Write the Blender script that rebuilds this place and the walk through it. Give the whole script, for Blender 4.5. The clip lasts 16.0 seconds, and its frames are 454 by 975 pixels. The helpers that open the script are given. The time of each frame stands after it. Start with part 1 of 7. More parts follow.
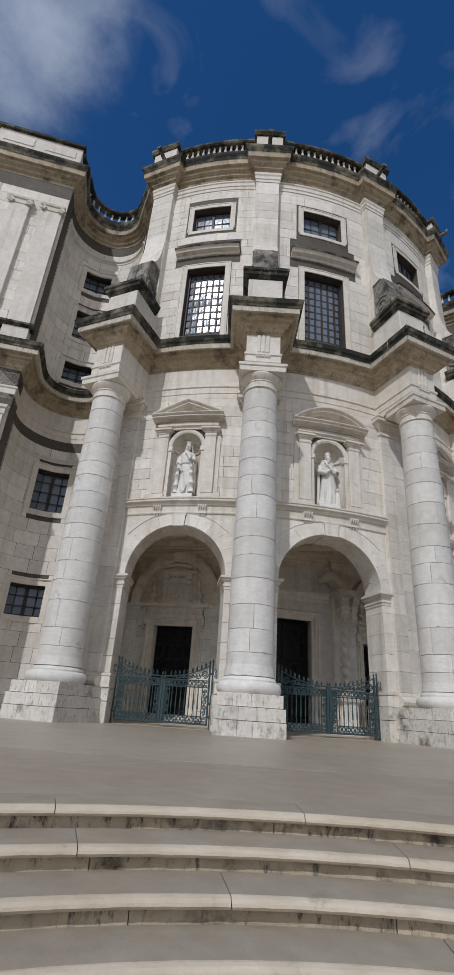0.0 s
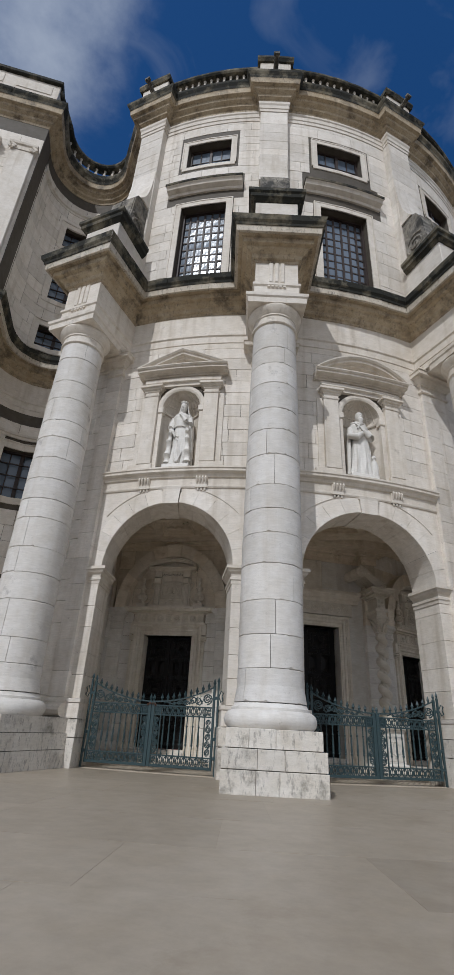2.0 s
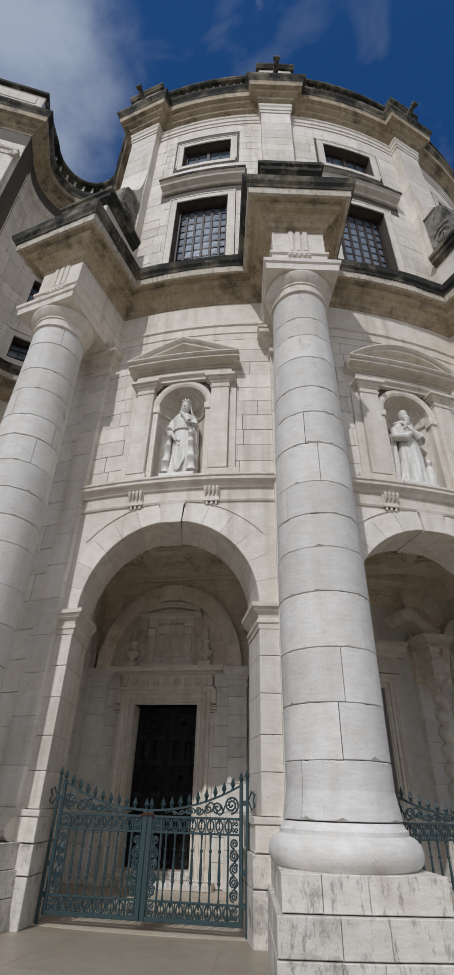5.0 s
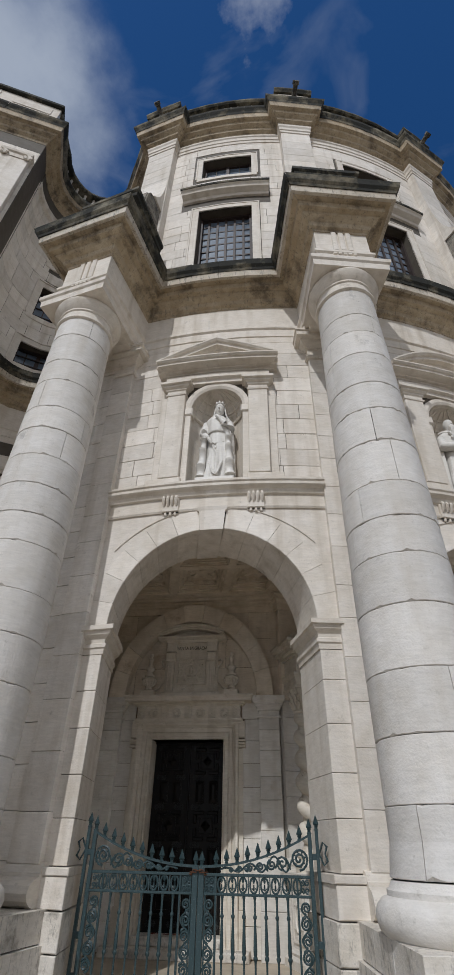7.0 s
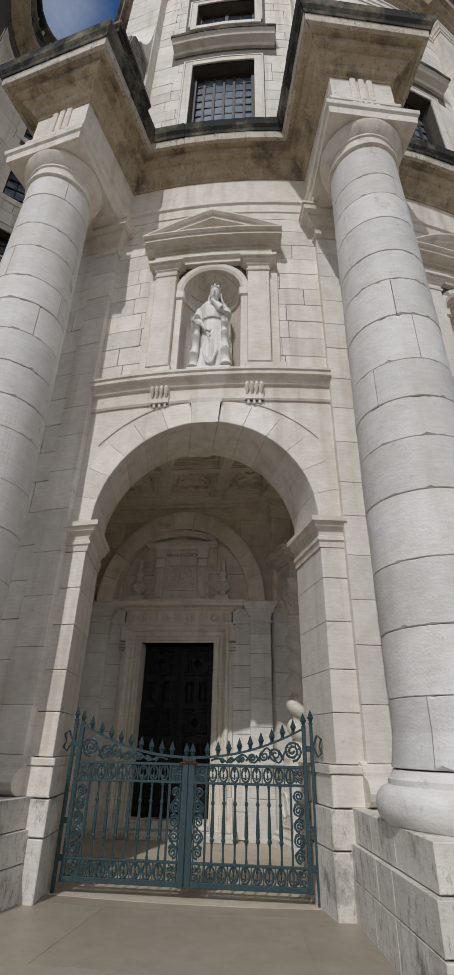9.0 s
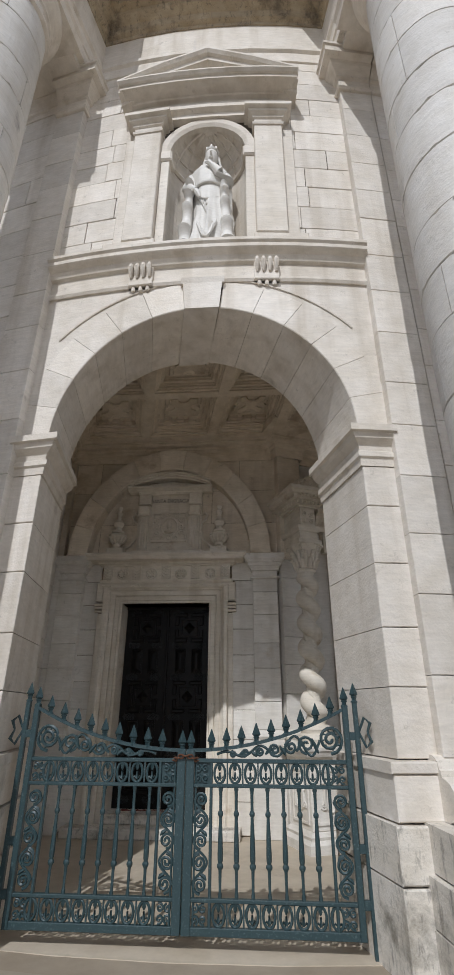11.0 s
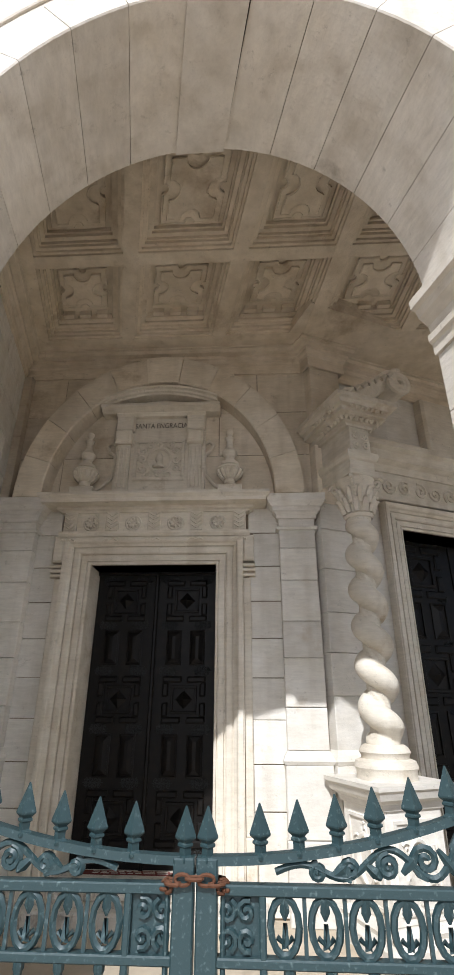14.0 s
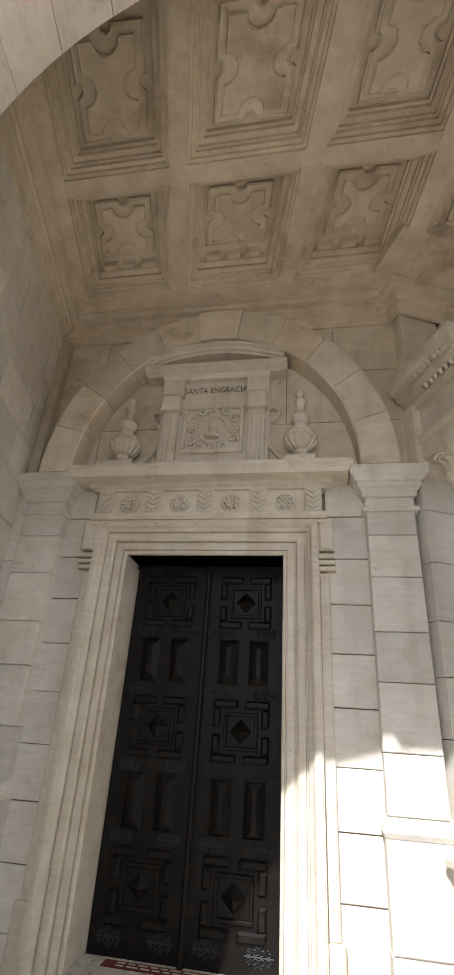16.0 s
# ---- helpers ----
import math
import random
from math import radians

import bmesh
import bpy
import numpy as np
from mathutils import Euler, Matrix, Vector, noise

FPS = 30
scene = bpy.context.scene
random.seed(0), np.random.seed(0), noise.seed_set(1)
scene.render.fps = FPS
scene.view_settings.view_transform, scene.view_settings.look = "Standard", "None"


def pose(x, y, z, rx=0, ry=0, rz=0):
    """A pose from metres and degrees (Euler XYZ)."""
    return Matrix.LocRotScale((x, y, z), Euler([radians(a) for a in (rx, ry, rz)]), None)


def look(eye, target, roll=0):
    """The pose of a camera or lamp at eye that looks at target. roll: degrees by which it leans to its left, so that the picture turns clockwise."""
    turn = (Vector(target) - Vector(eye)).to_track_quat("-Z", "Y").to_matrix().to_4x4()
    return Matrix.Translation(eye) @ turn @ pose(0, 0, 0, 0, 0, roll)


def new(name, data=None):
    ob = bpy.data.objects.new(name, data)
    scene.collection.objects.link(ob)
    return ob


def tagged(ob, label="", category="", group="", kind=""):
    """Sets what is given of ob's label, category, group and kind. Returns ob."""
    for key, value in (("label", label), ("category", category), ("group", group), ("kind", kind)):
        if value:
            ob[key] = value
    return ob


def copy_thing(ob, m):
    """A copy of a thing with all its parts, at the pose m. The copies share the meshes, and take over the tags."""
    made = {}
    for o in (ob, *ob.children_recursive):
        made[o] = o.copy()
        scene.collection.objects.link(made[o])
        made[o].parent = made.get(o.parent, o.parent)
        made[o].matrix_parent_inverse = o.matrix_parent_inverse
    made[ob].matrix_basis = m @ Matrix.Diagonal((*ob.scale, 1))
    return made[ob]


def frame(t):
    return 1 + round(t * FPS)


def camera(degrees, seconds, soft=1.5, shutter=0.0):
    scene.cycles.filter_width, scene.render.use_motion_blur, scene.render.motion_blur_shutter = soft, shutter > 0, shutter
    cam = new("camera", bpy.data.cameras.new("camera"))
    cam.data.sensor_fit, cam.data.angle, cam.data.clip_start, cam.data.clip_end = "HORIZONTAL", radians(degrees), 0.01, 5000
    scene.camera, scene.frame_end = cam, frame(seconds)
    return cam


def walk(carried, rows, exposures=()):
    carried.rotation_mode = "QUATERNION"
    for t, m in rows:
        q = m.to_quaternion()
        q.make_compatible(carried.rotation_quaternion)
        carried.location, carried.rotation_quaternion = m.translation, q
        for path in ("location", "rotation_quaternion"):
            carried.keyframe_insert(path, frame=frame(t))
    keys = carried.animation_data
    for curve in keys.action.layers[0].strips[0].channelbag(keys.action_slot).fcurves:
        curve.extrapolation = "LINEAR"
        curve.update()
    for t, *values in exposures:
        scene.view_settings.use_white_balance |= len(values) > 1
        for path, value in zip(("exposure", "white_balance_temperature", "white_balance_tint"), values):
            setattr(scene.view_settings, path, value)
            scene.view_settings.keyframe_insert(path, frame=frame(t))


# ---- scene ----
cam = camera(49.6, 16.0, soft=1.1)
PATH = [
    (0, (-0.475, -0.253, 1.421), (-0.846, 1.53, 2.246), 3.9),
    (0.5, (-0.875, 0.886, 1.417), (-1.254, 2.663, 2.254), 4.5),
    (1, (-1.113, 2.018, 1.441), (-1.502, 3.78, 2.303), 4.4),
    (1.5, (-1.34, 3.029, 1.586), (-1.735, 4.784, 2.461), 3.7),
    (2, (-1.429, 3.945, 1.892), (-1.802, 5.706, 2.764), 3.2),
    (2.5, (-1.53, 4.632, 2.197), (-1.878, 6.406, 3.054), 3.0),
    (3, (-1.553, 5.195, 2.326), (-1.902, 6.962, 3.197), 2.5),
    (3.5, (-1.744, 5.778, 2.37), (-2.112, 7.524, 3.274), 2.4),
    (3.7, (-1.92, 6.049, 2.384), (-2.286, 7.787, 3.303), 2.4),
    (5.8, (-3.383, 7.675, 2.583), (-3.654, 9.297, 3.722), 0.9),
    (6, (-3.597, 7.768, 2.566), (-3.856, 9.387, 3.711), 0.9),
    (6.5, (-3.978, 7.956, 2.573), (-4.216, 9.568, 3.734), 1.0),
    (7, (-4.24, 8.135, 2.597), (-4.463, 9.737, 3.774), 1.2),
    (7.5, (-4.532, 8.243, 2.597), (-4.736, 9.85, 3.77), 0.6),
    (8, (-4.575, 8.38, 2.574), (-4.772, 10.028, 3.69), 0.2),
    (8.5, (-4.435, 8.684, 2.56), (-4.631, 10.393, 3.579), 0.7),
    (9, (-4.458, 9.131, 2.519), (-4.651, 10.893, 3.445), 1.3),
    (9.2, (-4.507, 9.362, 2.537), (-4.698, 11.136, 3.44), 1.3),
    (11.3, (-5.038, 11.64, 2.715), (-5.164, 13.458, 3.54), 0.2),
    (11.5, (-5.105, 11.882, 2.67), (-5.231, 13.699, 3.497), 0.1),
    (12, (-5.232, 12.442, 2.698), (-5.348, 14.262, 3.52), -0.1),
    (12.5, (-5.322, 12.998, 2.719), (-5.428, 14.816, 3.544), -0.2),
    (13, (-5.466, 13.495, 2.744), (-5.551, 15.316, 3.567), -0.5),
    (13.5, (-5.479, 13.97, 2.813), (-5.551, 15.794, 3.63), -0.4),
    (14, (-5.488, 14.426, 2.897), (-5.586, 16.254, 3.7), 0.3),
    (14.5, (-5.546, 14.876, 2.931), (-5.687, 16.706, 3.726), 0.9),
    (15, (-5.564, 15.31, 2.947), (-5.769, 17.138, 3.731), 1.9),
    (15.5, (-5.626, 15.699, 2.939), (-5.91, 17.504, 3.752), 2.8),
    (16, (-5.663, 15.964, 2.955), (-6.006, 17.727, 3.834), 3.8),
]
EXPOSURES = [(0, -0.34, 5800, 10), (3.5, -0.36, 5800, 10), (9, -0.40, 5900, 10), (11.3, 0.06, 5800, 10), (12.0, 0.34, 5800, 10), (12.5, 0.38, 5800, 10),
             (13.0, 0.58, 5850, 10), (13.5, 0.62, 5850, 10), (14.0, 0.88, 5900, 10), (14.5, 1.52, 6000, 10), (15.0, 1.16, 6150, 10), (16, 1.24, 6100, 10)]
walk(cam, [(t, look(eye, target, roll)) for t, eye, target, roll in PATH], EXPOSURES)

# ---- light ----
world = bpy.data.worlds.new("sky_world")
scene.world = world
world.use_nodes = True
SUN_TO = Vector((-0.19, -1.0, 0.99)).normalized()
CLOUD_AT = Vector((-0.43, 0.20, 0.88)).normalized()
SUN_EL = math.asin(SUN_TO.z)
SUN_AZ = math.atan2(SUN_TO.x, SUN_TO.y)


def build_sky():
    nt = world.node_tree
    nt.nodes.clear()
    N, L = nt.nodes.new, nt.links.new
    out, bg, sky = N("ShaderNodeOutputWorld"), N("ShaderNodeBackground"), N("ShaderNodeTexSky")
    sky.sky_type, sky.sun_disc = "NISHITA", False
    sky.sun_elevation, sky.sun_rotation = SUN_EL, SUN_AZ
    sky.air_density, sky.dust_density, sky.ozone_density = 1.0, 0.4, 2.5
    tc = N("ShaderNodeTexCoord")
    noise_a, noise_b = N("ShaderNodeTexNoise"), N("ShaderNodeTexNoise")
    mp = N("ShaderNodeMapping")
    mp.inputs["Location"].default_value = (0.35, 0.1, 0.0)
    mp.inputs["Scale"].default_value = (1.0, 1.0, 1.6)
    L(tc.outputs["Generated"], mp.inputs["Vector"])
    L(mp.outputs["Vector"], noise_a.inputs["Vector"])
    L(mp.outputs["Vector"], noise_b.inputs["Vector"])
    noise_a.inputs["Scale"].default_value, noise_a.inputs["Detail"].default_value = 2.2, 12
    noise_a.inputs["Roughness"].default_value = 0.58
    noise_b.inputs["Scale"].default_value, noise_b.inputs["Detail"].default_value = 6.0, 6
    noise_b.inputs["Distortion"].default_value = 0.8
    # one big cloud bank low over the tower, thin wisps elsewhere
    sep = N("ShaderNodeVectorMath")
    sep.operation = "DOT_PRODUCT"
    L(tc.outputs["Generated"], sep.inputs[0])
    sep.inputs[1].default_value = CLOUD_AT
    bank = N("ShaderNodeMapRange")
    bank.inputs["From Min"].default_value, bank.inputs["From Max"].default_value = 0.955, 0.995
    L(sep.outputs["Value"], bank.inputs["Value"])
    add = N("ShaderNodeMath")
    add.operation = "MULTIPLY_ADD"
    add.inputs[1].default_value = 0.40
    L(bank.outputs["Result"], add.inputs[0])
    L(noise_a.outputs["Fac"], add.inputs[2])
    big = N("ShaderNodeMapRange")
    big.interpolation_type = "SMOOTHSTEP"
    big.inputs["From Min"].default_value, big.inputs["From Max"].default_value = 0.64, 0.98
    L(add.outputs["Value"], big.inputs["Value"])
    wisp = N("ShaderNodeMapRange")
    wisp.inputs["From Min"].default_value, wisp.inputs["From Max"].default_value = 0.52, 0.85
    wisp.inputs["To Max"].default_value = 0.35
    L(noise_b.outputs["Fac"], wisp.inputs["Value"])
    mx = N("ShaderNodeMath")
    mx.operation = "MAXIMUM"
    L(big.outputs["Result"], mx.inputs[0])
    L(wisp.outputs["Result"], mx.inputs[1])
    # unseen bright broken cloud before the church, added to lift the fill light
    rear = N("ShaderNodeVectorMath")
    rear.operation = "DOT_PRODUCT"
    L(tc.outputs["Generated"], rear.inputs[0])
    rear.inputs[1].default_value = Vector((0.15, -1.0, 0.62)).normalized()
    rr = N("ShaderNodeMapRange")
    rr.inputs["From Min"].default_value, rr.inputs["From Max"].default_value = 0.15, 0.65
    rr.inputs["To Min"].default_value, rr.inputs["To Max"].default_value = -0.3, 0.28
    L(rear.outputs["Value"], rr.inputs["Value"])
    ra = N("ShaderNodeMath")
    ra.operation = "ADD"
    L(rr.outputs["Result"], ra.inputs[0])
    L(noise_a.outputs["Fac"], ra.inputs[1])
    rs = N("ShaderNodeMapRange")
    rs.inputs["From Min"].default_value, rs.inputs["From Max"].default_value = 0.55, 0.72
    L(ra.outputs["Value"], rs.inputs["Value"])
    bright = N("ShaderNodeMix")
    bright.data_type = "RGBA"
    L(rs.outputs["Result"], bright.inputs["Factor"])
    bright.inputs["B"].default_value = (8.2, 8.2, 8.3, 1)
    mix = N("ShaderNodeMix")
    mix.data_type = "RGBA"
    L(mx.outputs["Value"], mix.inputs["Factor"])
    hue = N("ShaderNodeHueSaturation")
    hue.inputs["Hue"].default_value = 0.505
    hue.inputs["Saturation"].default_value = 1.30
    hue.inputs["Value"].default_value = 1.05
    L(sky.outputs["Color"], hue.inputs["Color"])
    L(hue.outputs["Color"], mix.inputs["A"])
    mix.inputs["B"].default_value = (5.2, 5.6, 6.3, 1)
    L(mix.outputs["Result"], bright.inputs["A"])
    L(bright.outputs["Result"], bg.inputs["Color"])
    bg.inputs["Strength"].default_value = 0.09
    L(bg.outputs["Background"], out.inputs["Surface"])


build_sky()
sun = new("sun", bpy.data.lights.new("sun", "SUN"))
sun.data.energy, sun.data.angle, sun.data.color = 2.6, radians(0.55), (1.0, 0.95, 0.88)
sun.matrix_world = look(SUN_TO * 60, (0, 0, 0))

# ---- materials ----


def stone(name, base, var=0.10, dirt=0.0, dirt_col=(0.05, 0.045, 0.04), rough=0.72, bump=0.25, scale=1.0, island=0.10, streak=0.0, pits=0.30, drip=0.0, grain=0.10):
    """A limestone: mottled at two scales, stained in patches, finely pitted."""
    m = bpy.data.materials.new(name)
    m.use_nodes = True
    nt = m.node_tree
    N, L = nt.nodes.new, nt.links.new
    b = nt.nodes["Principled BSDF"]
    tc = N("ShaderNodeTexCoord")
    big, mid, fine = N("ShaderNodeTexNoise"), N("ShaderNodeTexNoise"), N("ShaderNodeTexNoise")
    for n, s, d in ((big, 0.55, 5), (mid, 4.0, 6), (fine, 38.0, 6)):
        n.inputs["Scale"].default_value, n.inputs["Detail"].default_value = s * scale, d
        L(tc.outputs["Object"], n.inputs["Vector"])
    ramp = N("ShaderNodeMix")
    ramp.data_type = "RGBA"
    c = Vector(base)
    ramp.inputs["A"].default_value = (c[0] * (1 - var), c[1] * (1 - var * 1.25), c[2] * (1 - var * 1.7), 1)
    ramp.inputs["B"].default_value = (*[min(0.9, v * (1 + var * 0.7)) for v in base], 1)
    mr = N("ShaderNodeMapRange")
    mr.inputs["From Min"].default_value, mr.inputs["From Max"].default_value = 0.32, 0.68
    sm = N("ShaderNodeMath")
    sm.operation = "MULTIPLY_ADD"
    sm.inputs[1].default_value = 0.5
    L(mid.outputs["Fac"], sm.inputs[0])
    half = N("ShaderNodeMath")
    half.operation = "MULTIPLY"
    half.inputs[1].default_value = 0.5
    L(big.outputs["Fac"], half.inputs[0])
    L(half.outputs["Value"], sm.inputs[2])
    L(sm.outputs["Value"], mr.inputs["Value"])
    L(mr.outputs["Result"], ramp.inputs["Factor"])
    col = ramp.outputs["Result"]
    # each block a little lighter or darker than its neighbour
    info, isl = N("ShaderNodeObjectInfo"), N("ShaderNodeNewGeometry")
    rnd = N("ShaderNodeMath")
    rnd.operation = "ADD"
    L(info.outputs["Random"], rnd.inputs[0])
    L(isl.outputs["Random Per Island"], rnd.inputs[1])
    fr = N("ShaderNodeMath")
    fr.operation = "FRACT"
    L(rnd.outputs["Value"], fr.inputs[0])
    br = N("ShaderNodeMapRange")
    br.inputs["To Min"].default_value, br.inputs["To Max"].default_value = 1 - island, 1 + island * 0.4
    L(fr.outputs["Value"], br.inputs["Value"])
    hs = N("ShaderNodeHueSaturation")
    L(br.outputs["Result"], hs.inputs["Value"])
    L(col, hs.inputs["Color"])
    col = hs.outputs["Color"]
    # fine bedding grain of the limestone
    mg = N("ShaderNodeMapping")
    mg.inputs["Scale"].default_value = (2.0, 2.0, 11.0)
    mg.inputs["Rotation"].default_value = (0.05, 0.09, 0.0)
    L(tc.outputs["Object"], mg.inputs["Vector"])
    gn = N("ShaderNodeTexNoise")
    gn.inputs["Scale"].default_value, gn.inputs["Detail"].default_value, gn.inputs["Roughness"].default_value = 2.6, 9, 0.72
    L(mg.outputs["Vector"], gn.inputs["Vector"])
    gr = N("ShaderNodeMapRange")
    gr.inputs["From Min"].default_value, gr.inputs["From Max"].default_value = 0.34, 0.66
    gr.inputs["To Min"].default_value, gr.inputs["To Max"].default_value = 1 - grain, 1 + grain * 0.6
    L(gn.outputs["Fac"], gr.inputs["Value"])
    hg = N("ShaderNodeHueSaturation")
    L(gr.outputs["Result"], hg.inputs["Value"])
    L(col, hg.inputs["Color"])
    col = hg.outputs["Color"]
    # light veins and pale ochre runs
    if streak:
        mp = N("ShaderNodeMapping")
        mp.inputs["Scale"].default_value = (2.2, 2.2, 0.16)
        L(tc.outputs["Object"], mp.inputs["Vector"])
        st = N("ShaderNodeTexNoise")
        st.inputs["Scale"].default_value, st.inputs["Detail"].default_value = 1.6, 7
        L(mp.outputs["Vector"], st.inputs["Vector"])
        sr = N("ShaderNodeMapRange")
        sr.inputs["From Min"].default_value, sr.inputs["From Max"].default_value = 0.53, 0.78
        sr.inputs["To Max"].default_value = streak
        L(st.outputs["Fac"], sr.inputs["Value"])
        ms = N("ShaderNodeMix")
        ms.data_type = "RGBA"
        L(sr.outputs["Result"], ms.inputs["Factor"])
        L(col, ms.inputs["A"])
        ms.inputs["B"].default_value = (0.36, 0.29, 0.20, 1)
        col = ms.outputs["Result"]
    if dirt:
        dn = N("ShaderNodeTexNoise")
        dn.inputs["Scale"].default_value, dn.inputs["Detail"].default_value, dn.inputs["Roughness"].default_value = 1.3 * scale, 10, 0.68
        L(tc.outputs["Object"], dn.inputs["Vector"])
        dr = N("ShaderNodeMapRange")
        dr.inputs["From Min"].default_value, dr.inputs["From Max"].default_value = 0.66 - 0.34 * dirt, 0.80 - 0.30 * dirt
        L(dn.outputs["Fac"], dr.inputs["Value"])
        md = N("ShaderNodeMix")
        md.data_type = "RGBA"
        L(dr.outputs["Result"], md.inputs["Factor"])
        L(col, md.inputs["A"])
        md.inputs["B"].default_value = (*dirt_col, 1)
        col = md.outputs["Result"]
    # small dark pits and chips
    if pits:
        pn = N("ShaderNodeTexNoise")
        pn.inputs["Scale"].default_value, pn.inputs["Detail"].default_value, pn.inputs["Roughness"].default_value = 7.0, 12, 0.82
        L(tc.outputs["Object"], pn.inputs["Vector"])
        pr = N("ShaderNodeMapRange")
        pr.inputs["From Min"].default_value, pr.inputs["From Max"].default_value = 0.58, 0.70
        pr.inputs["To Max"].default_value = pits
        L(pn.outputs["Fac"], pr.inputs["Value"])
        mpi = N("ShaderNodeMix")
        mpi.data_type = "RGBA"
        L(pr.outputs["Result"], mpi.inputs["Factor"])
        L(col, mpi.inputs["A"])
        mpi.inputs["B"].default_value = (0.15, 0.125, 0.09, 1)
        col = mpi.outputs["Result"]
    # black runs of algae
    if drip:
        mpp = N("ShaderNodeMapping")
        mpp.inputs["Scale"].default_value = (9.0, 9.0, 3.0)
        L(tc.outputs["Object"], mpp.inputs["Vector"])
        dpn = N("ShaderNodeTexNoise")
        dpn.inputs["Scale"].default_value, dpn.inputs["Detail"].default_value, dpn.inputs["Roughness"].default_value = 1.5, 12, 0.75
        L(mpp.outputs["Vector"], dpn.inputs["Vector"])
        dpr = N("ShaderNodeMapRange")
        dpr.inputs["From Min"].default_value, dpr.inputs["From Max"].default_value = 0.53, 0.63
        dpr.inputs["To Max"].default_value = drip
        L(dpn.outputs["Fac"], dpr.inputs["Value"])
        mdp = N("ShaderNodeMix")
        mdp.data_type = "RGBA"
        L(dpr.outputs["Result"], mdp.inputs["Factor"])
        L(col, mdp.inputs["A"])
        mdp.inputs["B"].default_value = (0.045, 0.042, 0.036, 1)
        col = mdp.outputs["Result"]
    L(col, b.inputs["Base Color"])
    b.inputs["Roughness"].default_value = rough
    bp = N("ShaderNodeBump")
    bp.inputs["Strength"].default_value, bp.inputs["Distance"].default_value = bump, 0.02
    bs = N("ShaderNodeMath")
    bs.operation = "MULTIPLY_ADD"
    bs.inputs[1].default_value = 0.5
    L(fine.outputs["Fac"], bs.inputs[0])
    L(mid.outputs["Fac"], bs.inputs[2])
    L(bs.outputs["Value"], bp.inputs["Height"])
    L(bp.outputs["Normal"], b.inputs["Normal"])
    return m


def plain(name, base, rough=0.5, metal=0.0, var=0.25, scale=14.0, bump=0.15, second=None, lo=0.5, hi=0.7):
    m = bpy.data.materials.new(name)
    m.use_nodes = True
    nt = m.node_tree
    N, L = nt.nodes.new, nt.links.new
    b = nt.nodes["Principled BSDF"]
    tc, n = N("ShaderNodeTexCoord"), N("ShaderNodeTexNoise")
    n.inputs["Scale"].default_value, n.inputs["Detail"].default_value = scale, 8
    L(tc.outputs["Object"], n.inputs["Vector"])
    mr = N("ShaderNodeMapRange")
    mr.inputs["From Min"].default_value, mr.inputs["From Max"].default_value = lo, hi
    L(n.outputs["Fac"], mr.inputs["Value"])
    mx = N("ShaderNodeMix")
    mx.data_type = "RGBA"
    L(mr.outputs["Result"], mx.inputs["Factor"])
    mx.inputs["A"].default_value = (*base, 1)
    mx.inputs["B"].default_value = (*(second or [v * (1 - var) for v in base]), 1)
    L(mx.outputs["Result"], b.inputs["Base Color"])
    b.inputs["Roughness"].default_value, b.inputs["Metallic"].default_value = rough, metal
    bp = N("ShaderNodeBump")
    bp.inputs["Strength"].default_value, bp.inputs["Distance"].default_value = bump, 0.01
    L(n.outputs["Fac"], bp.inputs["Height"])
    L(bp.outputs["Normal"], b.inputs["Normal"])
    return m


WHITE = (0.745, 0.70, 0.64)
M_WALL = stone("limestone_wall", WHITE, 0.13, 0.05, (0.36, 0.31, 0.25), bump=0.5, island=0.13, streak=0.5, pits=0.5)
M_JOINT = stone("mortar_joint", (0.085, 0.073, 0.058), 0.3, 0.0, island=0.0)
M_SEAM = stone("pale_mortar_seam", (0.26, 0.215, 0.16), 0.3, 0.0, island=0.0)
M_DRUM = stone("limestone_drum", (0.68, 0.655, 0.62), 0.11, 0.10, (0.24, 0.22, 0.20), bump=0.6, island=0.11, streak=0.25, pits=0.5)
M_TRIM = stone("limestone_trim", (0.70, 0.652, 0.585), 0.13, 0.10, (0.28, 0.245, 0.20), bump=0.4, island=0.06, streak=0.55, pits=0.5)
M_PLINTH = stone("limestone_plinth", (0.70, 0.665, 0.61), 0.14, 0.36, (0.13, 0.115, 0.085), island=0.10, streak=0.3, drip=0.5, bump=0.6, pits=0.6)
M_LICHEN = stone("lichen_dark_stone", (0.22, 0.20, 0.15), 0.3, 0.86, (0.017, 0.0175, 0.013), rough=0.9, bump=0.6)
M_SCROLL = stone("weathered_console_stone", (0.33, 0.31, 0.275), 0.25, 0.7, (0.045, 0.042, 0.038), rough=0.9, bump=0.5, drip=0.8)
M_BED = stone("stained_cornice_stone", (0.46, 0.385, 0.275), 0.28, 0.46, (0.13, 0.10, 0.065), bump=0.5, streak=0.8, drip=0.5)
M_CORONA = stone("weathered_corona_stone", (0.58, 0.53, 0.45), 0.18, 0.25, (0.12, 0.10, 0.08), bump=0.5, streak=0.5, drip=0.7)
M_STATUE = stone("statue_marble", (0.72, 0.70, 0.66), 0.05, 0.0, rough=0.6, bump=0.12)
M_PORCH = stone("porch_limestone", (0.78, 0.755, 0.71), 0.13, 0.12, (0.50, 0.42, 0.32), island=0.14, streak=0.35, pits=0.45)
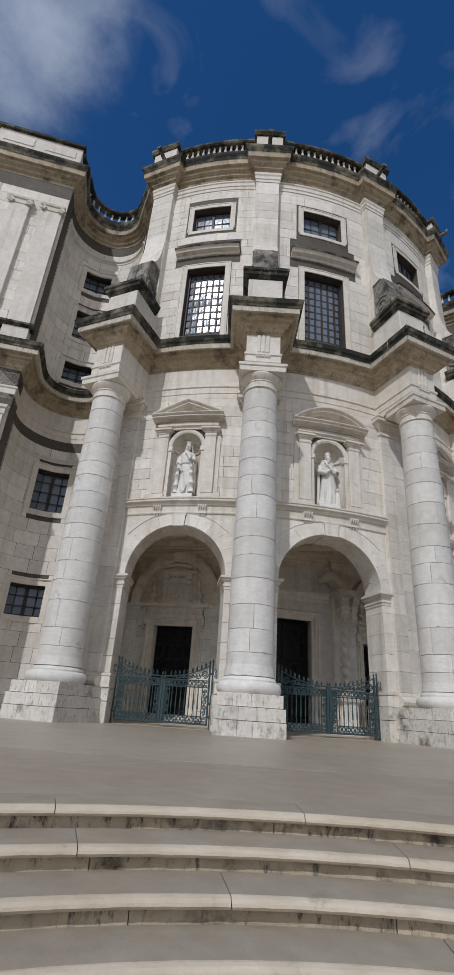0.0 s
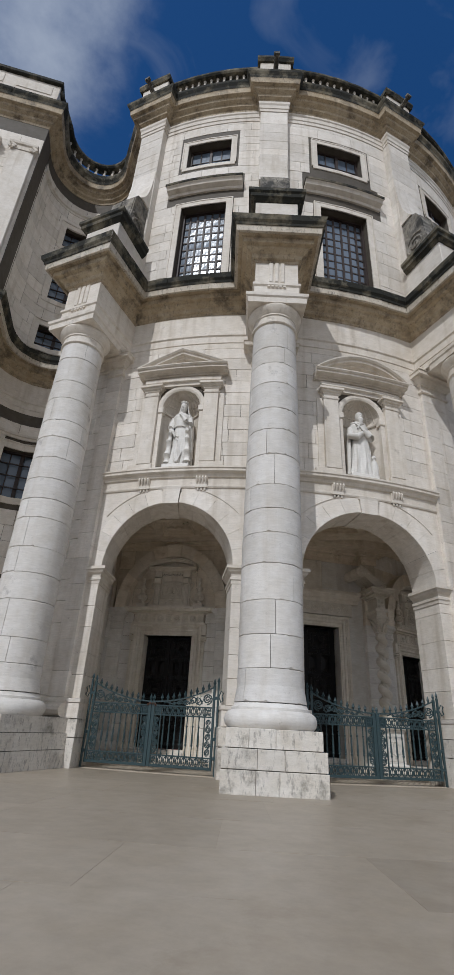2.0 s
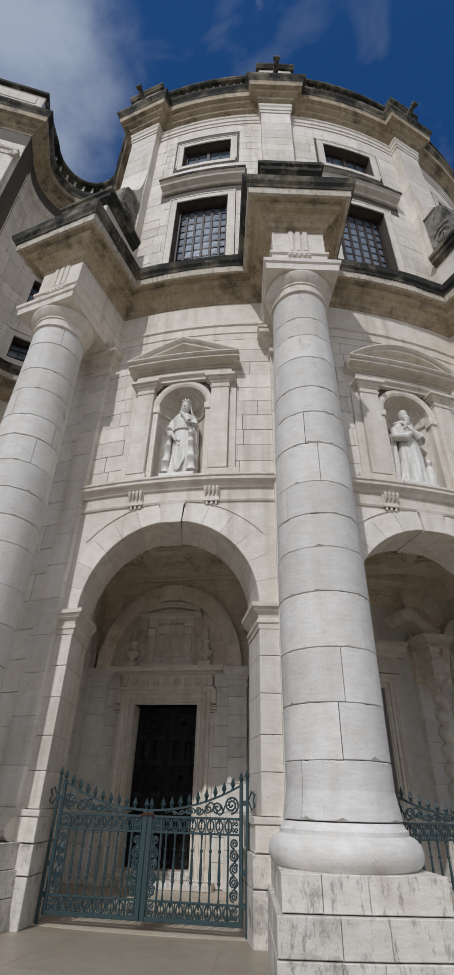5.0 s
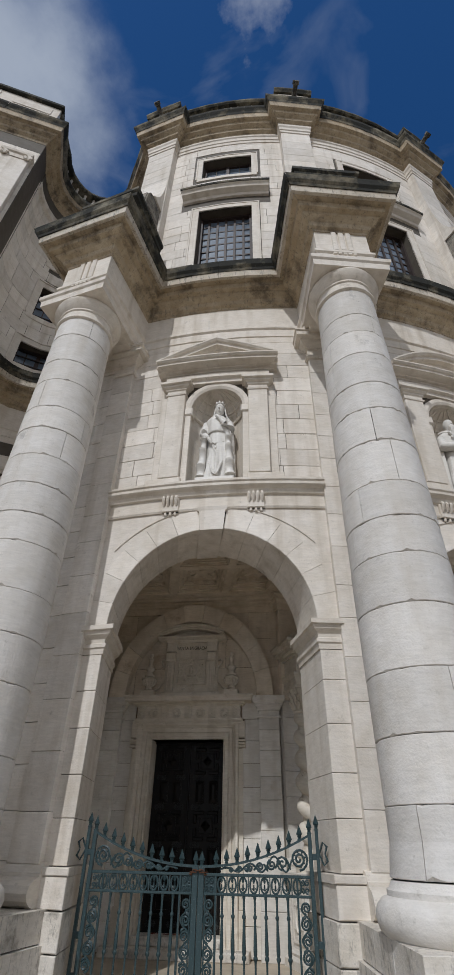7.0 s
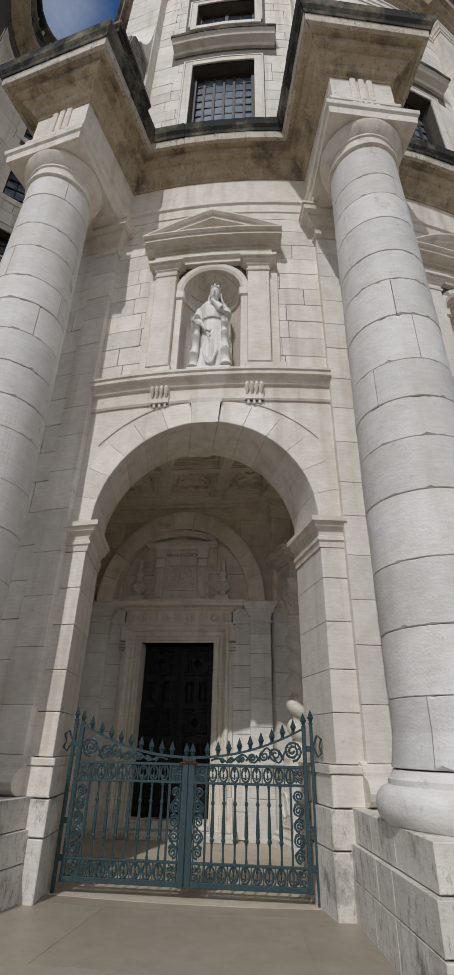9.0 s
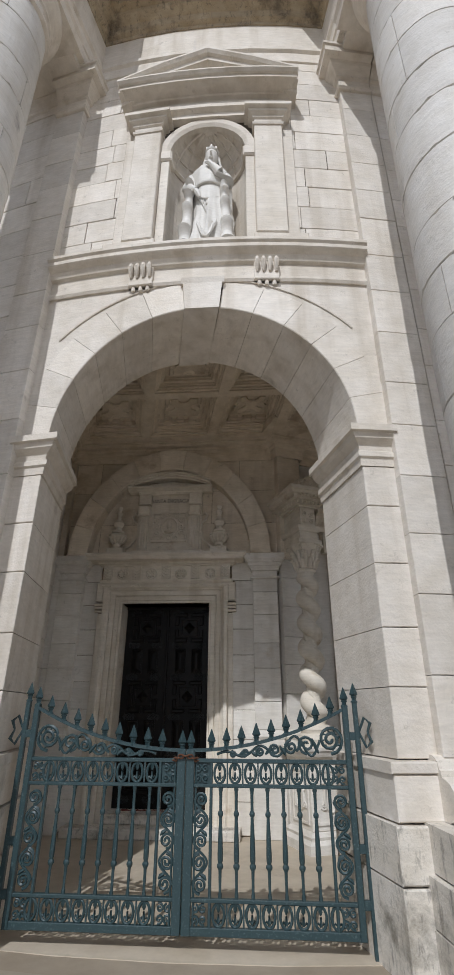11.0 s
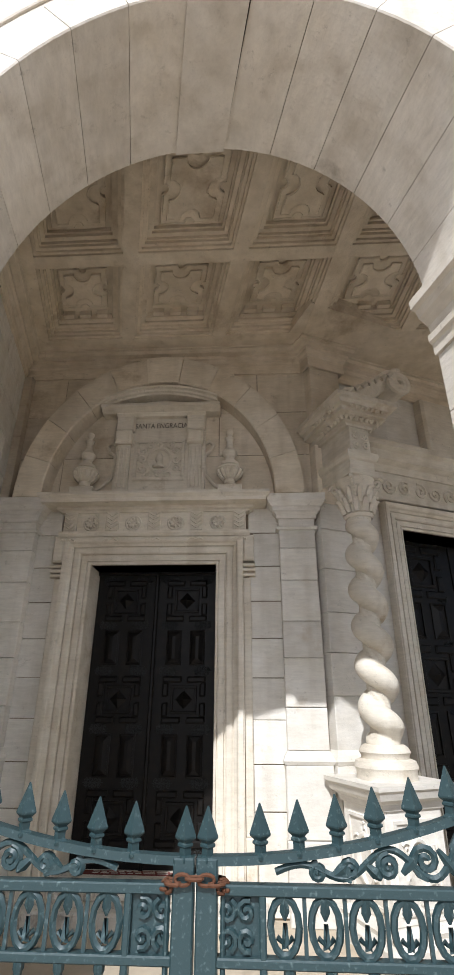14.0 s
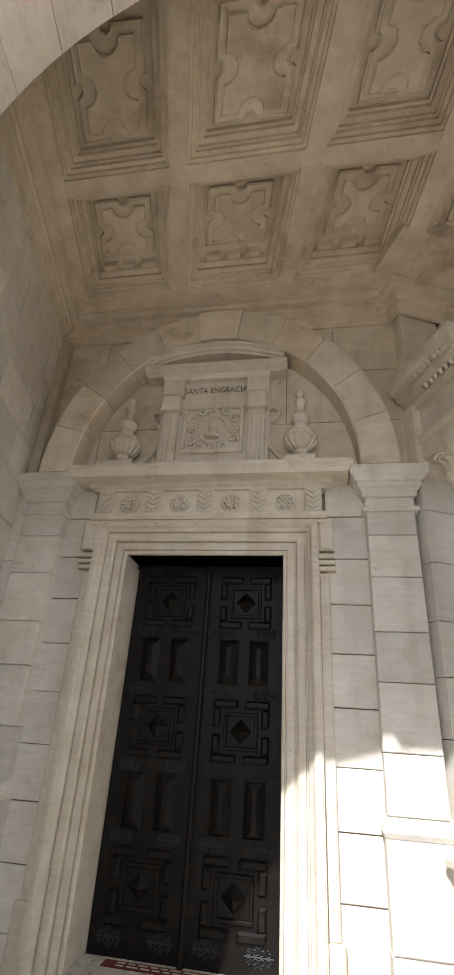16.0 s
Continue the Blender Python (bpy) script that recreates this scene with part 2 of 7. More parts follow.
M_COFFER = stone("coffer_limestone", (0.77, 0.69, 0.575), 0.20, 0.30, (0.42, 0.32, 0.21), streak=0.0, bump=0.45, pits=0.5)
M_PORCH_UP = stone("porch_upper_limestone", (0.76, 0.69, 0.585), 0.18, 0.22, (0.44, 0.34, 0.23), island=0.20, streak=0.45, pits=0.5)
M_CARVE = stone("carved_limestone", (0.76, 0.71, 0.625), 0.16, 0.16, (0.44, 0.34, 0.22), streak=0.40, bump=0.4, pits=0.55)
M_PAVE = stone("pavement_limestone", (0.33, 0.28, 0.22), 0.14, 0.16, (0.245, 0.20, 0.15), rough=0.55, bump=0.08, scale=0.6, island=0.0, pits=0.10)
M_SLAB = stone("paving_slab_limestone", (0.36, 0.312, 0.25), 0.14, 0.16, (0.27, 0.22, 0.16), rough=0.45, bump=0.08, scale=0.6, island=0.10, pits=0.10)
M_FLOOR = stone("porch_floor_limestone", (0.53, 0.465, 0.375), 0.14, 0.25, (0.29, 0.245, 0.18), rough=0.6, bump=0.08, scale=0.8, island=0.08, pits=0.15)
M_STEP = stone("step_limestone", (0.345, 0.298, 0.235), 0.14, 0.14, (0.16, 0.135, 0.10), rough=0.75, bump=0.25, island=0.08, pits=0.3)
M_NOSE = stone("worn_nosing_limestone", (0.55, 0.475, 0.375), 0.18, 0.20, (0.15, 0.125, 0.095), rough=0.75, bump=0.5, island=0.06, pits=0.5)
M_RISER = stone("riser_limestone", (0.52, 0.445, 0.335), 0.18, 0.40, (0.07, 0.06, 0.045), rough=0.85, bump=0.5, scale=2.5, drip=0.9, pits=0.5)
M_GATE = plain("green_gate_paint", (0.024, 0.049, 0.055), 0.45, 0.0, second=(0.10, 0.145, 0.15), scale=60, lo=0.58, hi=0.76)
M_RUST = plain("rusty_chain", (0.12, 0.05, 0.025), 0.8, 0.3, scale=40)
M_DOOR = plain("dark_door_wood", (0.0065, 0.0055, 0.005), 0.45, 0.0, second=(0.015, 0.0115, 0.009), scale=9, bump=0.1)
M_DOOR.node_tree.nodes["Principled BSDF"].inputs["Specular IOR Level"].default_value = 0.22
M_IRON = plain("tarnished_iron", (0.012, 0.015, 0.015), 0.6, 0.0, scale=30)
M_FRAME = plain("brown_window_frame", (0.032, 0.019, 0.015), 0.6, 0.0, scale=12)
M_DARK = plain("dark_interior", (0.012, 0.012, 0.014), 0.9, 0.0)
M_LETTER = plain("dark_lettering", (0.05, 0.04, 0.03), 0.8, 0.0)
M_MAT = plain("red_door_mat", (0.16, 0.03, 0.025), 0.95, 0.0, scale=60)


def glass_mat():
    m = bpy.data.materials.new("sky_tinted_window_glass")
    m.use_nodes = True
    b = m.node_tree.nodes["Principled BSDF"]
    # pale blue base colour stands in for sky reflected in the panes
    b.inputs["Base Color"].default_value = (0.13, 0.165, 0.215, 1)
    b.inputs["Roughness"].default_value = 0.22
    b.inputs["IOR"].default_value = 1.6
    n, bp = m.node_tree.nodes.new("ShaderNodeTexNoise"), m.node_tree.nodes.new("ShaderNodeBump")
    n.inputs["Scale"].default_value = 3.0
    bp.inputs["Strength"].default_value, bp.inputs["Distance"].default_value = 0.12, 0.05
    m.node_tree.links.new(n.outputs["Fac"], bp.inputs["Height"])
    m.node_tree.links.new(bp.outputs["Normal"], b.inputs["Normal"])
    return m


M_GLASS = glass_mat()

# ---- the plan ----
CX, CY = -5.64, 29.92          # centre of the round front
RW = 13.70                     # radius of its wall face
BAY = 24.4                     # degrees from bay to bay
GZ = 0.82                      # terrace level
AXIS = 24.4                    # the middle bay's bearing
CA, SA = math.cos(radians(AXIS)), math.sin(radians(AXIS))


def P(phi, r, z):
    f = radians(phi)
    return (CX + r * math.sin(f), CY - r * math.cos(f), z)


def AB(a, b, z=0.0):
    """Across and outward of the middle axis."""
    return (CX + a * CA + b * SA, CY + a * SA - b * CA, z)


BAY_AT = (0.0, 23.85, 48.0)     # bearings of the three bays
BAY_WIDE = (1.0, 1.07, 1.03)
COL_AT = {-1: -11.5, 1: 11.5, 3: 36.2, 5: 59.8}
HA, HB, HR = 11.0, 8.7, 2.1   # the hollow beside the tower: middle and radius
TA, TB = 13.1, 9.87            # the tower's corner


def bend(phi_c, wide=1.0):
    """Maps (u along the wall, d outward of its face, z) of a bay to the world."""
    return lambda u, d, z: P(phi_c + math.degrees(u * wide / RW), RW + d, z)


def bay_map(i):
    return bend(BAY_AT[i], BAY_WIDE[i])


def flat(ox, oy, turn=0.0, oz=0.0):
    """Maps (u along, d outward, z) of a flat wall; at turn 0 it faces -y."""
    c, s = math.cos(radians(turn)), math.sin(radians(turn))
    return lambda u, d, z: (ox + u * c + d * s, oy + u * s - d * c, z + oz)


# ---- mesh helpers ----
class Shape:
    """Collects closed bodies as lists of corners and faces."""

    def __init__(self):
        self.v, self.f, self.smooth = [], [], []

    def add(self, verts, faces, smooth=False):
        k = len(self.v)
        self.v += [tuple(p) for p in verts]
        self.f += [tuple(i + k for i in f) for f in faces]
        self.smooth += [smooth] * len(faces)
        return self

    def loft(self, rings, caps=True, closed=True, loop=False, smooth=False):
        n, m = len(rings[0]), len(rings)
        vs = [p for r in rings for p in r]
        fs = []
        for i in range(m if loop else m - 1):
            j = (i + 1) % m
            for k in range(n if closed else n - 1):
                l = (k + 1) % n
                fs.append((i * n + k, i * n + l, j * n + l, j * n + k))
        k0 = len(self.v)
        self.add(vs, fs, smooth)
        if caps and not loop:
            self.f += [tuple(k0 + i for i in range(n))[::-1], tuple(k0 + (m - 1) * n + i for i in range(n))]
            self.smooth += [False, False]
        return self

    def box(self, mp, u0, u1, d0, d1, z0, z1, n=1, bev=0.0):
        """A block in a wall's own measures; n cuts along the curve; bev softens its front edges."""
        rings = []
        for i in range(n + 1):
            u = u0 + (u1 - u0) * i / n
            if bev:
                if i == 0:
                    rings.append([mp(u, d0, z0 + bev), mp(u, d1 - bev, z0 + bev), mp(u, d1 - bev, z1 - bev), mp(u, d0, z1 - bev)])
                    rings[-1] = [mp(u, d0, z0), mp(u, d1 - bev, z0), mp(u, d1 - bev, z0 + bev), mp(u, d1 - bev, z1 - bev), mp(u, d1 - bev, z1), mp(u, d0, z1)]
                    u += bev
                    rings.append([mp(u, d0, z0), mp(u, d1 - bev, z0), mp(u, d1, z0 + bev), mp(u, d1, z1 - bev), mp(u, d1 - bev, z1), mp(u, d0, z1)])
                elif i == n:
                    rings.append([mp(u - bev, d0, z0), mp(u - bev, d1 - bev, z0), mp(u - bev, d1, z0 + bev), mp(u - bev, d1, z1 - bev), mp(u - bev, d1 - bev, z1), mp(u - bev, d0, z1)])
                    rings.append([mp(u, d0, z0), mp(u, d1 - bev, z0), mp(u, d1 - bev, z0 + bev), mp(u, d1 - bev, z1 - bev), mp(u, d1 - bev, z1), mp(u, d0, z1)])
                else:
                    rings.append([mp(u, d0, z0), mp(u, d1 - bev, z0), mp(u, d1, z0 + bev), mp(u, d1, z1 - bev), mp(u, d1 - bev, z1), mp(u, d0, z1)])
            else:
                rings.append([mp(u, d0, z0), mp(u, d1, z0), mp(u, d1, z1), mp(u, d0, z1)])
        return self.loft(rings)

    def slab(self, mp, outline, d0, d1):
        """A flat outline of (u, z) with depth from d0 to d1."""
        n = len(outline)
        self.add([mp(u, d, z) for d in (d0, d1) for u, z in outline],
                 [tuple(range(n)), tuple(range(n, 2 * n))[::-1]] + [(i, (i + 1) % n, n + (i + 1) % n, n + i) for i in range(n)])
        return self

    def over_arch(self, mp, half, spring, top, d0, d1, n=18, uc=0.0, rise=1.0):
        """The wall above an arched opening."""
        rings = []
        for i in range(n + 1):
            a = math.pi * (1 - i / n)
            u, z = uc + half * math.cos(a), spring + half * rise * math.sin(a)
            rings.append([mp(u, d0, z), mp(u, d1, z), mp(u, d1, top), mp(u, d0, top)])
        return self.loft(rings)

    def run(self, mp, u0, u1, profile, n=1):
        """A moulding of (d, z) points along a wall."""
        return self.loft([[mp(u0 + (u1 - u0) * i / n, d, z) for d, z in profile] for i in range(n + 1)])

    def mitred(self, line, profile, closed=False):
        """A moulding of (offset, z) points along a plan line, offset to the right of its direction."""
        return self.loft(self.mitre_rings(line, profile, closed), loop=closed)

    @staticmethod
    def mitre_rings(line, profile, closed=False):
        rings = []
        m = len(line)
        for i, p in enumerate(line):
            p = Vector(p[:2])
            a = Vector(line[i - 1][:2]) if (i or closed) else None
            c = Vector(line[(i + 1) % m][:2]) if (i < m - 1 or closed) else None
            d1 = (p - a).normalized() if a is not None else (c - p).normalized()
            d2 = (c - p).normalized() if c is not None else d1
            n1, n2 = Vector((d1.y, -d1.x)), Vector((d2.y, -d2.x))
            k = (n1 + n2) / max(0.25, 1 + n1.dot(n2))
            rings.append([(p.x + k.x * o, p.y + k.y * o, z) for o, z in profile])
        return rings

    def lathe(self, cx, cy, profile, n=32, a0=0.0, a1=360.0, smooth=True):
        """A turned body of (radius, z) points; a part of a turn gets closed sides."""
        full = abs(a1 - a0) >= 359.9
        rings = []
        for i in range(n if full else n + 1):
            a = radians(a0 + (a1 - a0) * i / n)
            rings.append([(cx + r * math.cos(a), cy + r * math.sin(a), z) for r, z in profile])
        if full:
            return self.loft(rings, caps=False, loop=True, smooth=smooth)
        return self.loft(rings, smooth=smooth)

    def tube(self, pts, rad, n=6, smooth=True):
        """A rod along points; rad is one number or one for each point."""
        rings = []
        for i, p in enumerate(pts):
            p = Vector(p)
            t = (Vector(pts[min(i + 1, len(pts) - 1)]) - Vector(pts[max(i - 1, 0)])).normalized()
            s = t.cross(Vector((0.3, 0.9, 0.31)))
            s = s.normalized() if s.length > 1e-3 else Vector((1, 0, 0))
            w = t.cross(s)
            r = rad[i] if isinstance(rad, (list, tuple)) else rad
            rings.append([p + (s * math.cos(6.2832 * k / n) + w * math.sin(6.2832 * k / n)) * r for k in range(n)])
        return self.loft(rings, smooth=smooth)

    def mesh(self, name, mat):
        me = bpy.data.meshes.new(name)
        me.from_pydata(self.v, [], self.f)
        me.validate()
        bm = bmesh.new()
        bm.from_mesh(me)
        bmesh.ops.recalc_face_normals(bm, faces=bm.faces)
        bm.to_mesh(me)
        bm.free()
        me.materials.append(mat)
        if any(self.smooth) and len(me.polygons) == len(self.smooth):
            me.polygons.foreach_set("use_smooth", self.smooth)
            me.set_sharp_from_angle(angle=radians(34))
        return me


def thing(name, at, label, category, group="", kind=""):
    e = new(name)
    e.location = at
    e.empty_display_size = 0.2
    return tagged(e, label, category, group, kind)


def top_of(ob):
    while ob.parent:
        ob = ob.parent
    return ob


def base_matrix(ob):
    m = Matrix.Translation(ob.location) @ ob.rotation_euler.to_matrix().to_4x4()
    return (base_matrix(ob.parent) @ ob.matrix_parent_inverse @ m) if ob.parent else m


def part(name, shape, mat, parent, label=""):
    """One body under a thing or a part; its corners are in world measures."""
    ob = new(name, shape.mesh(name, mat))
    ob.parent = parent
    ob.matrix_parent_inverse = base_matrix(parent).inverted()
    return tagged(ob, label)


def body(name, shape, mat, label="", category="", group="", kind=""):
    return tagged(new(name, shape.mesh(name, mat)), label, category, group, kind)


def blocks(mp, u0, u1, z0, z1, course, length, parent, mat, holes=(), d0=-0.02, d1=0.022, seed=1, name="stone_block", joint=0.012, jit=0.005):
    """Courses of ashlar on a wall, broken round the holes (u0, u1, z0, z1)."""
    rnd = random.Random(seed)
    rows = max(1, round((z1 - z0) / course))
    for k in range(rows):
        za, zb = z0 + (z1 - z0) * k / rows, z0 + (z1 - z0) * (k + 1) / rows
        cuts = [u0]
        u = u0 + length * rnd.uniform(0.35, 1.1)
        while u < u1 - length * 0.3:
            cuts.append(u)
            u += length * rnd.uniform(0.75, 1.35)
        cuts.append(u1)
        spans = list(zip(cuts, cuts[1:]))
        for h in holes:
            if zb > h[2] + 0.02 and za < h[3] - 0.02:
                nxt = []
                for a, b in spans:
                    if b <= h[0] or a >= h[1]:
                        nxt.append((a, b))
                        continue
                    if a < h[0] - 0.06:
                        nxt.append((a, h[0]))
                    if b > h[1] + 0.06:
                        nxt.append((h[1], b))
                spans = nxt
        for a, b in spans:
            j1, j2 = joint * rnd.uniform(0.15, 0.75), joint * rnd.uniform(0.15, 0.8)
            s = Shape().box(mp, a + j1, b - joint * 0.3, d0, d1 + rnd.uniform(-jit, jit), za + j2, zb - joint * 0.3, max(1, round((b - a) / 0.5)), rnd.uniform(0.003, 0.008))
            part(name, s, mat, parent)



def moulding_stones(name, line, profile, mat, parent, length, seed, label="", gap=0.007):
    """A moulding laid in single stones, a little uneven, with open joints."""
    rnd = random.Random(seed)
    rings = [[Vector(p) for p in r] for r in Shape.mitre_rings(line, profile)]
    for r0, r1 in zip(rings, rings[1:]):
        span = (r1[0] - r0[0]).length
        n = max(1, round(span / (length * rnd.uniform(0.8, 1.2))))
        for k in range(n):
            a = (k / n) + (gap / span if k or span > 0.5 else 0.0)
            b = ((k + 1) / n) - (gap / span if k < n - 1 else 0.0)
            dz = Vector((0, 0, rnd.uniform(-0.010, 0.0)))
            out = rnd.uniform(-0.006, 0.006)
            pair = []
            for t in (a, b):
                ring = [p.lerp(q, t) for p, q in zip(r0, r1)]
                back = ring[0]
                pair.append([back + (p - back) * (1 + out) + dz for p in ring])
            part(name, Shape().loft(pair), mat, parent, label)


# ---- ground, terrace and stairs ----
SX, SY, SR = 0.6, -1.7, 5.50     # centre and radius of the curved stair's top edge
RISE, TREAD, STEPS = 0.125, 0.37, 7
DIR = math.atan2(0.95, -0.31)


def ring_pt(r, ang, z):
    return (SX + r * math.cos(DIR + ang), SY + r * math.sin(DIR + ang), z)


def build_ground():
    z = GZ - RISE * STEPS
    g = Shape().add([(-2500, -2500, z), (2500, -2500, z), (2500, 2500, z), (-2500, 2500, z)], [(0, 1, 2, 3)])
    body("ground", g, M_PAVE, "pale beige stone paving below the stairs", "ground", kind="structure")
    t = Shape()
    n = 48
    rings = []
    for i in range(n + 1):
        a = -1.7 + 3.4 * i / n
        rings.append([ring_pt(SR + 0.30, a, GZ - 0.5), ring_pt(SR + 0.30, a, GZ - 0.002), ring_pt(90, a, GZ - 0.012), ring_pt(90, a, GZ - 0.5)])
    t.loft(rings)
    return body("terrace", t, M_PAVE, "broad smooth beige limestone terrace before the church", "terrace", kind="structure")


terrace = build_ground()


def paving():
    """Large slabs laid in rings before the front."""
    rnd = random.Random(12)
    r = RW + 0.02
    while r < RW + 9.5:
        r2 = r + rnd.uniform(1.5, 1.9)
        a = -19.0 + rnd.uniform(0, 4)
        while a < 42:
            a2 = a + math.degrees(rnd.uniform(2.2, 3.4) / r)
            g = math.degrees(0.002 / r)
            top = GZ - 0.0006 + rnd.uniform(-0.0004, 0.0004)
            s = Shape().loft([[P(a + g + (a2 - a - 2 * g) * k / 2, q, z) for q, z in ((r + 0.002, GZ - 0.02), (r2 - 0.002, GZ - 0.02), (r2 - 0.002, top), (r + 0.002, top))] for k in range(3)])
            part("paving_slab", s, M_SLAB, terrace)
            a = a2
        r = r2


paving()


def build_stairs():
    st = thing("stairs", (SX, SY + SR, 0), "curved worn limestone stairs with rounded nosings", "stairs", kind="structure")
    rnd = random.Random(5)
    for k in range(STEPS):
        r, z = SR - TREAD * k, GZ - RISE * k
        a = -1.6 + rnd.uniform(0, 0.15)
        while a < 1.5:
            b = a + rnd.uniform(1.3, 2.2) / r
            o = rnd.uniform(-0.004, 0.004)
            riser = Shape().loft([[ring_pt(r + q, a + 0.0006 + (b - a - 0.0012) * i / 8, z + h) for q, h in ((0.066 + o, -RISE - 0.02), (0.066 + o, -0.03), (0.3, -0.03), (0.3, -RISE - 0.02))] for i in range(9)])
            part("riser", riser, M_RISER, st, "stained riser with dark moss under the nosing")
            a = b
        a = -1.55 + rnd.uniform(0, 0.2)
        while a < 1.5:
            b = a + rnd.uniform(1.5, 2.1) / r
            s = Shape()
            m = 8
            g = 0.003 / r
            w = TREAD + 0.06 if k else 0.42
            lift = 0.0 if k else 0.004
            prof = [(w, -0.06), (w, lift), (0.055, lift), (0.055, -0.06)]
            s.loft([[ring_pt(r + o, a + g + (b - a - 2 * g) * i / m, z + h) for o, h in prof] for i in range(m + 1)])
            tread = part("tread", s, M_STEP, st)
            # the rounded nosing, knocked about by use
            prof = [(0.056, -0.058), (0.056, lift), (0.04, lift - 0.001), (0.016, -0.007), (0.0, -0.022), (-0.004, -0.036), (0.006, -0.05), (0.03, -0.058)]
            m = 22
            rings = []
            for i in range(m + 1):
                q = 1.0 if i not in (0, m) else 0.6
                j1, j2 = rnd.uniform(0, 0.006), rnd.uniform(-0.003, 0.0)
                rings.append([ring_pt(r + (o + j1 * (o < 0.03)), a + g + (b - a - 2 * g) * i / m, z + h + j2 * (o < 0.03)) for o, h in prof])
            part("nosing", Shape().loft(rings), M_NOSE, tread, "pale worn rounded nosing")
            a = b


build_stairs()

# ---- the round front: walls ----
Z_TOP = 27.4
HALF = RW * radians(11.5)
ARCH_H, ARCH_Z = 1.86, 5.69
NICHE_H, NICHE_0, NICHE_S = 0.62, 8.72, 10.92
WIN = (0.93, 16.6, 20.7)
WIN_U = (0.96, 23.35, 24.95)
THICK = 1.05


def build_bay(i):
    mp = bay_map(i)
    lean = (0.26, 0.0, -0.26)[i]
    # the passage under the arch runs slightly askew, towards the side door
    mq = lambda u, d, z: mp((u + lean * min(d, 0.0)) * (1 - 0.046 * min(d, 0.0)), d, z)
    s = Shape()
    for sg in (-1, 1):
        s.box(mq, sg * (ARCH_H + 0.2), sg * HALF, -THICK, 0, GZ - 0.3, 8.0, 2)
        for h, z0, z1, n in ((NICHE_H, 8.0, 12.0, 5), (WIN[0], 16.6, WIN[2], 5), (WIN_U[0], WIN_U[1], WIN_U[2], 5)):
            s.box(mp, sg * h, sg * HALF, -THICK, 0, z0, z1, n)
    s.over_arch(mq, ARCH_H + 0.2, ARCH_Z, 8.0, -THICK, 0)
    s.over_arch(mp, NICHE_H, NICHE_S, 12.0, -THICK, 0, 14)
    for z0, z1 in ((8.0, NICHE_0), ):
        s.box(mp, -NICHE_H, NICHE_H, -THICK, 0, z0, z1, 4)
    for z0, z1 in ((12.0, 16.6), (WIN[2], WIN_U[1]), (WIN_U[2], Z_TOP)):
        s.box(mp, -HALF, HALF, -THICK, 0, z0, z1, 14)
    w = body("wall_%d" % (i + 1), s, M_JOINT, "curved white limestone church front with arch, niche and windows", "wall", kind="structure")
    # ashlar
    holes = [(-0.74, 0.74, 8.6, 11.60), (-1.22, 1.22, 16.0, 21.0), (-1.3, 1.3, 23.1, 25.3), (-1.6, 1.6, 21.3, 22.3)]
    if i == 0:
        blocks(mp, -2.24, 2.24, 8.6, 12.7, 0.46, 1.0, w, M_WALL, holes, seed=3)
        blocks(mp, -2.24, 2.24, 13.78, 14.7, 0.46, 1.2, w, M_WALL, (), seed=5)
        blocks(mp, -2.34, 2.34, 15.8, 26.6, 0.51, 1.15, w, M_WALL, holes, seed=4)
    else:
        blocks(mp, -2.24, 2.24, 8.6, 12.7, 0.51, 1.1, w, M_WALL, holes, seed=13 + i)
        blocks(mp, -2.24, 2.24, 13.78, 14.7, 0.46, 1.2, w, M_WALL, (), seed=15 + i)
        blocks(mp, -2.34, 2.34, 15.8, 26.6, 0.64, 1.3, w, M_WALL, holes, seed=14 + i)
    blocks(mp, -2.24, 2.24, 12.7, 13.74, 0.52, 1.3, w, M_WALL, (), seed=6 + i)
    for sg in (-1, 1):
        # jambs of the arch: face, reveal and base courses
        a, b = sorted((sg * ARCH_H, sg * 2.24))
        rnd = random.Random(40 + i + sg)
        z = 2.32
        while z < 5.1:
            z2 = min(5.22, z + rnd.uniform(0.5, 0.75))
            if 5.22 - z2 < 0.25:
                z2 = 5.22
            part("stone_block", Shape().box(mq, a, b, -THICK - 0.02, 0.03 + rnd.uniform(-0.003, 0.003), z + 0.004, z2 - 0.004, 1, 0.008), M_WALL, w)
            z = z2
        for za, zb, o in ((GZ - 0.02, 1.45, 0.14), (1.46, 1.86, 0.14), (1.87, 2.22, 0.10), (2.22, 2.32, 0.12)):
            a2, b2 = sorted((sg * (ARCH_H - o), sg * 2.24))
            part("stone_block", Shape().box(mq, a2, b2, -THICK - 0.02, 0.05 + o, za, zb - 0.006, 1, 0.012), M_PLINTH if zb < 2 else M_WALL, w)
        # impost
        line = [mq(sg * 2.26, 0.02, 0), mq(sg * ARCH_H, 0.02, 0), mq(sg * ARCH_H, -THICK - 0.03, 0)]
        prof = [(-0.05, 5.22), (0.02, 5.22), (0.025, 5.31), (0.05, 5.33), (0.05, 5.39), (0.02, 5.41), (0.03, 5.48), (0.10, 5.54), (0.12, 5.60), (0.16, 5.61), (0.16, 5.69), (-0.05, 5.69)]
        if sg > 0:
            prof = [(-o, z) for o, z in prof]
        imp = Shape().mitred(line, prof)
        part("impost", imp, M_TRIM, w, "moulded impost of the arch")
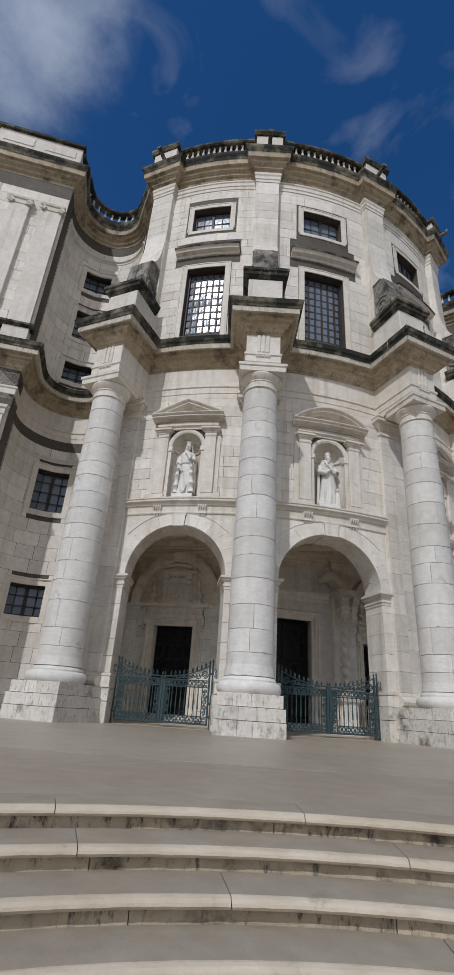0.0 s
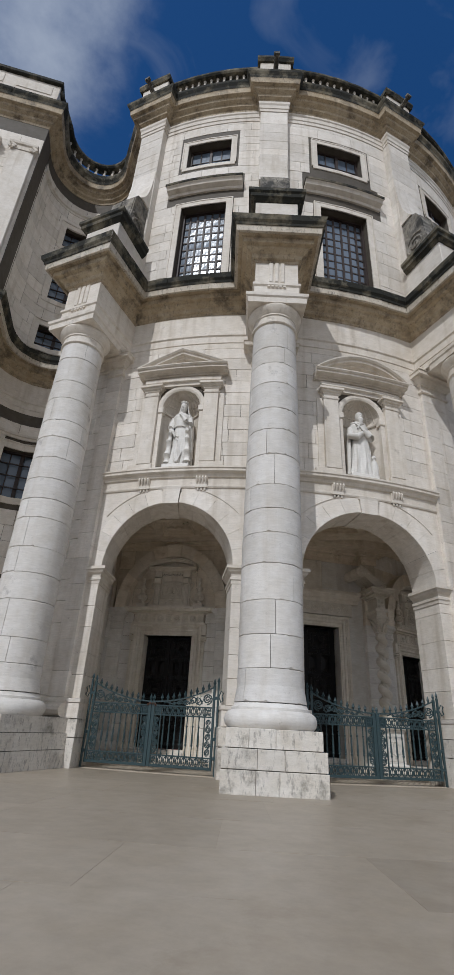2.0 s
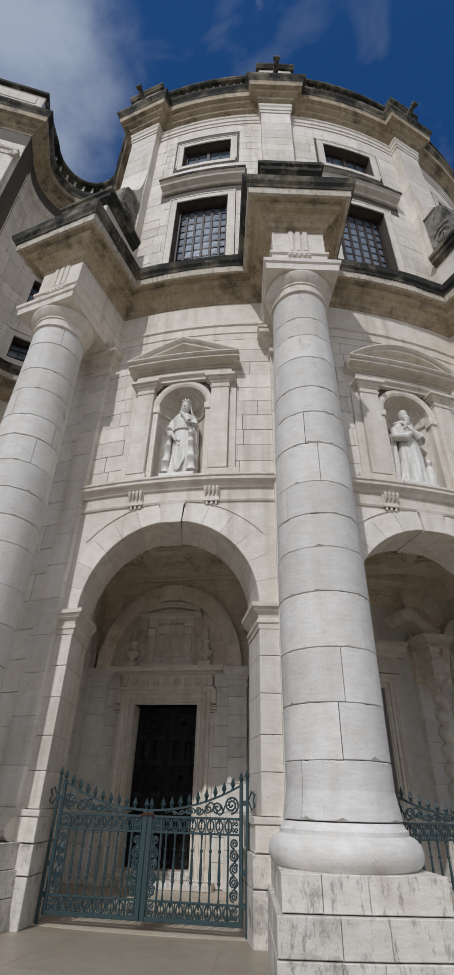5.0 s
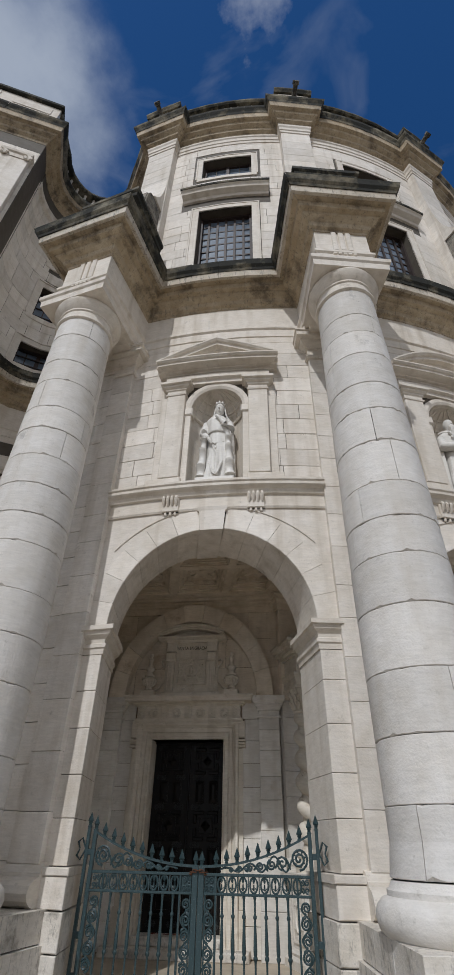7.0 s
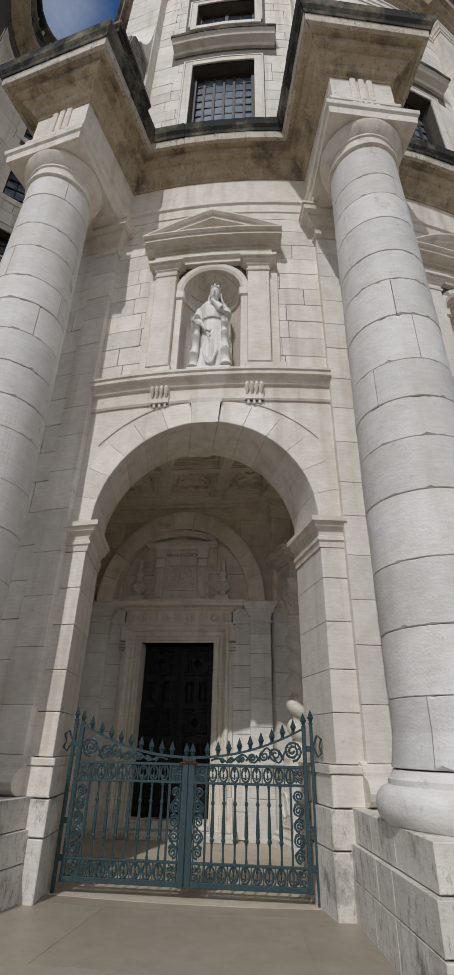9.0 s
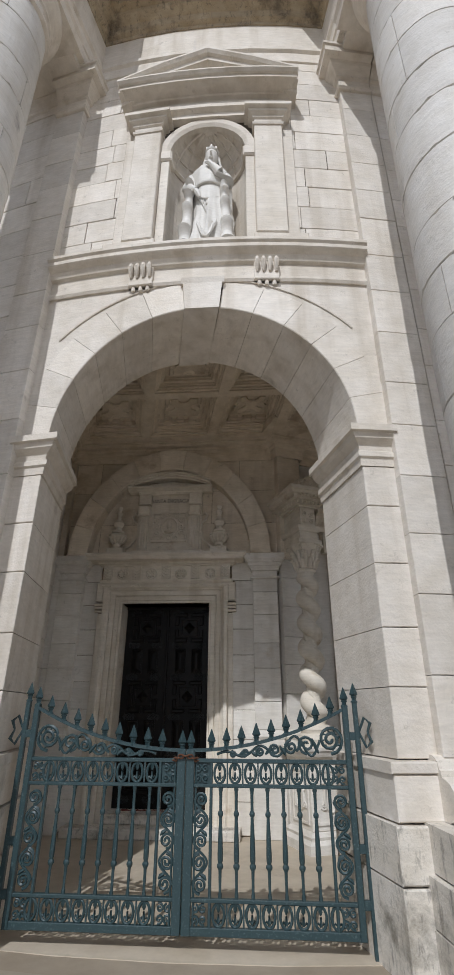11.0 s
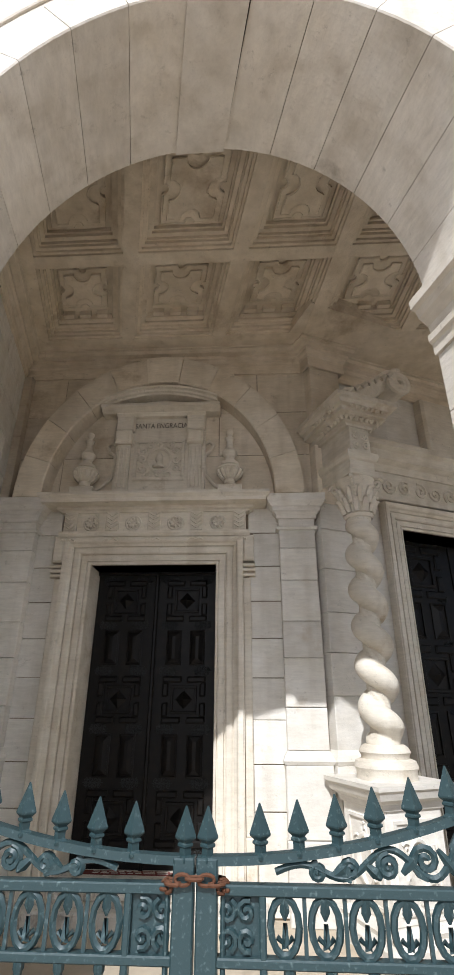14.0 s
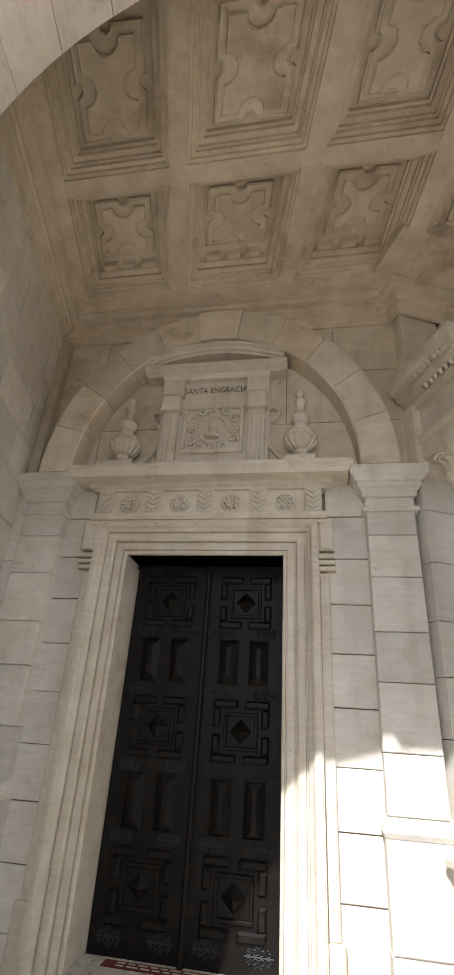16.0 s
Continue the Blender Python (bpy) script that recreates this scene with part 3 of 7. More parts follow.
        # pilaster strip beside the arch, half of it on this bay
        a, b = sorted((sg * 2.22, sg * (HALF + (0.0))))
        z, rnd = 2.34, random.Random(60 + i * 3 + sg)
        while z < 12.5:
            z2 = z + rnd.uniform(0.55, 0.8)
            if z2 > 12.25:
                z2 = 12.62
            part("stone_block", Shape().box(mp, a, b, -0.02, 0.15 + rnd.uniform(-0.003, 0.003), z + 0.003, z2 - 0.003, 1, 0.006), M_WALL, w)
            z = z2
        for za, zb, o in ((GZ - 0.02, 1.45, 0.30), (1.46, 1.88, 0.26)):
            part("stone_block", Shape().box(mp, sg * 2.18, sg * HALF, -0.02, 0.10 + o, za, zb - 0.006, 1, 0.012), M_PLINTH, w)
        a2 = 2.24 - 0.10
        part("base_moulding", Shape().run(mp, sg * a2, sg * HALF, [(-0.02, 1.88), (0.24, 1.88), (0.33, 1.91), (0.39, 1.96), (0.42, 2.04), (0.39, 2.12), (0.33, 2.17), (0.24, 2.20), (0.21, 2.205), (0.21, 2.25), (0.19, 2.26), (0.17, 2.32), (0.1, 2.36), (-0.02, 2.36)], 2), M_TRIM, w)
        line = [mp(sg * HALF, 0.15, 0), mp(sg * 2.22, 0.15, 0), mp(sg * 2.22, -0.02, 0)]
        prof = [(-0.10, 12.34), (0.04, 12.34), (0.065, 12.38), (0.04, 12.43), (0.015, 12.45), (0.015, 12.66), (0.06, 12.68), (0.06, 12.73), (0.17, 12.84), (0.19, 12.90), (0.30, 12.91), (0.30, 13.05), (0.33, 13.06), (0.33, 13.12), (-0.10, 13.12)]
        if sg > 0:
            prof = [(-o, z) for o, z in prof]
        part("capital_moulding", Shape().mitred(line, prof), M_TRIM, w, "moulded pilaster capital")
    # arch stones
    nv = 13
    for k in range(nv):
        if k == nv // 2:
            continue
        rings = []
        for j in range(4):
            a = math.pi * (1 - (k + 0.006 + 0.988 * j / 3) / nv)
            r0, r1 = ARCH_H, ARCH_H + 0.46
            c_, s_ = math.cos(a), math.sin(a)
            rings.append([mq(r0 * c_, -THICK - 0.02, ARCH_Z + r0 * s_), mq(r0 * c_, 0.026, ARCH_Z + r0 * s_), mq((r0 + 0.012) * c_, 0.036, ARCH_Z + (r0 + 0.012) * s_),
                          mq(r1 * c_, 0.036, ARCH_Z + r1 * s_), mq(r1 * c_, -THICK - 0.02, ARCH_Z + r1 * s_)])
        part("voussoir", Shape().loft(rings), M_WALL, w)
    key = Shape()
    key.loft([[mq(u0, -THICK - 0.02, z), mq(u0, d, z), mq(u1, d, z), mq(u1, -THICK - 0.02, z)] for u0, u1, d, z in
              ((-0.226, 0.226, 0.09, ARCH_Z + ARCH_H - 0.05), (-0.262, 0.262, 0.10, 7.93), (-0.29, 0.29, 0.10, 7.935), (-0.29, 0.29, 0.12, 8.02))])
    part("keystone", key, M_WALL, w, "projecting keystone")
    sp = Shape()
    for sg in (-1, 1):
        pts = []
        for j in range(9):
            a = radians(42 + 34 * j / 8)
            pts.append(mp(sg * 2.62 * math.cos(a), 0.03, ARCH_Z + 2.52 * math.sin(a) - 0.15))
        sp.tube(pts, 0.014, 5)
    part("spandrel_bead", sp, M_TRIM, w)
    part("spandrel", Shape().over_arch(mp, ARCH_H + 0.44, ARCH_Z, 8.0, -0.02, 0.02, 22), M_WALL, w)
    # string course over the arch
    part("string_course", Shape().run(mp, -2.22, 2.22, [(-0.02, 7.98), (0.05, 7.98), (0.07, 8.02), (0.07, 8.06), (0.04, 8.08), (0.04, 8.30), (0.09, 8.32), (0.13, 8.40), (0.20, 8.44), (0.22, 8.46), (0.22, 8.52), (0.25, 8.55), (0.25, 8.60), (-0.02, 8.63)], 14), M_TRIM, w, "projecting moulded ledge")
    for u in (-0.86, 0.86):
        br = part("console_bracket", Shape().box(mp, u - 0.17, u + 0.17, 0.0, 0.10, 7.98, 8.30, 2, 0.01), M_TRIM, w)
        for j in (-1.5, -0.5, 0.5, 1.5):
            f = Shape().tube([mp(u + j * 0.086, 0.09, 8.33), mp(u + j * 0.086, 0.15, 8.30), mp(u + j * 0.086, 0.165, 8.25), mp(u + j * 0.086, 0.14, 8.17), mp(u + j * 0.086, 0.11, 8.10)], [0.016, 0.03, 0.035, 0.031, 0.016], 8)
            part("flute", f, M_TRIM, br)
        for j in (-1, 0, 1):
            f = Shape().tube([mp(u + j * 0.10, 0.06, 7.98), mp(u + j * 0.10, 0.055, 7.95), mp(u + j * 0.10, 0.05, 7.915), mp(u + j * 0.10, 0.04, 7.905)], [0.02, 0.03, 0.028, 0.01], 8)
            part("drop", f, M_TRIM, br)
    # upper band and mouldings
    part("frieze_band", Shape().run(mp, -2.36, 2.36, [(-0.02, 26.2), (0.05, 26.2), (0.05, 26.40), (0.08, 26.42), (0.08, 26.65), (0.12, 26.7), (0.12, 26.8), (-0.02, 26.8)], 12), M_TRIM, w)
    part("fillet", Shape().run(mp, -2.24, 2.24, [(-0.02, 13.66), (0.06, 13.66), (0.06, 13.76), (-0.02, 13.76)], 12), M_TRIM, w)
    return w


walls = [build_bay(i) for i in range(3)]


def end_pier(c, sg, name):
    """The wall that goes on past the outer column to the hollow."""
    mp = bend(COL_AT[c])
    s = Shape().box(mp, *sorted((0.0, sg * 0.80)), -THICK, 0, GZ - 0.3, Z_TOP, 3)
    w = body(name, s, M_JOINT, "white limestone pier behind the outer column", "wall", kind="structure")
    for z0, z1 in ((2.36, 12.62), (15.9, 26.0)):
        blocks(mp, *sorted((0.0, sg * 0.80)), z0, z1, 0.6, 0.8, w, M_WALL, (), d1=0.10, seed=70)
        ms = lambda u, d, z: mp(sg * (0.80 + d), u, z)
        blocks(ms, -THICK, 0.09, z0, z1, 0.6, 0.8, w, M_WALL, (), seed=71)
    a, b = sorted((0.0, sg * 0.92))
    part("base_moulding", Shape().run(mp, a, b, [(-1.0, 1.88), (0.28, 1.88), (0.33, 1.95), (0.35, 2.04), (0.33, 2.14), (0.28, 2.20), (0.2, 2.22), (0.17, 2.32), (0.1, 2.36), (-1.0, 2.36)], 2), M_TRIM, w)
    part("capital_moulding", Shape().run(mp, a, b, [(-1.0, 12.62), (0.11, 12.62), (0.13, 12.70), (0.16, 12.72), (0.16, 12.78), (0.24, 12.90), (0.26, 12.94), (0.26, 13.12), (-1.0, 13.12)], 2), M_TRIM, w)
    part("stone_block", Shape().box(mp, a, b, -THICK, 0.36, GZ - 0.02, 1.87, 1, 0.012), M_PLINTH, w)


end_pier(-1, -1, "wall_pier_west")
end_pier(5, 1, "wall_pier_east")


# ---- entablatures along the whole front ----
def front_line(r, out_r, half, tower_b, tow_a=TA, rec=(HA, HB, HR), steps=6, left_end=26.0):
    """Plan line from the far tower's end, round its corner, the hollow, the round front with its breaks forward, to the other tower."""
    pts = [(-left_end, tower_b), (-tow_a, tower_b)]
    ca, cb, cr = rec
    for k in range(13):
        a = math.pi * (1 + k / 12)
        pts.append((-ca + cr * math.cos(a), cb + cr * math.sin(a)))
    left = [AB(a, b) for a, b in pts]
    mid = []
    for c in (-1, 1, 3, 5):
        ph = COL_AT[c]
        if out_r:
            hb = math.degrees(half / r)
            ht = math.degrees(half / out_r)
            mid += [P(ph - hb, r, 0), P(ph - ht, out_r, 0), P(ph + ht, out_r, 0), P(ph + hb, r, 0)]
        else:
            hb = 0
            mid += [P(ph, r, 0)]
        if c < 5:
            for k in range(1, steps):
                mid.append(P(ph + hb + (COL_AT[c + 2] - ph - 2 * hb) * k / steps, r, 0))
    right = [AB(-a, b) for a, b in pts[::-1]]
    return left + mid + right


def entablature():
    line = front_line(RW + 0.03, RW + 2.13, 0.64, TB)
    e = thing("entablature", P(0, RW, 12.7), "continuous limestone entablature breaking forward over each column", "entablature", kind="structure")
    arch = [(-0.2, 13.12), (0.0, 13.12), (0.0, 13.35), (0.025, 13.36), (0.025, 13.62), (0.07, 13.66), (0.07, 13.74), (0.0, 13.76), (0.0, 14.62), (-0.2, 14.62)]
    part("architrave", Shape().mitred(line, arch), M_TRIM, e)
    bed = [(-0.2, 14.62), (0.02, 14.62), (0.03, 14.70), (0.10, 14.74), (0.14, 14.86), (0.28, 14.95), (0.30, 15.02), (0.42, 15.04), (0.44, 15.22), (0.56, 15.226), (0.56, 15.23), (-0.2, 15.23)]
    moulding_stones("bed_moulding", line, bed, M_BED, e, 1.2, 31, "rain-stained cornice underside", 0.004)
    moulding_stones("corona", line, [(-0.2, 15.232), (0.60, 15.232), (0.61, 15.22), (0.64, 15.22), (0.65, 15.40), (0.66, 15.44), (-0.2, 15.44)], M_CORONA, e, 1.0, 32, "pale weathered corona with black runs")
    top = [(-0.3, 15.44), (0.68, 15.444), (0.70, 15.52), (0.76, 15.60), (0.78, 15.70), (0.80, 15.78), (0.70, 15.82), (-0.3, 15.90)]
    moulding_stones("cornice_top", line, top, M_LICHEN, e, 1.0, 33, "cornice edge blackened by lichen")
    return e


entablature()


def upper_cornice():
    line = front_line(RW + 0.03, RW + 0.40, 0.58, TB)
    e = thing("crowning_cornice", P(0, RW, 26.950), "crowning limestone cornice round the church front", "cornice", kind="structure")
    moulding_stones("bed_moulding", line, [(-0.3, 26.950), (0.02, 26.950), (0.04, 27.070), (0.16, 27.150), (0.18, 27.270), (0.34, 27.370), (0.36, 27.510), (0.50, 27.550), (0.52, 27.800), (0.54, 27.850), (-0.3, 27.850)], M_BED, e, 1.3, 34, "", 0.004)
    moulding_stones("cornice_top", line, [(-0.4, 27.850), (0.55, 27.854), (0.58, 28.000), (0.66, 28.150), (0.68, 28.270), (0.58, 28.350), (-0.4, 28.400)], M_LICHEN, e, 1.1, 35, "cornice edge blackened by lichen")
    return e


upper_cornice()


# ---- roof-edge balustrade ----
def balustrade():
    b = thing("balustrade", P(0, RW, 28.350), "stone balustrade on the roof edge with dark rail", "balustrade", kind="structure")
    prof = [(0.0, 0), (0.07, 0), (0.07, 0.06), (0.045, 0.09), (0.05, 0.16), (0.085, 0.28), (0.075, 0.36), (0.04, 0.52), (0.035, 0.58), (0.06, 0.62), (0.07, 0.70), (0.0, 0.70)]
    line = front_line(RW + 0.36, 0, 0, TB + 0.2, rec=(HA, HB, HR - 0.38))
    part("plinth_course", Shape().mitred(line, [(-0.2, 28.350), (0.20, 28.350), (0.20, 28.570), (-0.2, 28.570)]), M_LICHEN, b)
    part("rail", Shape().mitred(line, [(-0.2, 29.270), (0.2, 29.270), (0.26, 29.350), (0.26, 29.470), (0.2, 29.530), (-0.2, 29.530)]), M_LICHEN, b)
    proto = Shape().lathe(0, 0, prof, 8).mesh("baluster", M_TRIM)

    def put(x, y):
        o = new("baluster", proto)
        o.parent = b
        o.matrix_parent_inverse = base_matrix(b).inverted()
        o.location = (x, y, 28.570)
    for i in range(3):
        for k in range(12):
            x, y, _ = P(COL_AT[2 * i - 1] + 4.6 + (COL_AT[2 * i + 1] - COL_AT[2 * i - 1] - 9.2) * k / 11, RW + 0.36, 0)
            put(x, y)
    for sg in (-1, 1):
        for k in range(12):
            a = math.pi * (1 + (k + 0.5) / 12)
            x, y, _ = AB(sg * (-HA + (HR - 0.38) * math.cos(a)), HB + (HR - 0.38) * math.sin(a))
            put(x, y)
    for c in (-1, 1, 3, 5):
        mp = bend(COL_AT[c])
        d = part("die", Shape().box(mp, -0.66, 0.66, -0.4, 0.80, 28.350, 29.400, 2, 0.02), M_TRIM, b)
        cap = Shape()
        cap.run(mp, -0.78, 0.78, [(-0.5, 29.400), (0.88, 29.400), (0.92, 29.470), (0.97, 29.550), (0.97, 29.670), (-0.5, 29.710)], 2)
        part("cap", cap, M_LICHEN, d)
        sp = Shape().tube([mp(0, 0.4, 28.62), mp(0, 1.0, 28.72), mp(0, 1.30, 28.78), mp(0, 1.33, 28.79), mp(0, 1.46, 28.81)], [0.13, 0.11, 0.10, 0.14, 0.14], 8)
        part("water_spout", sp, M_SCROLL, d)
    for sg in (-1, 1):
        for a0, a1 in ((TA - 0.1, TA + 4.3), (TA + 4.5, 27)):
            mp = flat(*AB(0, 0)[:2], AXIS)
            x0, x1 = sorted((sg * a0, sg * a1))
            d = part("attic_block", Shape().box(mp, x0, x1, TB - 0.85, TB + 0.55, 28.350, 29.550, 1, 0.02), M_TRIM, b)
            part("cap", Shape().box(mp, x0 - 0.1, x1 + 0.1, TB - 0.95, TB + 0.70, 29.550, 29.800, 1, 0.04), M_LICHEN, d)
            n = 2
            for q in range(n):
                w = (x1 - x0) / n
                part("panel", Shape().box(mp, x0 + w * q + 0.3, x0 + w * q + w - 0.3, TB + 0.45, TB + 0.58, 28.650, 29.300, 1, 0.02), M_TRIM, d)


balustrade()


# ---- upper pilasters, pedestals and consoles over the columns ----
def console_over(c):
    mp = bend(COL_AT[c])
    pil = thing("upper_pilaster", mp(0, 0, 15.9), "tall white limestone pilaster of the upper storey", "pilaster", "upper pilasters")
    z, rnd = 15.85, random.Random(80 + c)
    while z < 26.1:
        z2 = z + rnd.uniform(0.5, 0.7)
        if z2 > 25.9:
            z2 = 26.3
        part("stone_block", Shape().box(mp, -0.58, 0.58, -0.05, 0.36 + rnd.uniform(-0.003, 0.003), z + 0.003, z2 - 0.003, 1, 0.008), M_WALL, pil)
        z = z2
    cap = Shape().mitred([mp(-0.58, -0.02, 0), mp(-0.58, 0.36, 0), mp(0.58, 0.36, 0), mp(0.58, -0.02, 0)],
                         [(-0.3, 26.3), (0.03, 26.3), (0.03, 26.48), (0.06, 26.5), (0.06, 26.72), (0.10, 26.8), (0.10, 26.95), (-0.3, 26.95)])
    part("capital", cap, M_TRIM, pil)
    con = thing("scroll_console", mp(0, 1.2, 15.85), "weathered dark stone scroll buttress on a pedestal over the cornice", "console", "scroll consoles")
    part("pedestal", Shape().box(mp, -0.62, 0.62, 0.3, 1.95, 15.83, 17.75, 1, 0.02), M_WALL, con)
    line = [mp(-0.62, 0.32, 0), mp(-0.62, 1.95, 0), mp(0.62, 1.95, 0), mp(0.62, 0.32, 0)]
    part("pedestal_cap", Shape().mitred(line, [(-0.4, 17.75), (0.03, 17.75), (0.10, 17.84), (0.16, 17.88), (0.18, 18.0), (0.24, 18.06), (0.24, 18.2), (-0.4, 18.26)]), M_LICHEN, con)
    prof = [(0.3, 18.24), (1.38, 18.24), (1.37, 18.75), (1.30, 19.3), (1.24, 19.9), (1.20, 20.25), (1.10, 20.5), (0.92, 20.62), (0.3, 20.62)]
    sc = Shape().loft([[mp(u, d, z) for d, z in prof] for u in (-0.5, -0.2, 0.2, 0.5)])
    body_ob = part("scroll_body", sc, M_SCROLL, con, "blackened console block")
    for u in (-0.26, 0.26):
        part("raised_panel", Shape().loft([[mp(u + q, d + 0.035, z) for d, z in prof[1:6]] + [mp(u + q, d - 0.05, z) for d, z in prof[5:0:-1]] for q in (-0.2, 0.2)]), M_SCROLL, body_ob)
    fl = [(0.3, 20.62), (0.93, 20.62), (0.80, 20.80), (0.66, 21.1), (0.54, 21.5), (0.45, 22.0), (0.39, 22.6), (0.36, 23.2), (0.3, 23.2)]
    part("flare", Shape().loft([[mp(u, d, z) for d, z in fl] for u in (-0.55, 0.0, 0.55)]), M_WALL, con, "pale stone sweeping up into the pilaster")
    for sg in (-1, 1):
        pts, rad = [], []
        for k in range(34):
            t = k / 33
            a = 0.8 + t * 4.2 * math.pi
            rr = 0.46 * (1 - t) + 0.05
            pts.append(mp(sg * 0.51, 0.85 + rr * math.cos(a), 19.0 + rr * math.sin(a)))
            rad.append(0.045)
        part("volute", Shape().tube(pts, rad, 5), M_SCROLL, body_ob)


for c in (-1, 1, 3, 5):
    console_over(c)


# ---- columns ----
def column(c):
    mp = bend(COL_AT[c])
    RC = 1.55
    x0, y0, _ = mp(0, RC, 0)
    col = thing("column", (x0, y0, GZ), "giant white limestone column of drums on a block plinth", "column", "front columns")
    rnd = random.Random(100 + c)
    # plinth courses
    for z0, z1, h, f in ((GZ - 0.02, 1.20, 0.98, 2.56), (1.205, 1.54, 0.97, 2.54), (1.545, 1.88, 0.91, 2.46)):
        cut = sorted(rnd.uniform(-0.55, 0.55) for _ in range(2))
        if cut[1] - cut[0] < 0.4:
            cut[1] = cut[0] + 0.5
        for a, b in ((-h, cut[0]), (cut[0], cut[1]), (cut[1], h)):
            part("plinth_block", Shape().box(mp, (a + 0.003) * RW / (RW + 2.5), (b - 0.003) * RW / (RW + 2.5), 1.55, f + rnd.uniform(-0.006, 0.006), z0 + 0.004, z1 - 0.004, 1, 0.007), M_PLINTH, col)
        k = rnd.uniform(0.6, 1.1)
        for d0, d1 in ((0.1, k), (k + 0.006, 1.55)):
            part("plinth_block", Shape().box(mp, -h * RW / (RW + 2.5), h * RW / (RW + 2.5), d0 + 0.003, d1 - 0.003, z0 + 0.004, z1 - 0.004, 1, 0.005), M_PLINTH, col)
    part("core", Shape().box(mp, -0.86 * RW / (RW + 2.5), 0.86 * RW / (RW + 2.5), 0.08, 2.42, GZ - 0.01, 1.872), M_JOINT, col)
    part("base", Shape().lathe(x0, y0, [(0.0, 1.872), (0.86, 1.872), (0.92, 1.93), (0.945, 2.02), (0.92, 2.12), (0.86, 2.18), (0.80, 2.20), (0.80, 2.25), (0.77, 2.27), (0.74, 2.33), (0.0, 2.34)], 48), M_DRUM, col, "rounded torus base")
    z, zt = 2.34, 12.17

    def rad(zz):
        t = (zz - 2.34) / (12.17 - 2.34)
        base = 0.70 + 0.05 * max(0, 1 - (zz - 2.34) / 0.25) ** 2
        return base if t < 0.3 else base - 0.085 * ((t - 0.3) / 0.7) ** 1.4
    while z < zt - 0.1:
        z2 = z + rnd.uniform(0.52, 0.86)
        if z2 > zt - 0.4:
            z2 = zt
        a0 = rnd.uniform(0, 360)
        k = 2
        j = rnd.uniform(-0.004, 0.004)
        for q in range(k):
            gap = rnd.uniform(0.003, 0.008)
            prof = [(0.3, z + gap), (rad(z) - 0.012 + j, z + gap), (rad(z) + j, z + gap + 0.008), (rad((z + z2) / 2) + j, (z + z2) / 2), (rad(z2) + j, z2 - 0.008), (rad(z2) - 0.007 + j, z2 - 0.002), (0.3, z2 - 0.002)]
            # edges chipped here and there
            rings, chip = [], 0.0
            for g in range(37):
                aa = radians(a0 + q * 180 + 0.4 + 179.2 * g / 36)
                chip = rnd.uniform(0.012, 0.040) if rnd.random() < 0.13 else chip * rnd.uniform(0.0, 0.5)
                up = chip if g % 3 else 0.0
                pr = [prof[0], (prof[1][0] - up * 0.8, prof[1][1]), (prof[2][0], prof[2][1] + up), prof[3], (prof[4][0], prof[4][1] - chip * 0.7), (prof[5][0] - chip * 0.6, prof[5][1]), prof[6]]
                rings.append([(x0 + rr * math.cos(aa), y0 + rr * math.sin(aa), zz) for rr, zz in pr])
            part("drum_block", Shape().loft(rings), M_DRUM, col)
        z = z2
    part("core", Shape().lathe(x0, y0, [(0.0, 2.3), (0.59, 2.3), (0.59, 12.3), (0.0, 12.3)], 24), M_JOINT, col)
    part("capital", Shape().lathe(x0, y0, [(0.0, 12.17), (0.62, 12.17), (0.665, 12.20), (0.665, 12.25), (0.62, 12.27), (0.62, 12.46), (0.65, 12.48), (0.65, 12.52), (0.68, 12.55), (0.77, 12.67), (0.79, 12.74), (0.77, 12.80), (0.0, 12.80)], 40), M_TRIM, col, "plain round capital with torus moulding")
    part("soffit", Shape().box(mp, -0.52, 0.52, 0.0, 1.98, 13.0, 13.3, 1), M_TRIM, col)
    for u in (-0.15, 0.0, 0.15):
        part("triglyph_bar", Shape().box(mp, u - 0.055, u + 0.055, 2.10, 2.165, 13.80, 14.61, 1, 0.02), M_TRIM, col)
    for k in range(5):
        part("drop", Shape().box(mp, -0.24 + 0.10 * k, -0.17 + 0.10 * k, 2.14, 2.20, 13.56, 13.63, 1, 0.01), M_TRIM, col)
    part("abacus", Shape().mitred([mp(-0.70, RC - 0.78, 0), mp(-0.70, RC + 0.78, 0), mp(0.70, RC + 0.78, 0), mp(0.70, RC - 0.78, 0)], [(-0.6, 12.80), (0.02, 12.80), (0.03, 12.98), (0.07, 13.02), (0.08, 13.12), (-0.6, 13.12)]), M_TRIM, col, "square slab")


for c in (-1, 1, 3, 5):
    column(c)


# ---- hollow and towers beside the round front ----
HW_C, HW_H = 1.46, 0.355          # the hollow's windows: middle and half width, as angles
HOLLOW_WIN = [(4.56, 5.90), (9.36, 11.42), (16.69, 17.84), (19.5, 21.4), (23.05, 24.4)]


def hollow_pair(sg, u):
    a = math.pi + u
    return ((sg * (-HA + HR * math.cos(a)), HB + HR * math.sin(a)), (sg * (-HA + 3.0 * math.cos(a)), HB + 3.0 * math.sin(a)))


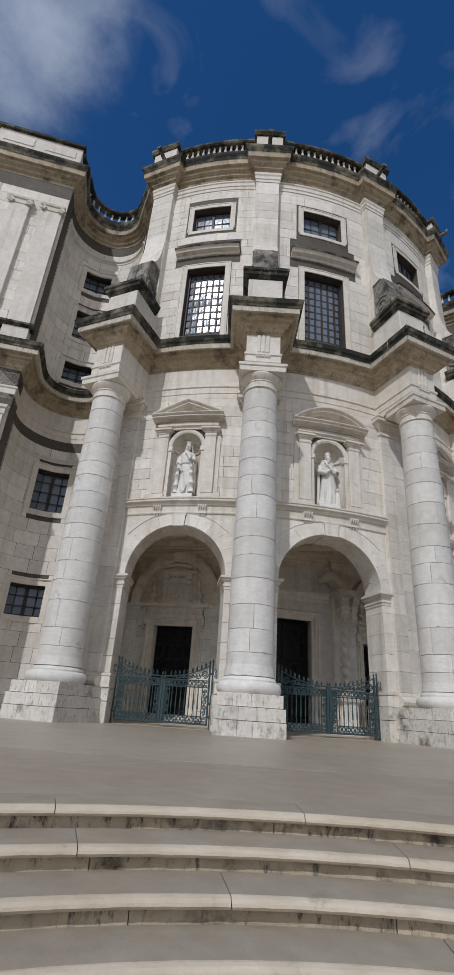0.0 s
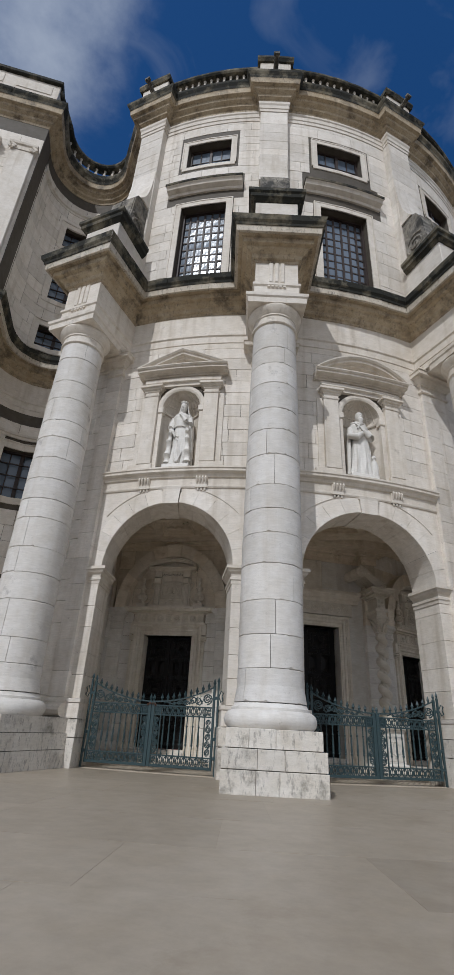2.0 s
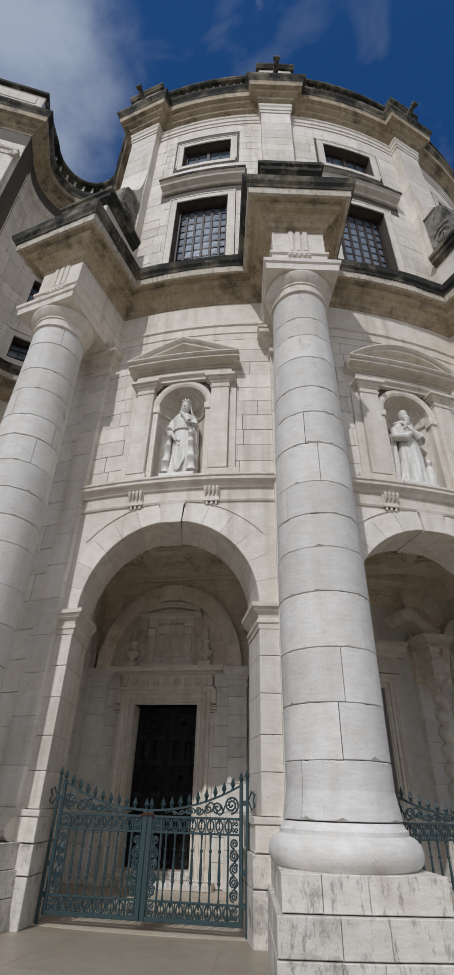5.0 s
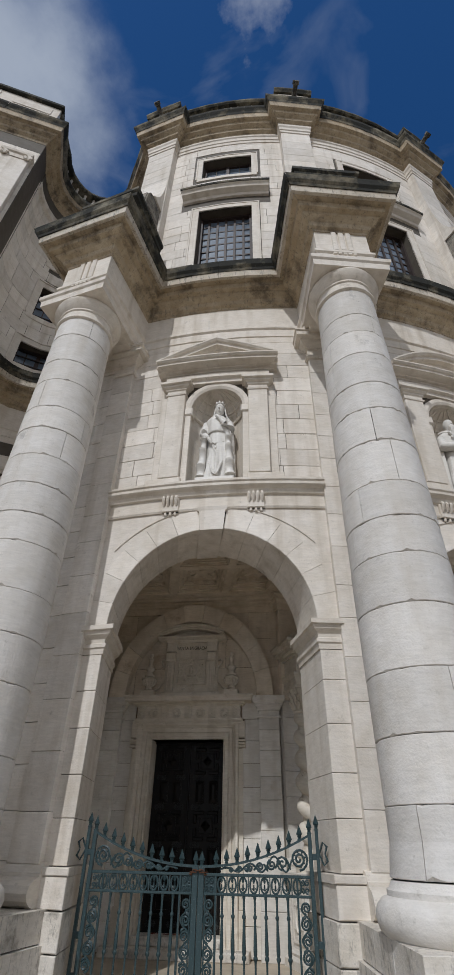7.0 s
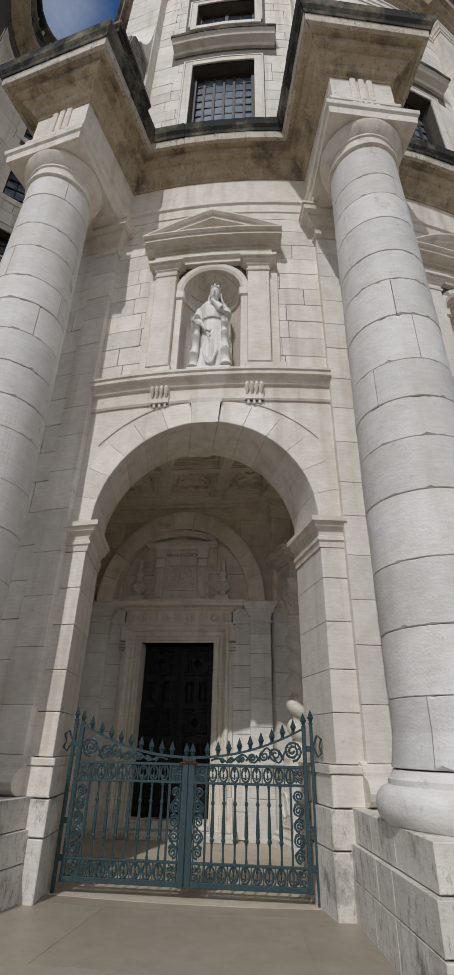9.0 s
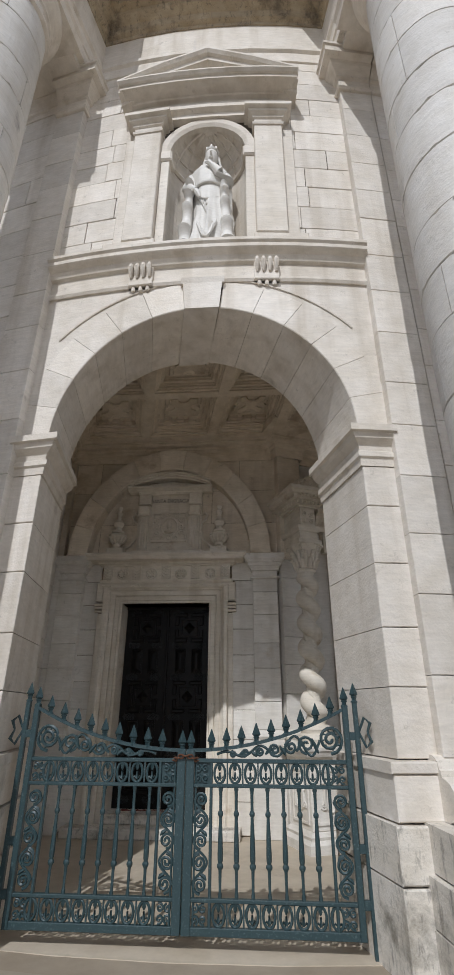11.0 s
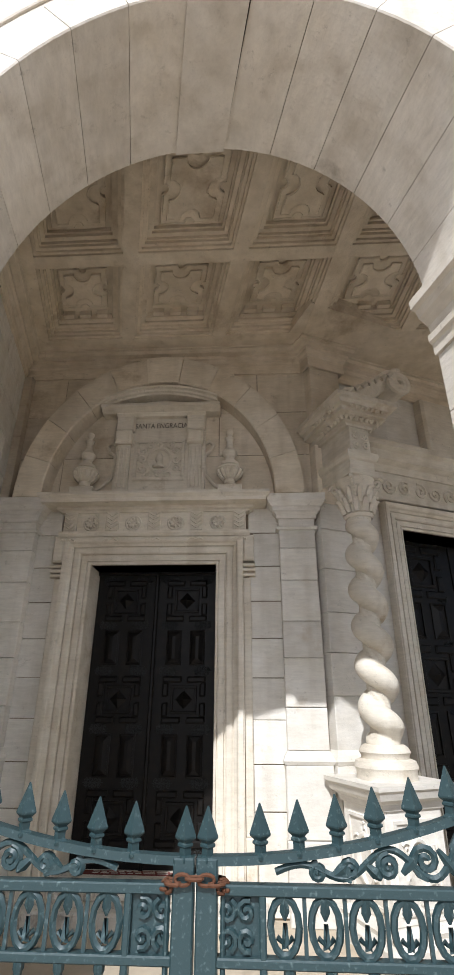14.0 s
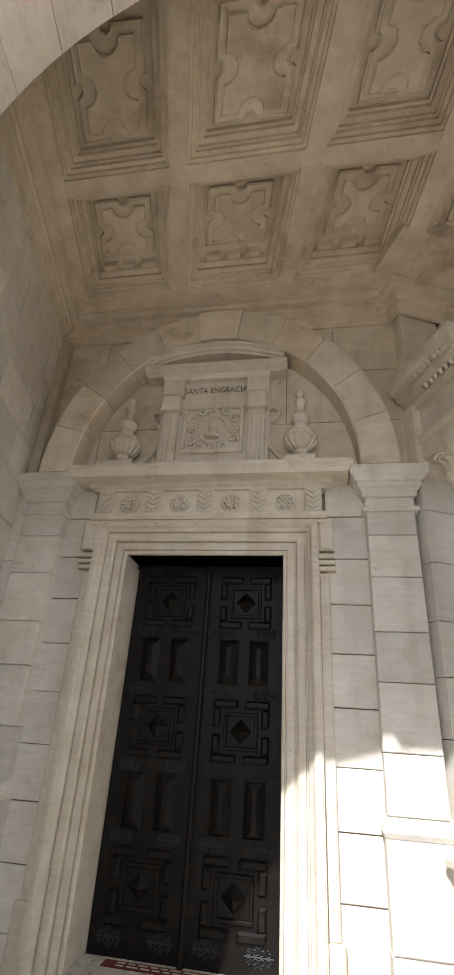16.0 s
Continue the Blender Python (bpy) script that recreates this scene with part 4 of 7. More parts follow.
def side_walls():
    mpf = flat(*AB(0, 0)[:2], AXIS)
    for sg, nm in ((-1, "wall_tower_west"), (1, "wall_tower_east")):
        s = Shape()
        # hollow: a half round wall, then its straight side to the tower corner
        inner, outer = [], []
        for k in range(25):
            a = math.pi * (1 + k / 24)
            inner.append((sg * (-HA + HR * math.cos(a)), HB + HR * math.sin(a)))
            outer.append((sg * (-HA + 3.0 * math.cos(a)), HB + 3.0 * math.sin(a)))
        inner = [(sg * -TA, TB), (sg * -TA - sg * 0.02, HB)] + inner + [(sg * -8.9, HB), (sg * -8.75, 10.3)]
        outer = [(sg * -14.1, TB - 1), (sg * -14.1, HB)] + outer + [(sg * -8.0, HB), (sg * -7.9, 9.6)]
        levels = [GZ - 0.3]
        for z0, z1 in HOLLOW_WIN:
            levels += [z0, z1]
        levels.append(28.0)
        for k in range(len(levels) - 1):
            z0, z1 = levels[k], levels[k + 1]
            if k % 2 == 0 or sg < 0:
                groups = [list(zip(inner, outer))]
            else:
                io = list(zip(inner, outer))
                groups = [io[:2 + 8] + [hollow_pair(sg, HW_C - HW_H)], [hollow_pair(sg, HW_C + HW_H)] + io[2 + 14:]]
            for gr in groups:
                s.loft([[AB(*i, z0), AB(*i, z1), AB(*o, z1), AB(*o, z0)] for i, o in gr])
        x0, x1 = sorted((sg * TA, sg * 27))
        s.box(mpf, x0, x1, TB - 1.05, TB, GZ - 0.3, 28.0)
        w = body(nm, s, M_JOINT, "white limestone tower wall with a hollow curved return", "wall", kind="structure")
        # ashlar of the hollow
        mp = lambda u, d, z: AB(sg * (-HA + (HR - d) * math.cos(math.pi + u)), HB + (HR - d) * math.sin(math.pi + u), z)
        rnd = random.Random(9)
        z = GZ
        course = 0.62
        while z < 26:
            z2 = z + course
            u = 0.0
            cuts = [0.0]
            while u < math.pi - 0.3:
                u += rnd.uniform(0.35, 0.6)
                cuts.append(min(u, math.pi))
            cuts[-1] = math.pi
            for a, b in zip(cuts, cuts[1:]):
                if sg < 0:
                    continue
                if 12.7 < z + 0.3 < 15.9:
                    continue
                if any(z2 > h[0] + 0.03 and z < h[1] - 0.03 for h in HOLLOW_WIN):
                    lo, hi = HW_C - HW_H - 0.02, HW_C + HW_H + 0.02
                    if a > lo - 0.05 and b < hi + 0.05:
                        continue
                    if a < lo < b:
                        b = lo
                    elif a < hi < b:
                        a = hi
                part("stone_block", Shape().box(mp, a + 0.004, b - 0.004, -0.02, 0.02 + rnd.uniform(-0.004, 0.004), z + 0.006, z2 - 0.008, 3), M_WALL, w)
            z = z2
        part("string_course", Shape().run(mp, 0.0, math.pi, [(-0.02, 11.9), (0.05, 11.9), (0.05, 12.0), (0.10, 12.03), (0.10, 12.12), (-0.02, 12.12)], 16), M_TRIM, w)
        part("string_course", Shape().run(mp, 0.0, math.pi, [(-0.02, 25.5), (0.05, 25.5), (0.05, 25.62), (0.12, 25.66), (0.12, 25.78), (-0.02, 25.78)], 16), M_TRIM, w)
        # tower face ashlar and pilasters
        if sg < 0:
            for z0, z1 in ((2.4, 12.7), (15.9, 26.0)):
                blocks(mpf, -21, -TA - 0.02, z0, z1, 0.62, 1.4, w, M_WALL, (), d0=TB - 0.02, d1=TB + 0.02, seed=21)
            # straight return of the hollow
            mpr = lambda u, d, z: AB(-TA - 0.04 + d, u, z)
            for z0, z1 in ((GZ, 12.7), (15.9, 26.0)):
                blocks(mpr, HB, TB - 0.01, z0, z1, 0.62, 1.0, w, M_WALL, (), d0=-0.02, d1=0.03, seed=22)
            for a in (-TA - 0.65, -TA - 2.25, -TA - 5.9):
                for z0, z1 in ((16.9, 24.6), (2.4, 12.2)):
                    p = part("pilaster", Shape().box(mpf, a - 0.5, a + 0.5, TB - 0.05, TB + 0.23, z0, z1, 1, 0.015), M_WALL, w)
                    part("capital", Shape().mitred([mpf(a - 0.5, TB, 0), mpf(a - 0.5, TB + 0.23, 0), mpf(a + 0.5, TB + 0.23, 0), mpf(a + 0.5, TB, 0)], [(-0.2, z1), (0.03, z1), (0.04, z1 + 0.25), (0.10, z1 + 0.3), (0.12, z1 + 0.42), (-0.2, z1 + 0.44)]), M_TRIM, p)
                    if z0 > 10:
                        vol = Shape()
                        for q in (-1, 1):
                            vol.tube([mpf(a + q * 0.46 + 0.17 * (1 - t / 20) * math.cos(t * 0.8), TB + 0.3, z1 + 0.08 + 0.17 * (1 - t / 20) * math.sin(t * 0.8)) for t in range(18)], 0.05, 5)
                        part("volute", vol, M_TRIM, p)
                part("pedestal", Shape().box(mpf, a - 0.58, a + 0.58, TB - 0.05, TB + 0.33, 15.85, 16.9, 1, 0.02), M_WALL, w)
            part("pedestal_cap", Shape().run(mpf, -21, -TA + 0.1, [(TB, 16.72), (TB + 0.31, 16.72), (TB + 0.37, 16.80), (TB + 0.47, 16.86), (TB + 0.47, 16.96), (TB, 17.0)], 1), M_LICHEN, w)
            part("base_course", Shape().box(mpf, -27, -TA + 0.1, TB - 0.05, TB + 0.25, GZ - 0.02, 2.3, 1, 0.03), M_PLINTH, w)


side_walls()


# ---- plain walls that close the porch and the church behind ----
def back_mass():
    s = Shape()
    mpf = flat(*AB(0, 0)[:2], AXIS)
    s.box(mpf, -27, 27, -10, -9, GZ - 0.3, 28.0)
    s.box(mpf, -27, -26, -9, TB - 1.05, GZ - 0.3, 28.0)
    s.box(mpf, 26, 27, -9, TB - 1.05, GZ - 0.3, 28.0)
    body("wall_back", s, M_WALL, "plain rear walls of the church", "wall", kind="structure")
    r = Shape()
    half = [(-27, TB - 0.85), (-TA - 0.9, TB - 0.85), (-TA - 0.9, HB)] + [(-HA + 2.9 * math.cos(math.pi * (1 + k / 8)), HB + 2.9 * math.sin(math.pi * (1 + k / 8))) for k in range(9)] + [(-8.1, 9.9)]
    ln = [AB(*p) for p in half] + [P(-14.5 + k * 77.8 / 16, RW - 0.5, 0) for k in range(17)] + [AB(-p[0], p[1]) for p in half[::-1]] + [AB(27, -10), AB(-27, -10)]
    n = len(ln)
    r.add([(p[0], p[1], 27.6) for p in ln] + [(p[0], p[1], 27.9) for p in ln], [tuple(range(n)), tuple(range(n, 2 * n))[::-1]] + [(i, (i + 1) % n, n + (i + 1) % n, n + i) for i in range(n)])
    body("roof", r, M_SCROLL, "flat stone roof behind the balustrade", "roof", kind="structure")


back_mass()

# ---- porch ----
WY = 20.95                      # face of the side portal's wall
PX = -6.86                      # its middle
PW = flat(PX, WY)
ALCOVE_B = 8.57                 # face of the middle portal's wall, outward of the centre


def porch_walls():
    # left part, middle part, right part of the back wall, then the two end walls
    mpf = flat(*AB(0, 0)[:2], AXIS)
    s = Shape()
    for mp, u0, u1, d in ((PW, -2.6, -0.86, 0), (PW, 0.90, 2.2, 0)):
        s.box(mp, u0, u1, -0.6, d, GZ - 0.3, 8.6)
    s.box(PW, -0.86, 0.90, -0.6, 0, 4.62, 8.6)
    w = body("wall_porch_west", s, M_SEAM, "porch back wall of pale ashlar with a portal", "wall", kind="structure")
    holes = [(-1.32, 1.32, 0, 5.55)]
    blocks(PW, -2.31, 2.22, 0.84, 5.52, 0.48, 2.6, w, M_PORCH, holes, seed=51, joint=0.011)
    for z0, z1 in ((GZ, 1.55), (1.555, 2.3), (2.305, 3.4), (3.405, 4.5), (4.505, 5.52), (5.525, 6.6), (6.605, 7.72)):
        part("corner_strip", Shape().box(PW, -2.33, -2.13, 0, 0.14 if z1 > 2.3 else 0.18, z0, z1, 1, 0.008), M_PORCH if z1 < 5.6 else M_PORCH_UP, w)
    s = Shape()
    for a0, a1 in ((-2.85, -1.25), (1.25, 2.85)):
        s.box(mpf, a0, a1, ALCOVE_B - 0.6, ALCOVE_B, GZ - 0.3, 8.6)
    s.box(mpf, -1.25, 1.25, ALCOVE_B - 0.6, ALCOVE_B, 5.3, 8.6)
    body("wall_porch_middle", s, M_PORCH, "porch back wall of pale ashlar round the main door", "wall", kind="structure")
    mr = flat(*AB(4.82, 7.67)[:2], 2 * AXIS)
    s = Shape()
    s.box(mr, -2.2, -0.9, -0.6, 0, GZ - 0.3, 8.6)
    s.box(mr, 0.86, 2.6, -0.6, 0, GZ - 0.3, 8.6)
    s.box(mr, -0.9, 0.86, -0.6, 0, 4.62, 8.6)
    body("wall_porch_east", s, M_PORCH, "porch back wall of pale ashlar with a portal", "wall", kind="structure")
    # end walls
    ml = lambda u, d, z: (-9.17 + 0.25 * (20.95 - u) + d, u, z)
    s = Shape().box(ml, 17.0, 21.5, -0.6, 0, GZ - 0.3, 8.6)
    w = body("wall_porch_end", s, M_SEAM, "porch end wall of pale ashlar", "wall", kind="structure")
    blocks(ml, 17.3, 20.94, 0.9, 7.9, 0.50, 0.95, w, M_PORCH, (), seed=53, joint=0.012)
    x, y, _ = AB(*((lambda dx, dy: (-(dx * CA + dy * SA), dx * SA - dy * CA))(-9.17 - CX, 19.0 - CY)))
    me = flat(x, y, 2 * AXIS + 90)
    s = Shape().box(me, -2.8, 2.5, -0.6, 0.0, GZ - 0.3, 8.6)
    body("wall_porch_end_east", s, M_PORCH, "porch end wall of pale ashlar", "wall", kind="structure")


porch_walls()


def porch_floor():
    f = Shape()
    pts = [P(-17.5 + 83.8 * k / 20, RW - 0.3, 0) for k in range(21)] + [AB(9.5, 6.0), AB(-9.5, 6.0)]
    n = len(pts)
    f.add([(p[0], p[1], GZ - 0.2) for p in pts] + [(p[0], p[1], GZ + 0.002) for p in pts], [tuple(range(n)), tuple(range(n, 2 * n))[::-1]] + [(i, (i + 1) % n, n + (i + 1) % n, n + i) for i in range(n)])
    body("floor", f, M_FLOOR, "worn beige stone floor of the porch", "floor", kind="structure")


porch_floor()


# coffered ceiling: beams that follow the porch's slant, stepped coffers, notched panels
def slant(u):
    """How far the porch leans west for each metre inward, at u across it."""
    return max(-0.30, min(0.26, 0.25 - 0.07 * (u + 5.6)))


def porch_map(u, d, z):
    return (u - slant(u) * (d - 19.0), d, z)


def notched(x0, x1, y0, y1, cut):
    """A rectangle with a round bite in the middle of each side."""
    cx, cy = (x0 + x1) / 2, (y0 + y1) / 2
    bite = [(math.cos(math.pi * k / 10), math.sin(math.pi * k / 10)) for k in range(11)]
    out = [(x0, y0)] + [(cx - cut * c, y0 + cut * q) for c, q in bite]
    out += [(x1, y0)] + [(x1 - cut * q, cy - cut * c) for c, q in bite]
    out += [(x1, y1)] + [(cx + cut * c, y1 - cut * q) for c, q in bite]
    out += [(x0, y1)] + [(x0 + cut * q, cy + cut * c) for c, q in bite]
    return out


def ceiling():
    s = Shape()
    zb = 8.14
    top = zb + 0.27
    pts = [P(-18.5 + 85.8 * k / 20, RW - 0.9, 0) for k in range(21)] + [AB(9.5, 5.5), AB(-9.5, 5.5)]
    n = len(pts)
    s.add([(p[0], p[1], top) for p in pts] + [(p[0], p[1], top + 0.2) for p in pts], [tuple(range(n)), tuple(range(n, 2 * n))[::-1]] + [(i, (i + 1) % n, n + (i + 1) % n, n + i) for i in range(n)])
    pm = porch_map
    xs = [-8.37, -7.0, -5.59, -4.29, -2.95, -1.6, -0.25, 1.1, 2.45, 3.8]
    lim = RW - 0.35
    rows = ((17.36, 18.90), (19.08, 20.47))

    def edge_y(x):
        return CY - math.sqrt(max(0.0, lim * lim - (abs(x - CX) + 0.2) ** 2))
    for x in xs:
        s.box(pm, x - 0.10, x + 0.10, max(16.9, edge_y(x)), 20.50, zb, top)
    for y0, y1 in ((16.95, 17.36), (18.90, 19.08), (20.47, 21.2)):
        hw = math.sqrt(max(0.0, lim * lim - (CY - y0 + 0.1) ** 2))
        s.box(pm, max(-9.4, CX - hw), min(4.5, CX + hw), y0, y1, zb + 0.003, top, 10)
    s.box(pm, -9.3, -8.27, edge_y(-8.6), 20.6, zb + 0.006, top)
    s.box(lambda u, d, z: AB(u, d, z), -3.2, 3.2, 8.2, 9.6, zb + 0.009, top)
    for i in range(9):
        for j, (y0, y1) in enumerate(rows):
            x0, x1 = xs[i] + 0.10, xs[i + 1] - 0.10
            if max(math.hypot(x0 - CX, y0 - CY), math.hypot(x1 - CX, y0 - CY)) > lim + 0.3:
                continue
            for w, z in ((0.035, zb + 0.035), (0.075, zb + 0.075), (0.095, zb + 0.12), (0.15, zb + 0.165), (0.175, zb + 0.215)):
                for a, b, c, d in ((x0, x1, y0, y0 + w), (x0, x1, y1 - w, y1), (x0, x0 + w, y0 + w, y1 - w), (x1 - w, x1, y0 + w, y1 - w)):
                    s.box(pm, a, b, c, d, z, top + 0.001)
            # the end towards its wall keeps a wider margin with three small blocks
            q0, q1 = (y0 + 0.42, y1 - 0.24) if j == 0 else (y0 + 0.23, y1 - 0.46)
            p0, p1 = x0 + 0.25, x1 - 0.25
            for inset, cut, z in ((0.0, 0.062, top - 0.05), (0.075, 0.125, top - 0.085)):
                o = [pm(x, y, 0)[:2] for x, y in notched(p0 + inset, p1 - inset, q0 + inset, q1 - inset, cut)]
                m = len(o)
                s.add([(x, y, z) for x, y in o] + [(x, y, top + 0.01) for x, y in o], [tuple(range(m)), tuple(range(m, 2 * m))[::-1]] + [(q, (q + 1) % m, m + (q + 1) % m, m + q) for q in range(m)])
                s.tube([(x, y, z + 0.004) for x, y in o + o[:1]], 0.017 if inset == 0 else 0.012, 5)
            cx = (x0 + x1) / 2
            g0, g1 = (y0 + 0.20, y0 + 0.29) if j == 0 else (y1 - 0.34, y1 - 0.25)
            s.box(pm, x0 + 0.16, x1 - 0.16, *((g0 - 0.06, g0) if j == 0 else (g1, g1 + 0.08)), top - 0.09, top)
            for q in (-1, 0, 1):
                s.box(pm, cx + q * 0.26 - 0.085, cx + q * 0.26 + 0.085, g0, g1, top - 0.085, top, 1, 0.02)
    # moulded cornice below the ceiling, broken round the angle pilaster
    ln = [(-8.20, 17.2), (-9.16, 20.94), (-4.66, 20.94), AB(-2.80, 8.79), AB(-2.22, 8.80), AB(-2.22, 8.58), AB(2.22, 8.58), AB(2.22, 8.80), AB(2.83, 8.80)]
    s.mitred(ln, [(0.0, 7.72), (0.035, 7.72), (0.035, 7.90), (0.06, 7.92), (0.075, 7.97), (0.10, 7.99), (0.10, 8.04), (0.17, 8.06), (0.19, 8.11), (0.22, 8.12), (0.22, 8.15), (0.0, 8.16)])
    body("ceiling", s, M_COFFER, "coffered stone porch ceiling with notched panels", "ceiling", kind="structure")


ceiling()


# ---- niches with statues ----
def aedicule(i, round_top):
    mp = bay_map(i)
    a = thing("niche_surround", mp(0, 0, 8.62), ("limestone niche surround with a curved pediment" if round_top else "limestone niche surround with a pointed pediment"), "niche", "niches of the front")
    for sg in (-1, 1):
        u0, u1 = sorted((sg * 0.74, sg * 1.18))
        pl = part("pilaster", Shape().box(mp, u0, u1, 0, 0.17, 8.80, 11.30, 1, 0.012), M_TRIM, a)
        v0, v1 = sorted((sg * 1.18, sg * 1.36))
        part("side_strip", Shape().box(mp, v0, v1, 0, 0.07, 8.80, 11.30, 1, 0.01), M_TRIM, pl)
        v0, v1 = sorted((sg * 0.70, sg * 1.46))
        part("pedestal", Shape().box(mp, v0, v1, 0, 0.16, 8.63, 8.80, 1, 0.015), M_TRIM, pl)
        ln = [mp(u, d, 0) for u, d in ((u0, 0), (u0, 0.17), (u1, 0.17), (u1, 0))]
        part("capital", Shape().mitred(ln, [(-0.05, 11.24), (0.02, 11.24), (0.03, 11.28), (0.0, 11.30), (0.0, 11.39), (0.03, 11.41), (0.03, 11.45), (0.09, 11.48), (0.09, 11.53), (0.15, 11.54), (0.15, 11.61), (-0.05, 11.61)]), M_TRIM, pl)
        w0, w1 = sorted((sg * 0.60, sg * 0.74))
        jb = part("niche_jamb", Shape().box(mp, w0, w1, -0.03, 0.06, 8.63, 10.64, 1, 0.008), M_TRIM, a)
        part("niche_impost", Shape().box(mp, *sorted((sg * 0.56, sg * 0.76)), -0.12, 0.10, 10.64, 10.86, 1, 0.025), M_TRIM, jb)
    arch = Shape()
    rings = []
    for k in range(17):
        t = math.pi * (1 - k / 16)
        rings.append([mp(r * math.cos(t), d, 10.86 + r * math.sin(t)) for r, d in ((0.60, -0.03), (0.60, 0.05), (0.66, 0.08), (0.76, 0.08), (0.78, 0.0))])
    part("niche_arch", arch.loft(rings), M_TRIM, a)
    part("architrave", Shape().run(mp, -1.24, 1.24, [(0.0, 11.61), (0.12, 11.61), (0.12, 11.71), (0.20, 11.74), (0.20, 11.86), (0.07, 11.87), (0.07, 12.0), (0.0, 12.0)], 4), M_TRIM, a)
    part("cornice", Shape().run(mp, -1.42, 1.42, [(0.0, 11.98), (0.12, 11.98), (0.14, 12.02), (0.20, 12.03), (0.22, 12.05), (0.44, 12.06), (0.44, 12.12), (0.48, 12.13), (0.52, 12.17), (0.52, 12.20), (0.0, 12.23)], 6), M_TRIM, a)
    if round_top:
        rings = []
        for k in range(17):
            t = -1 + 2 * k / 16
            z = 12.02 + 0.64 * (1 - t * t)
            rings.append([mp(1.44 * t, d, z + h) for d, h in ((0.0, -0.06), (0.26, -0.06), (0.28, 0.0), (0.42, 0.01), (0.43, 0.08), (0.48, 0.10), (0.52, 0.15), (0.52, 0.19), (0.0, 0.22))])
        part("pediment_rim", Shape().loft(rings), M_TRIM, a)
        part("tympanum", Shape().slab(mp, [(-1.32, 12.2)] + [(1.32 * (-1 + k / 6), 12.2 + 0.50 * (1 - (-1 + k / 6) ** 2)) for k in range(1, 12)] + [(1.32, 12.2)], 0.0, 0.06), M_TRIM, a)
    else:
        for sg in (-1, 1):
            rings = []
            for u, z in ((sg * 1.44, 12.02), (sg * 0.72, 12.34), (0.0, 12.65)):
                rings.append([mp(u, d, z + h) for d, h in ((0.0, -0.06), (0.26, -0.06), (0.28, 0.0), (0.42, 0.01), (0.43, 0.08), (0.48, 0.10), (0.52, 0.15), (0.52, 0.19), (0.0, 0.22))])
            part("pediment_rim", Shape().loft(rings), M_TRIM, a)
        part("tympanum", Shape().slab(mp, [(-1.32, 12.2), (0, 12.74), (1.32, 12.2)], 0.0, 0.06), M_TRIM, a)
    # hollow of the niche with coffered half dome
    n = 16
    hol = Shape()
    rings = []
    for k in range(n + 1):
        t = math.pi * k / n
        cu, sd = 0.62 * math.cos(t), -0.62 * math.sin(t)
        cu2, sd2 = 0.70 * math.cos(t), -0.70 * math.sin(t)
        rings.append([mp(cu, sd, 8.60), mp(cu, sd, 10.86), mp(cu2, sd2, 10.86), mp(cu2, sd2, 8.60)])
    hol.loft(rings)
    part("niche_wall", hol, M_TRIM, a)
    dome = Shape()
    rings = []
    for k in range(n + 1):
        t = math.pi * k / n
        rings.append([mp(rr * math.cos(t) * math.cos(e), -rr * math.sin(t) * math.cos(e), 10.86 + rr * math.sin(e)) for rr, es in ((0.62, (0, .26, .52, .79, 1.05, 1.31, 1.57)), (0.70, (1.57, 1.05, .52, 0))) for e in es])
    part("half_dome", dome.loft(rings), M_TRIM, a)
    rib = Shape()
    for k in range(1, 8):
        t = math.pi * k / 8
        rib.tube([mp(0.615 * math.cos(t) * math.cos(e), -0.615 * math.sin(t) * math.cos(e), 10.86 + 0.615 * math.sin(e)) for e in (0.05, .3, .6, .9, 1.2, 1.4)], 0.022, 4)
    for e in (0.42, 0.85):
        rib.tube([mp(0.615 * math.cos(math.pi * k / 12) * math.cos(e), -0.615 * math.sin(math.pi * k / 12) * math.cos(e), 10.86 + 0.615 * math.sin(e)) for k in range(13)], 0.022, 4)
    rib.tube([mp(0.60 * math.cos(math.pi * k / 14), -0.60 * math.sin(math.pi * k / 14), 10.79) for k in range(15)], 0.045, 6)
    part("coffer_rib", rib, M_TRIM, a)
    part("niche_floor", Shape().box(mp, -0.62, 0.62, -0.66, 0.02, 8.55, 8.66, 3), M_TRIM, a)
    return mp


def lerp_rows(rows, z):
    """Values of a table of rows (z, a, b, ...) at height z."""
    for p, q in zip(rows, rows[1:]):
        if z <= q[0]:
            t = (z - p[0]) / (q[0] - p[0])
            t = t * t * (3 - 2 * t) * 0.5 + t * 0.5
            return [x + (y - x) * t for x, y in zip(p[1:], q[1:])]
    return rows[-1][1:]


def ridge(x):
    return 1 - abs(math.sin(x))


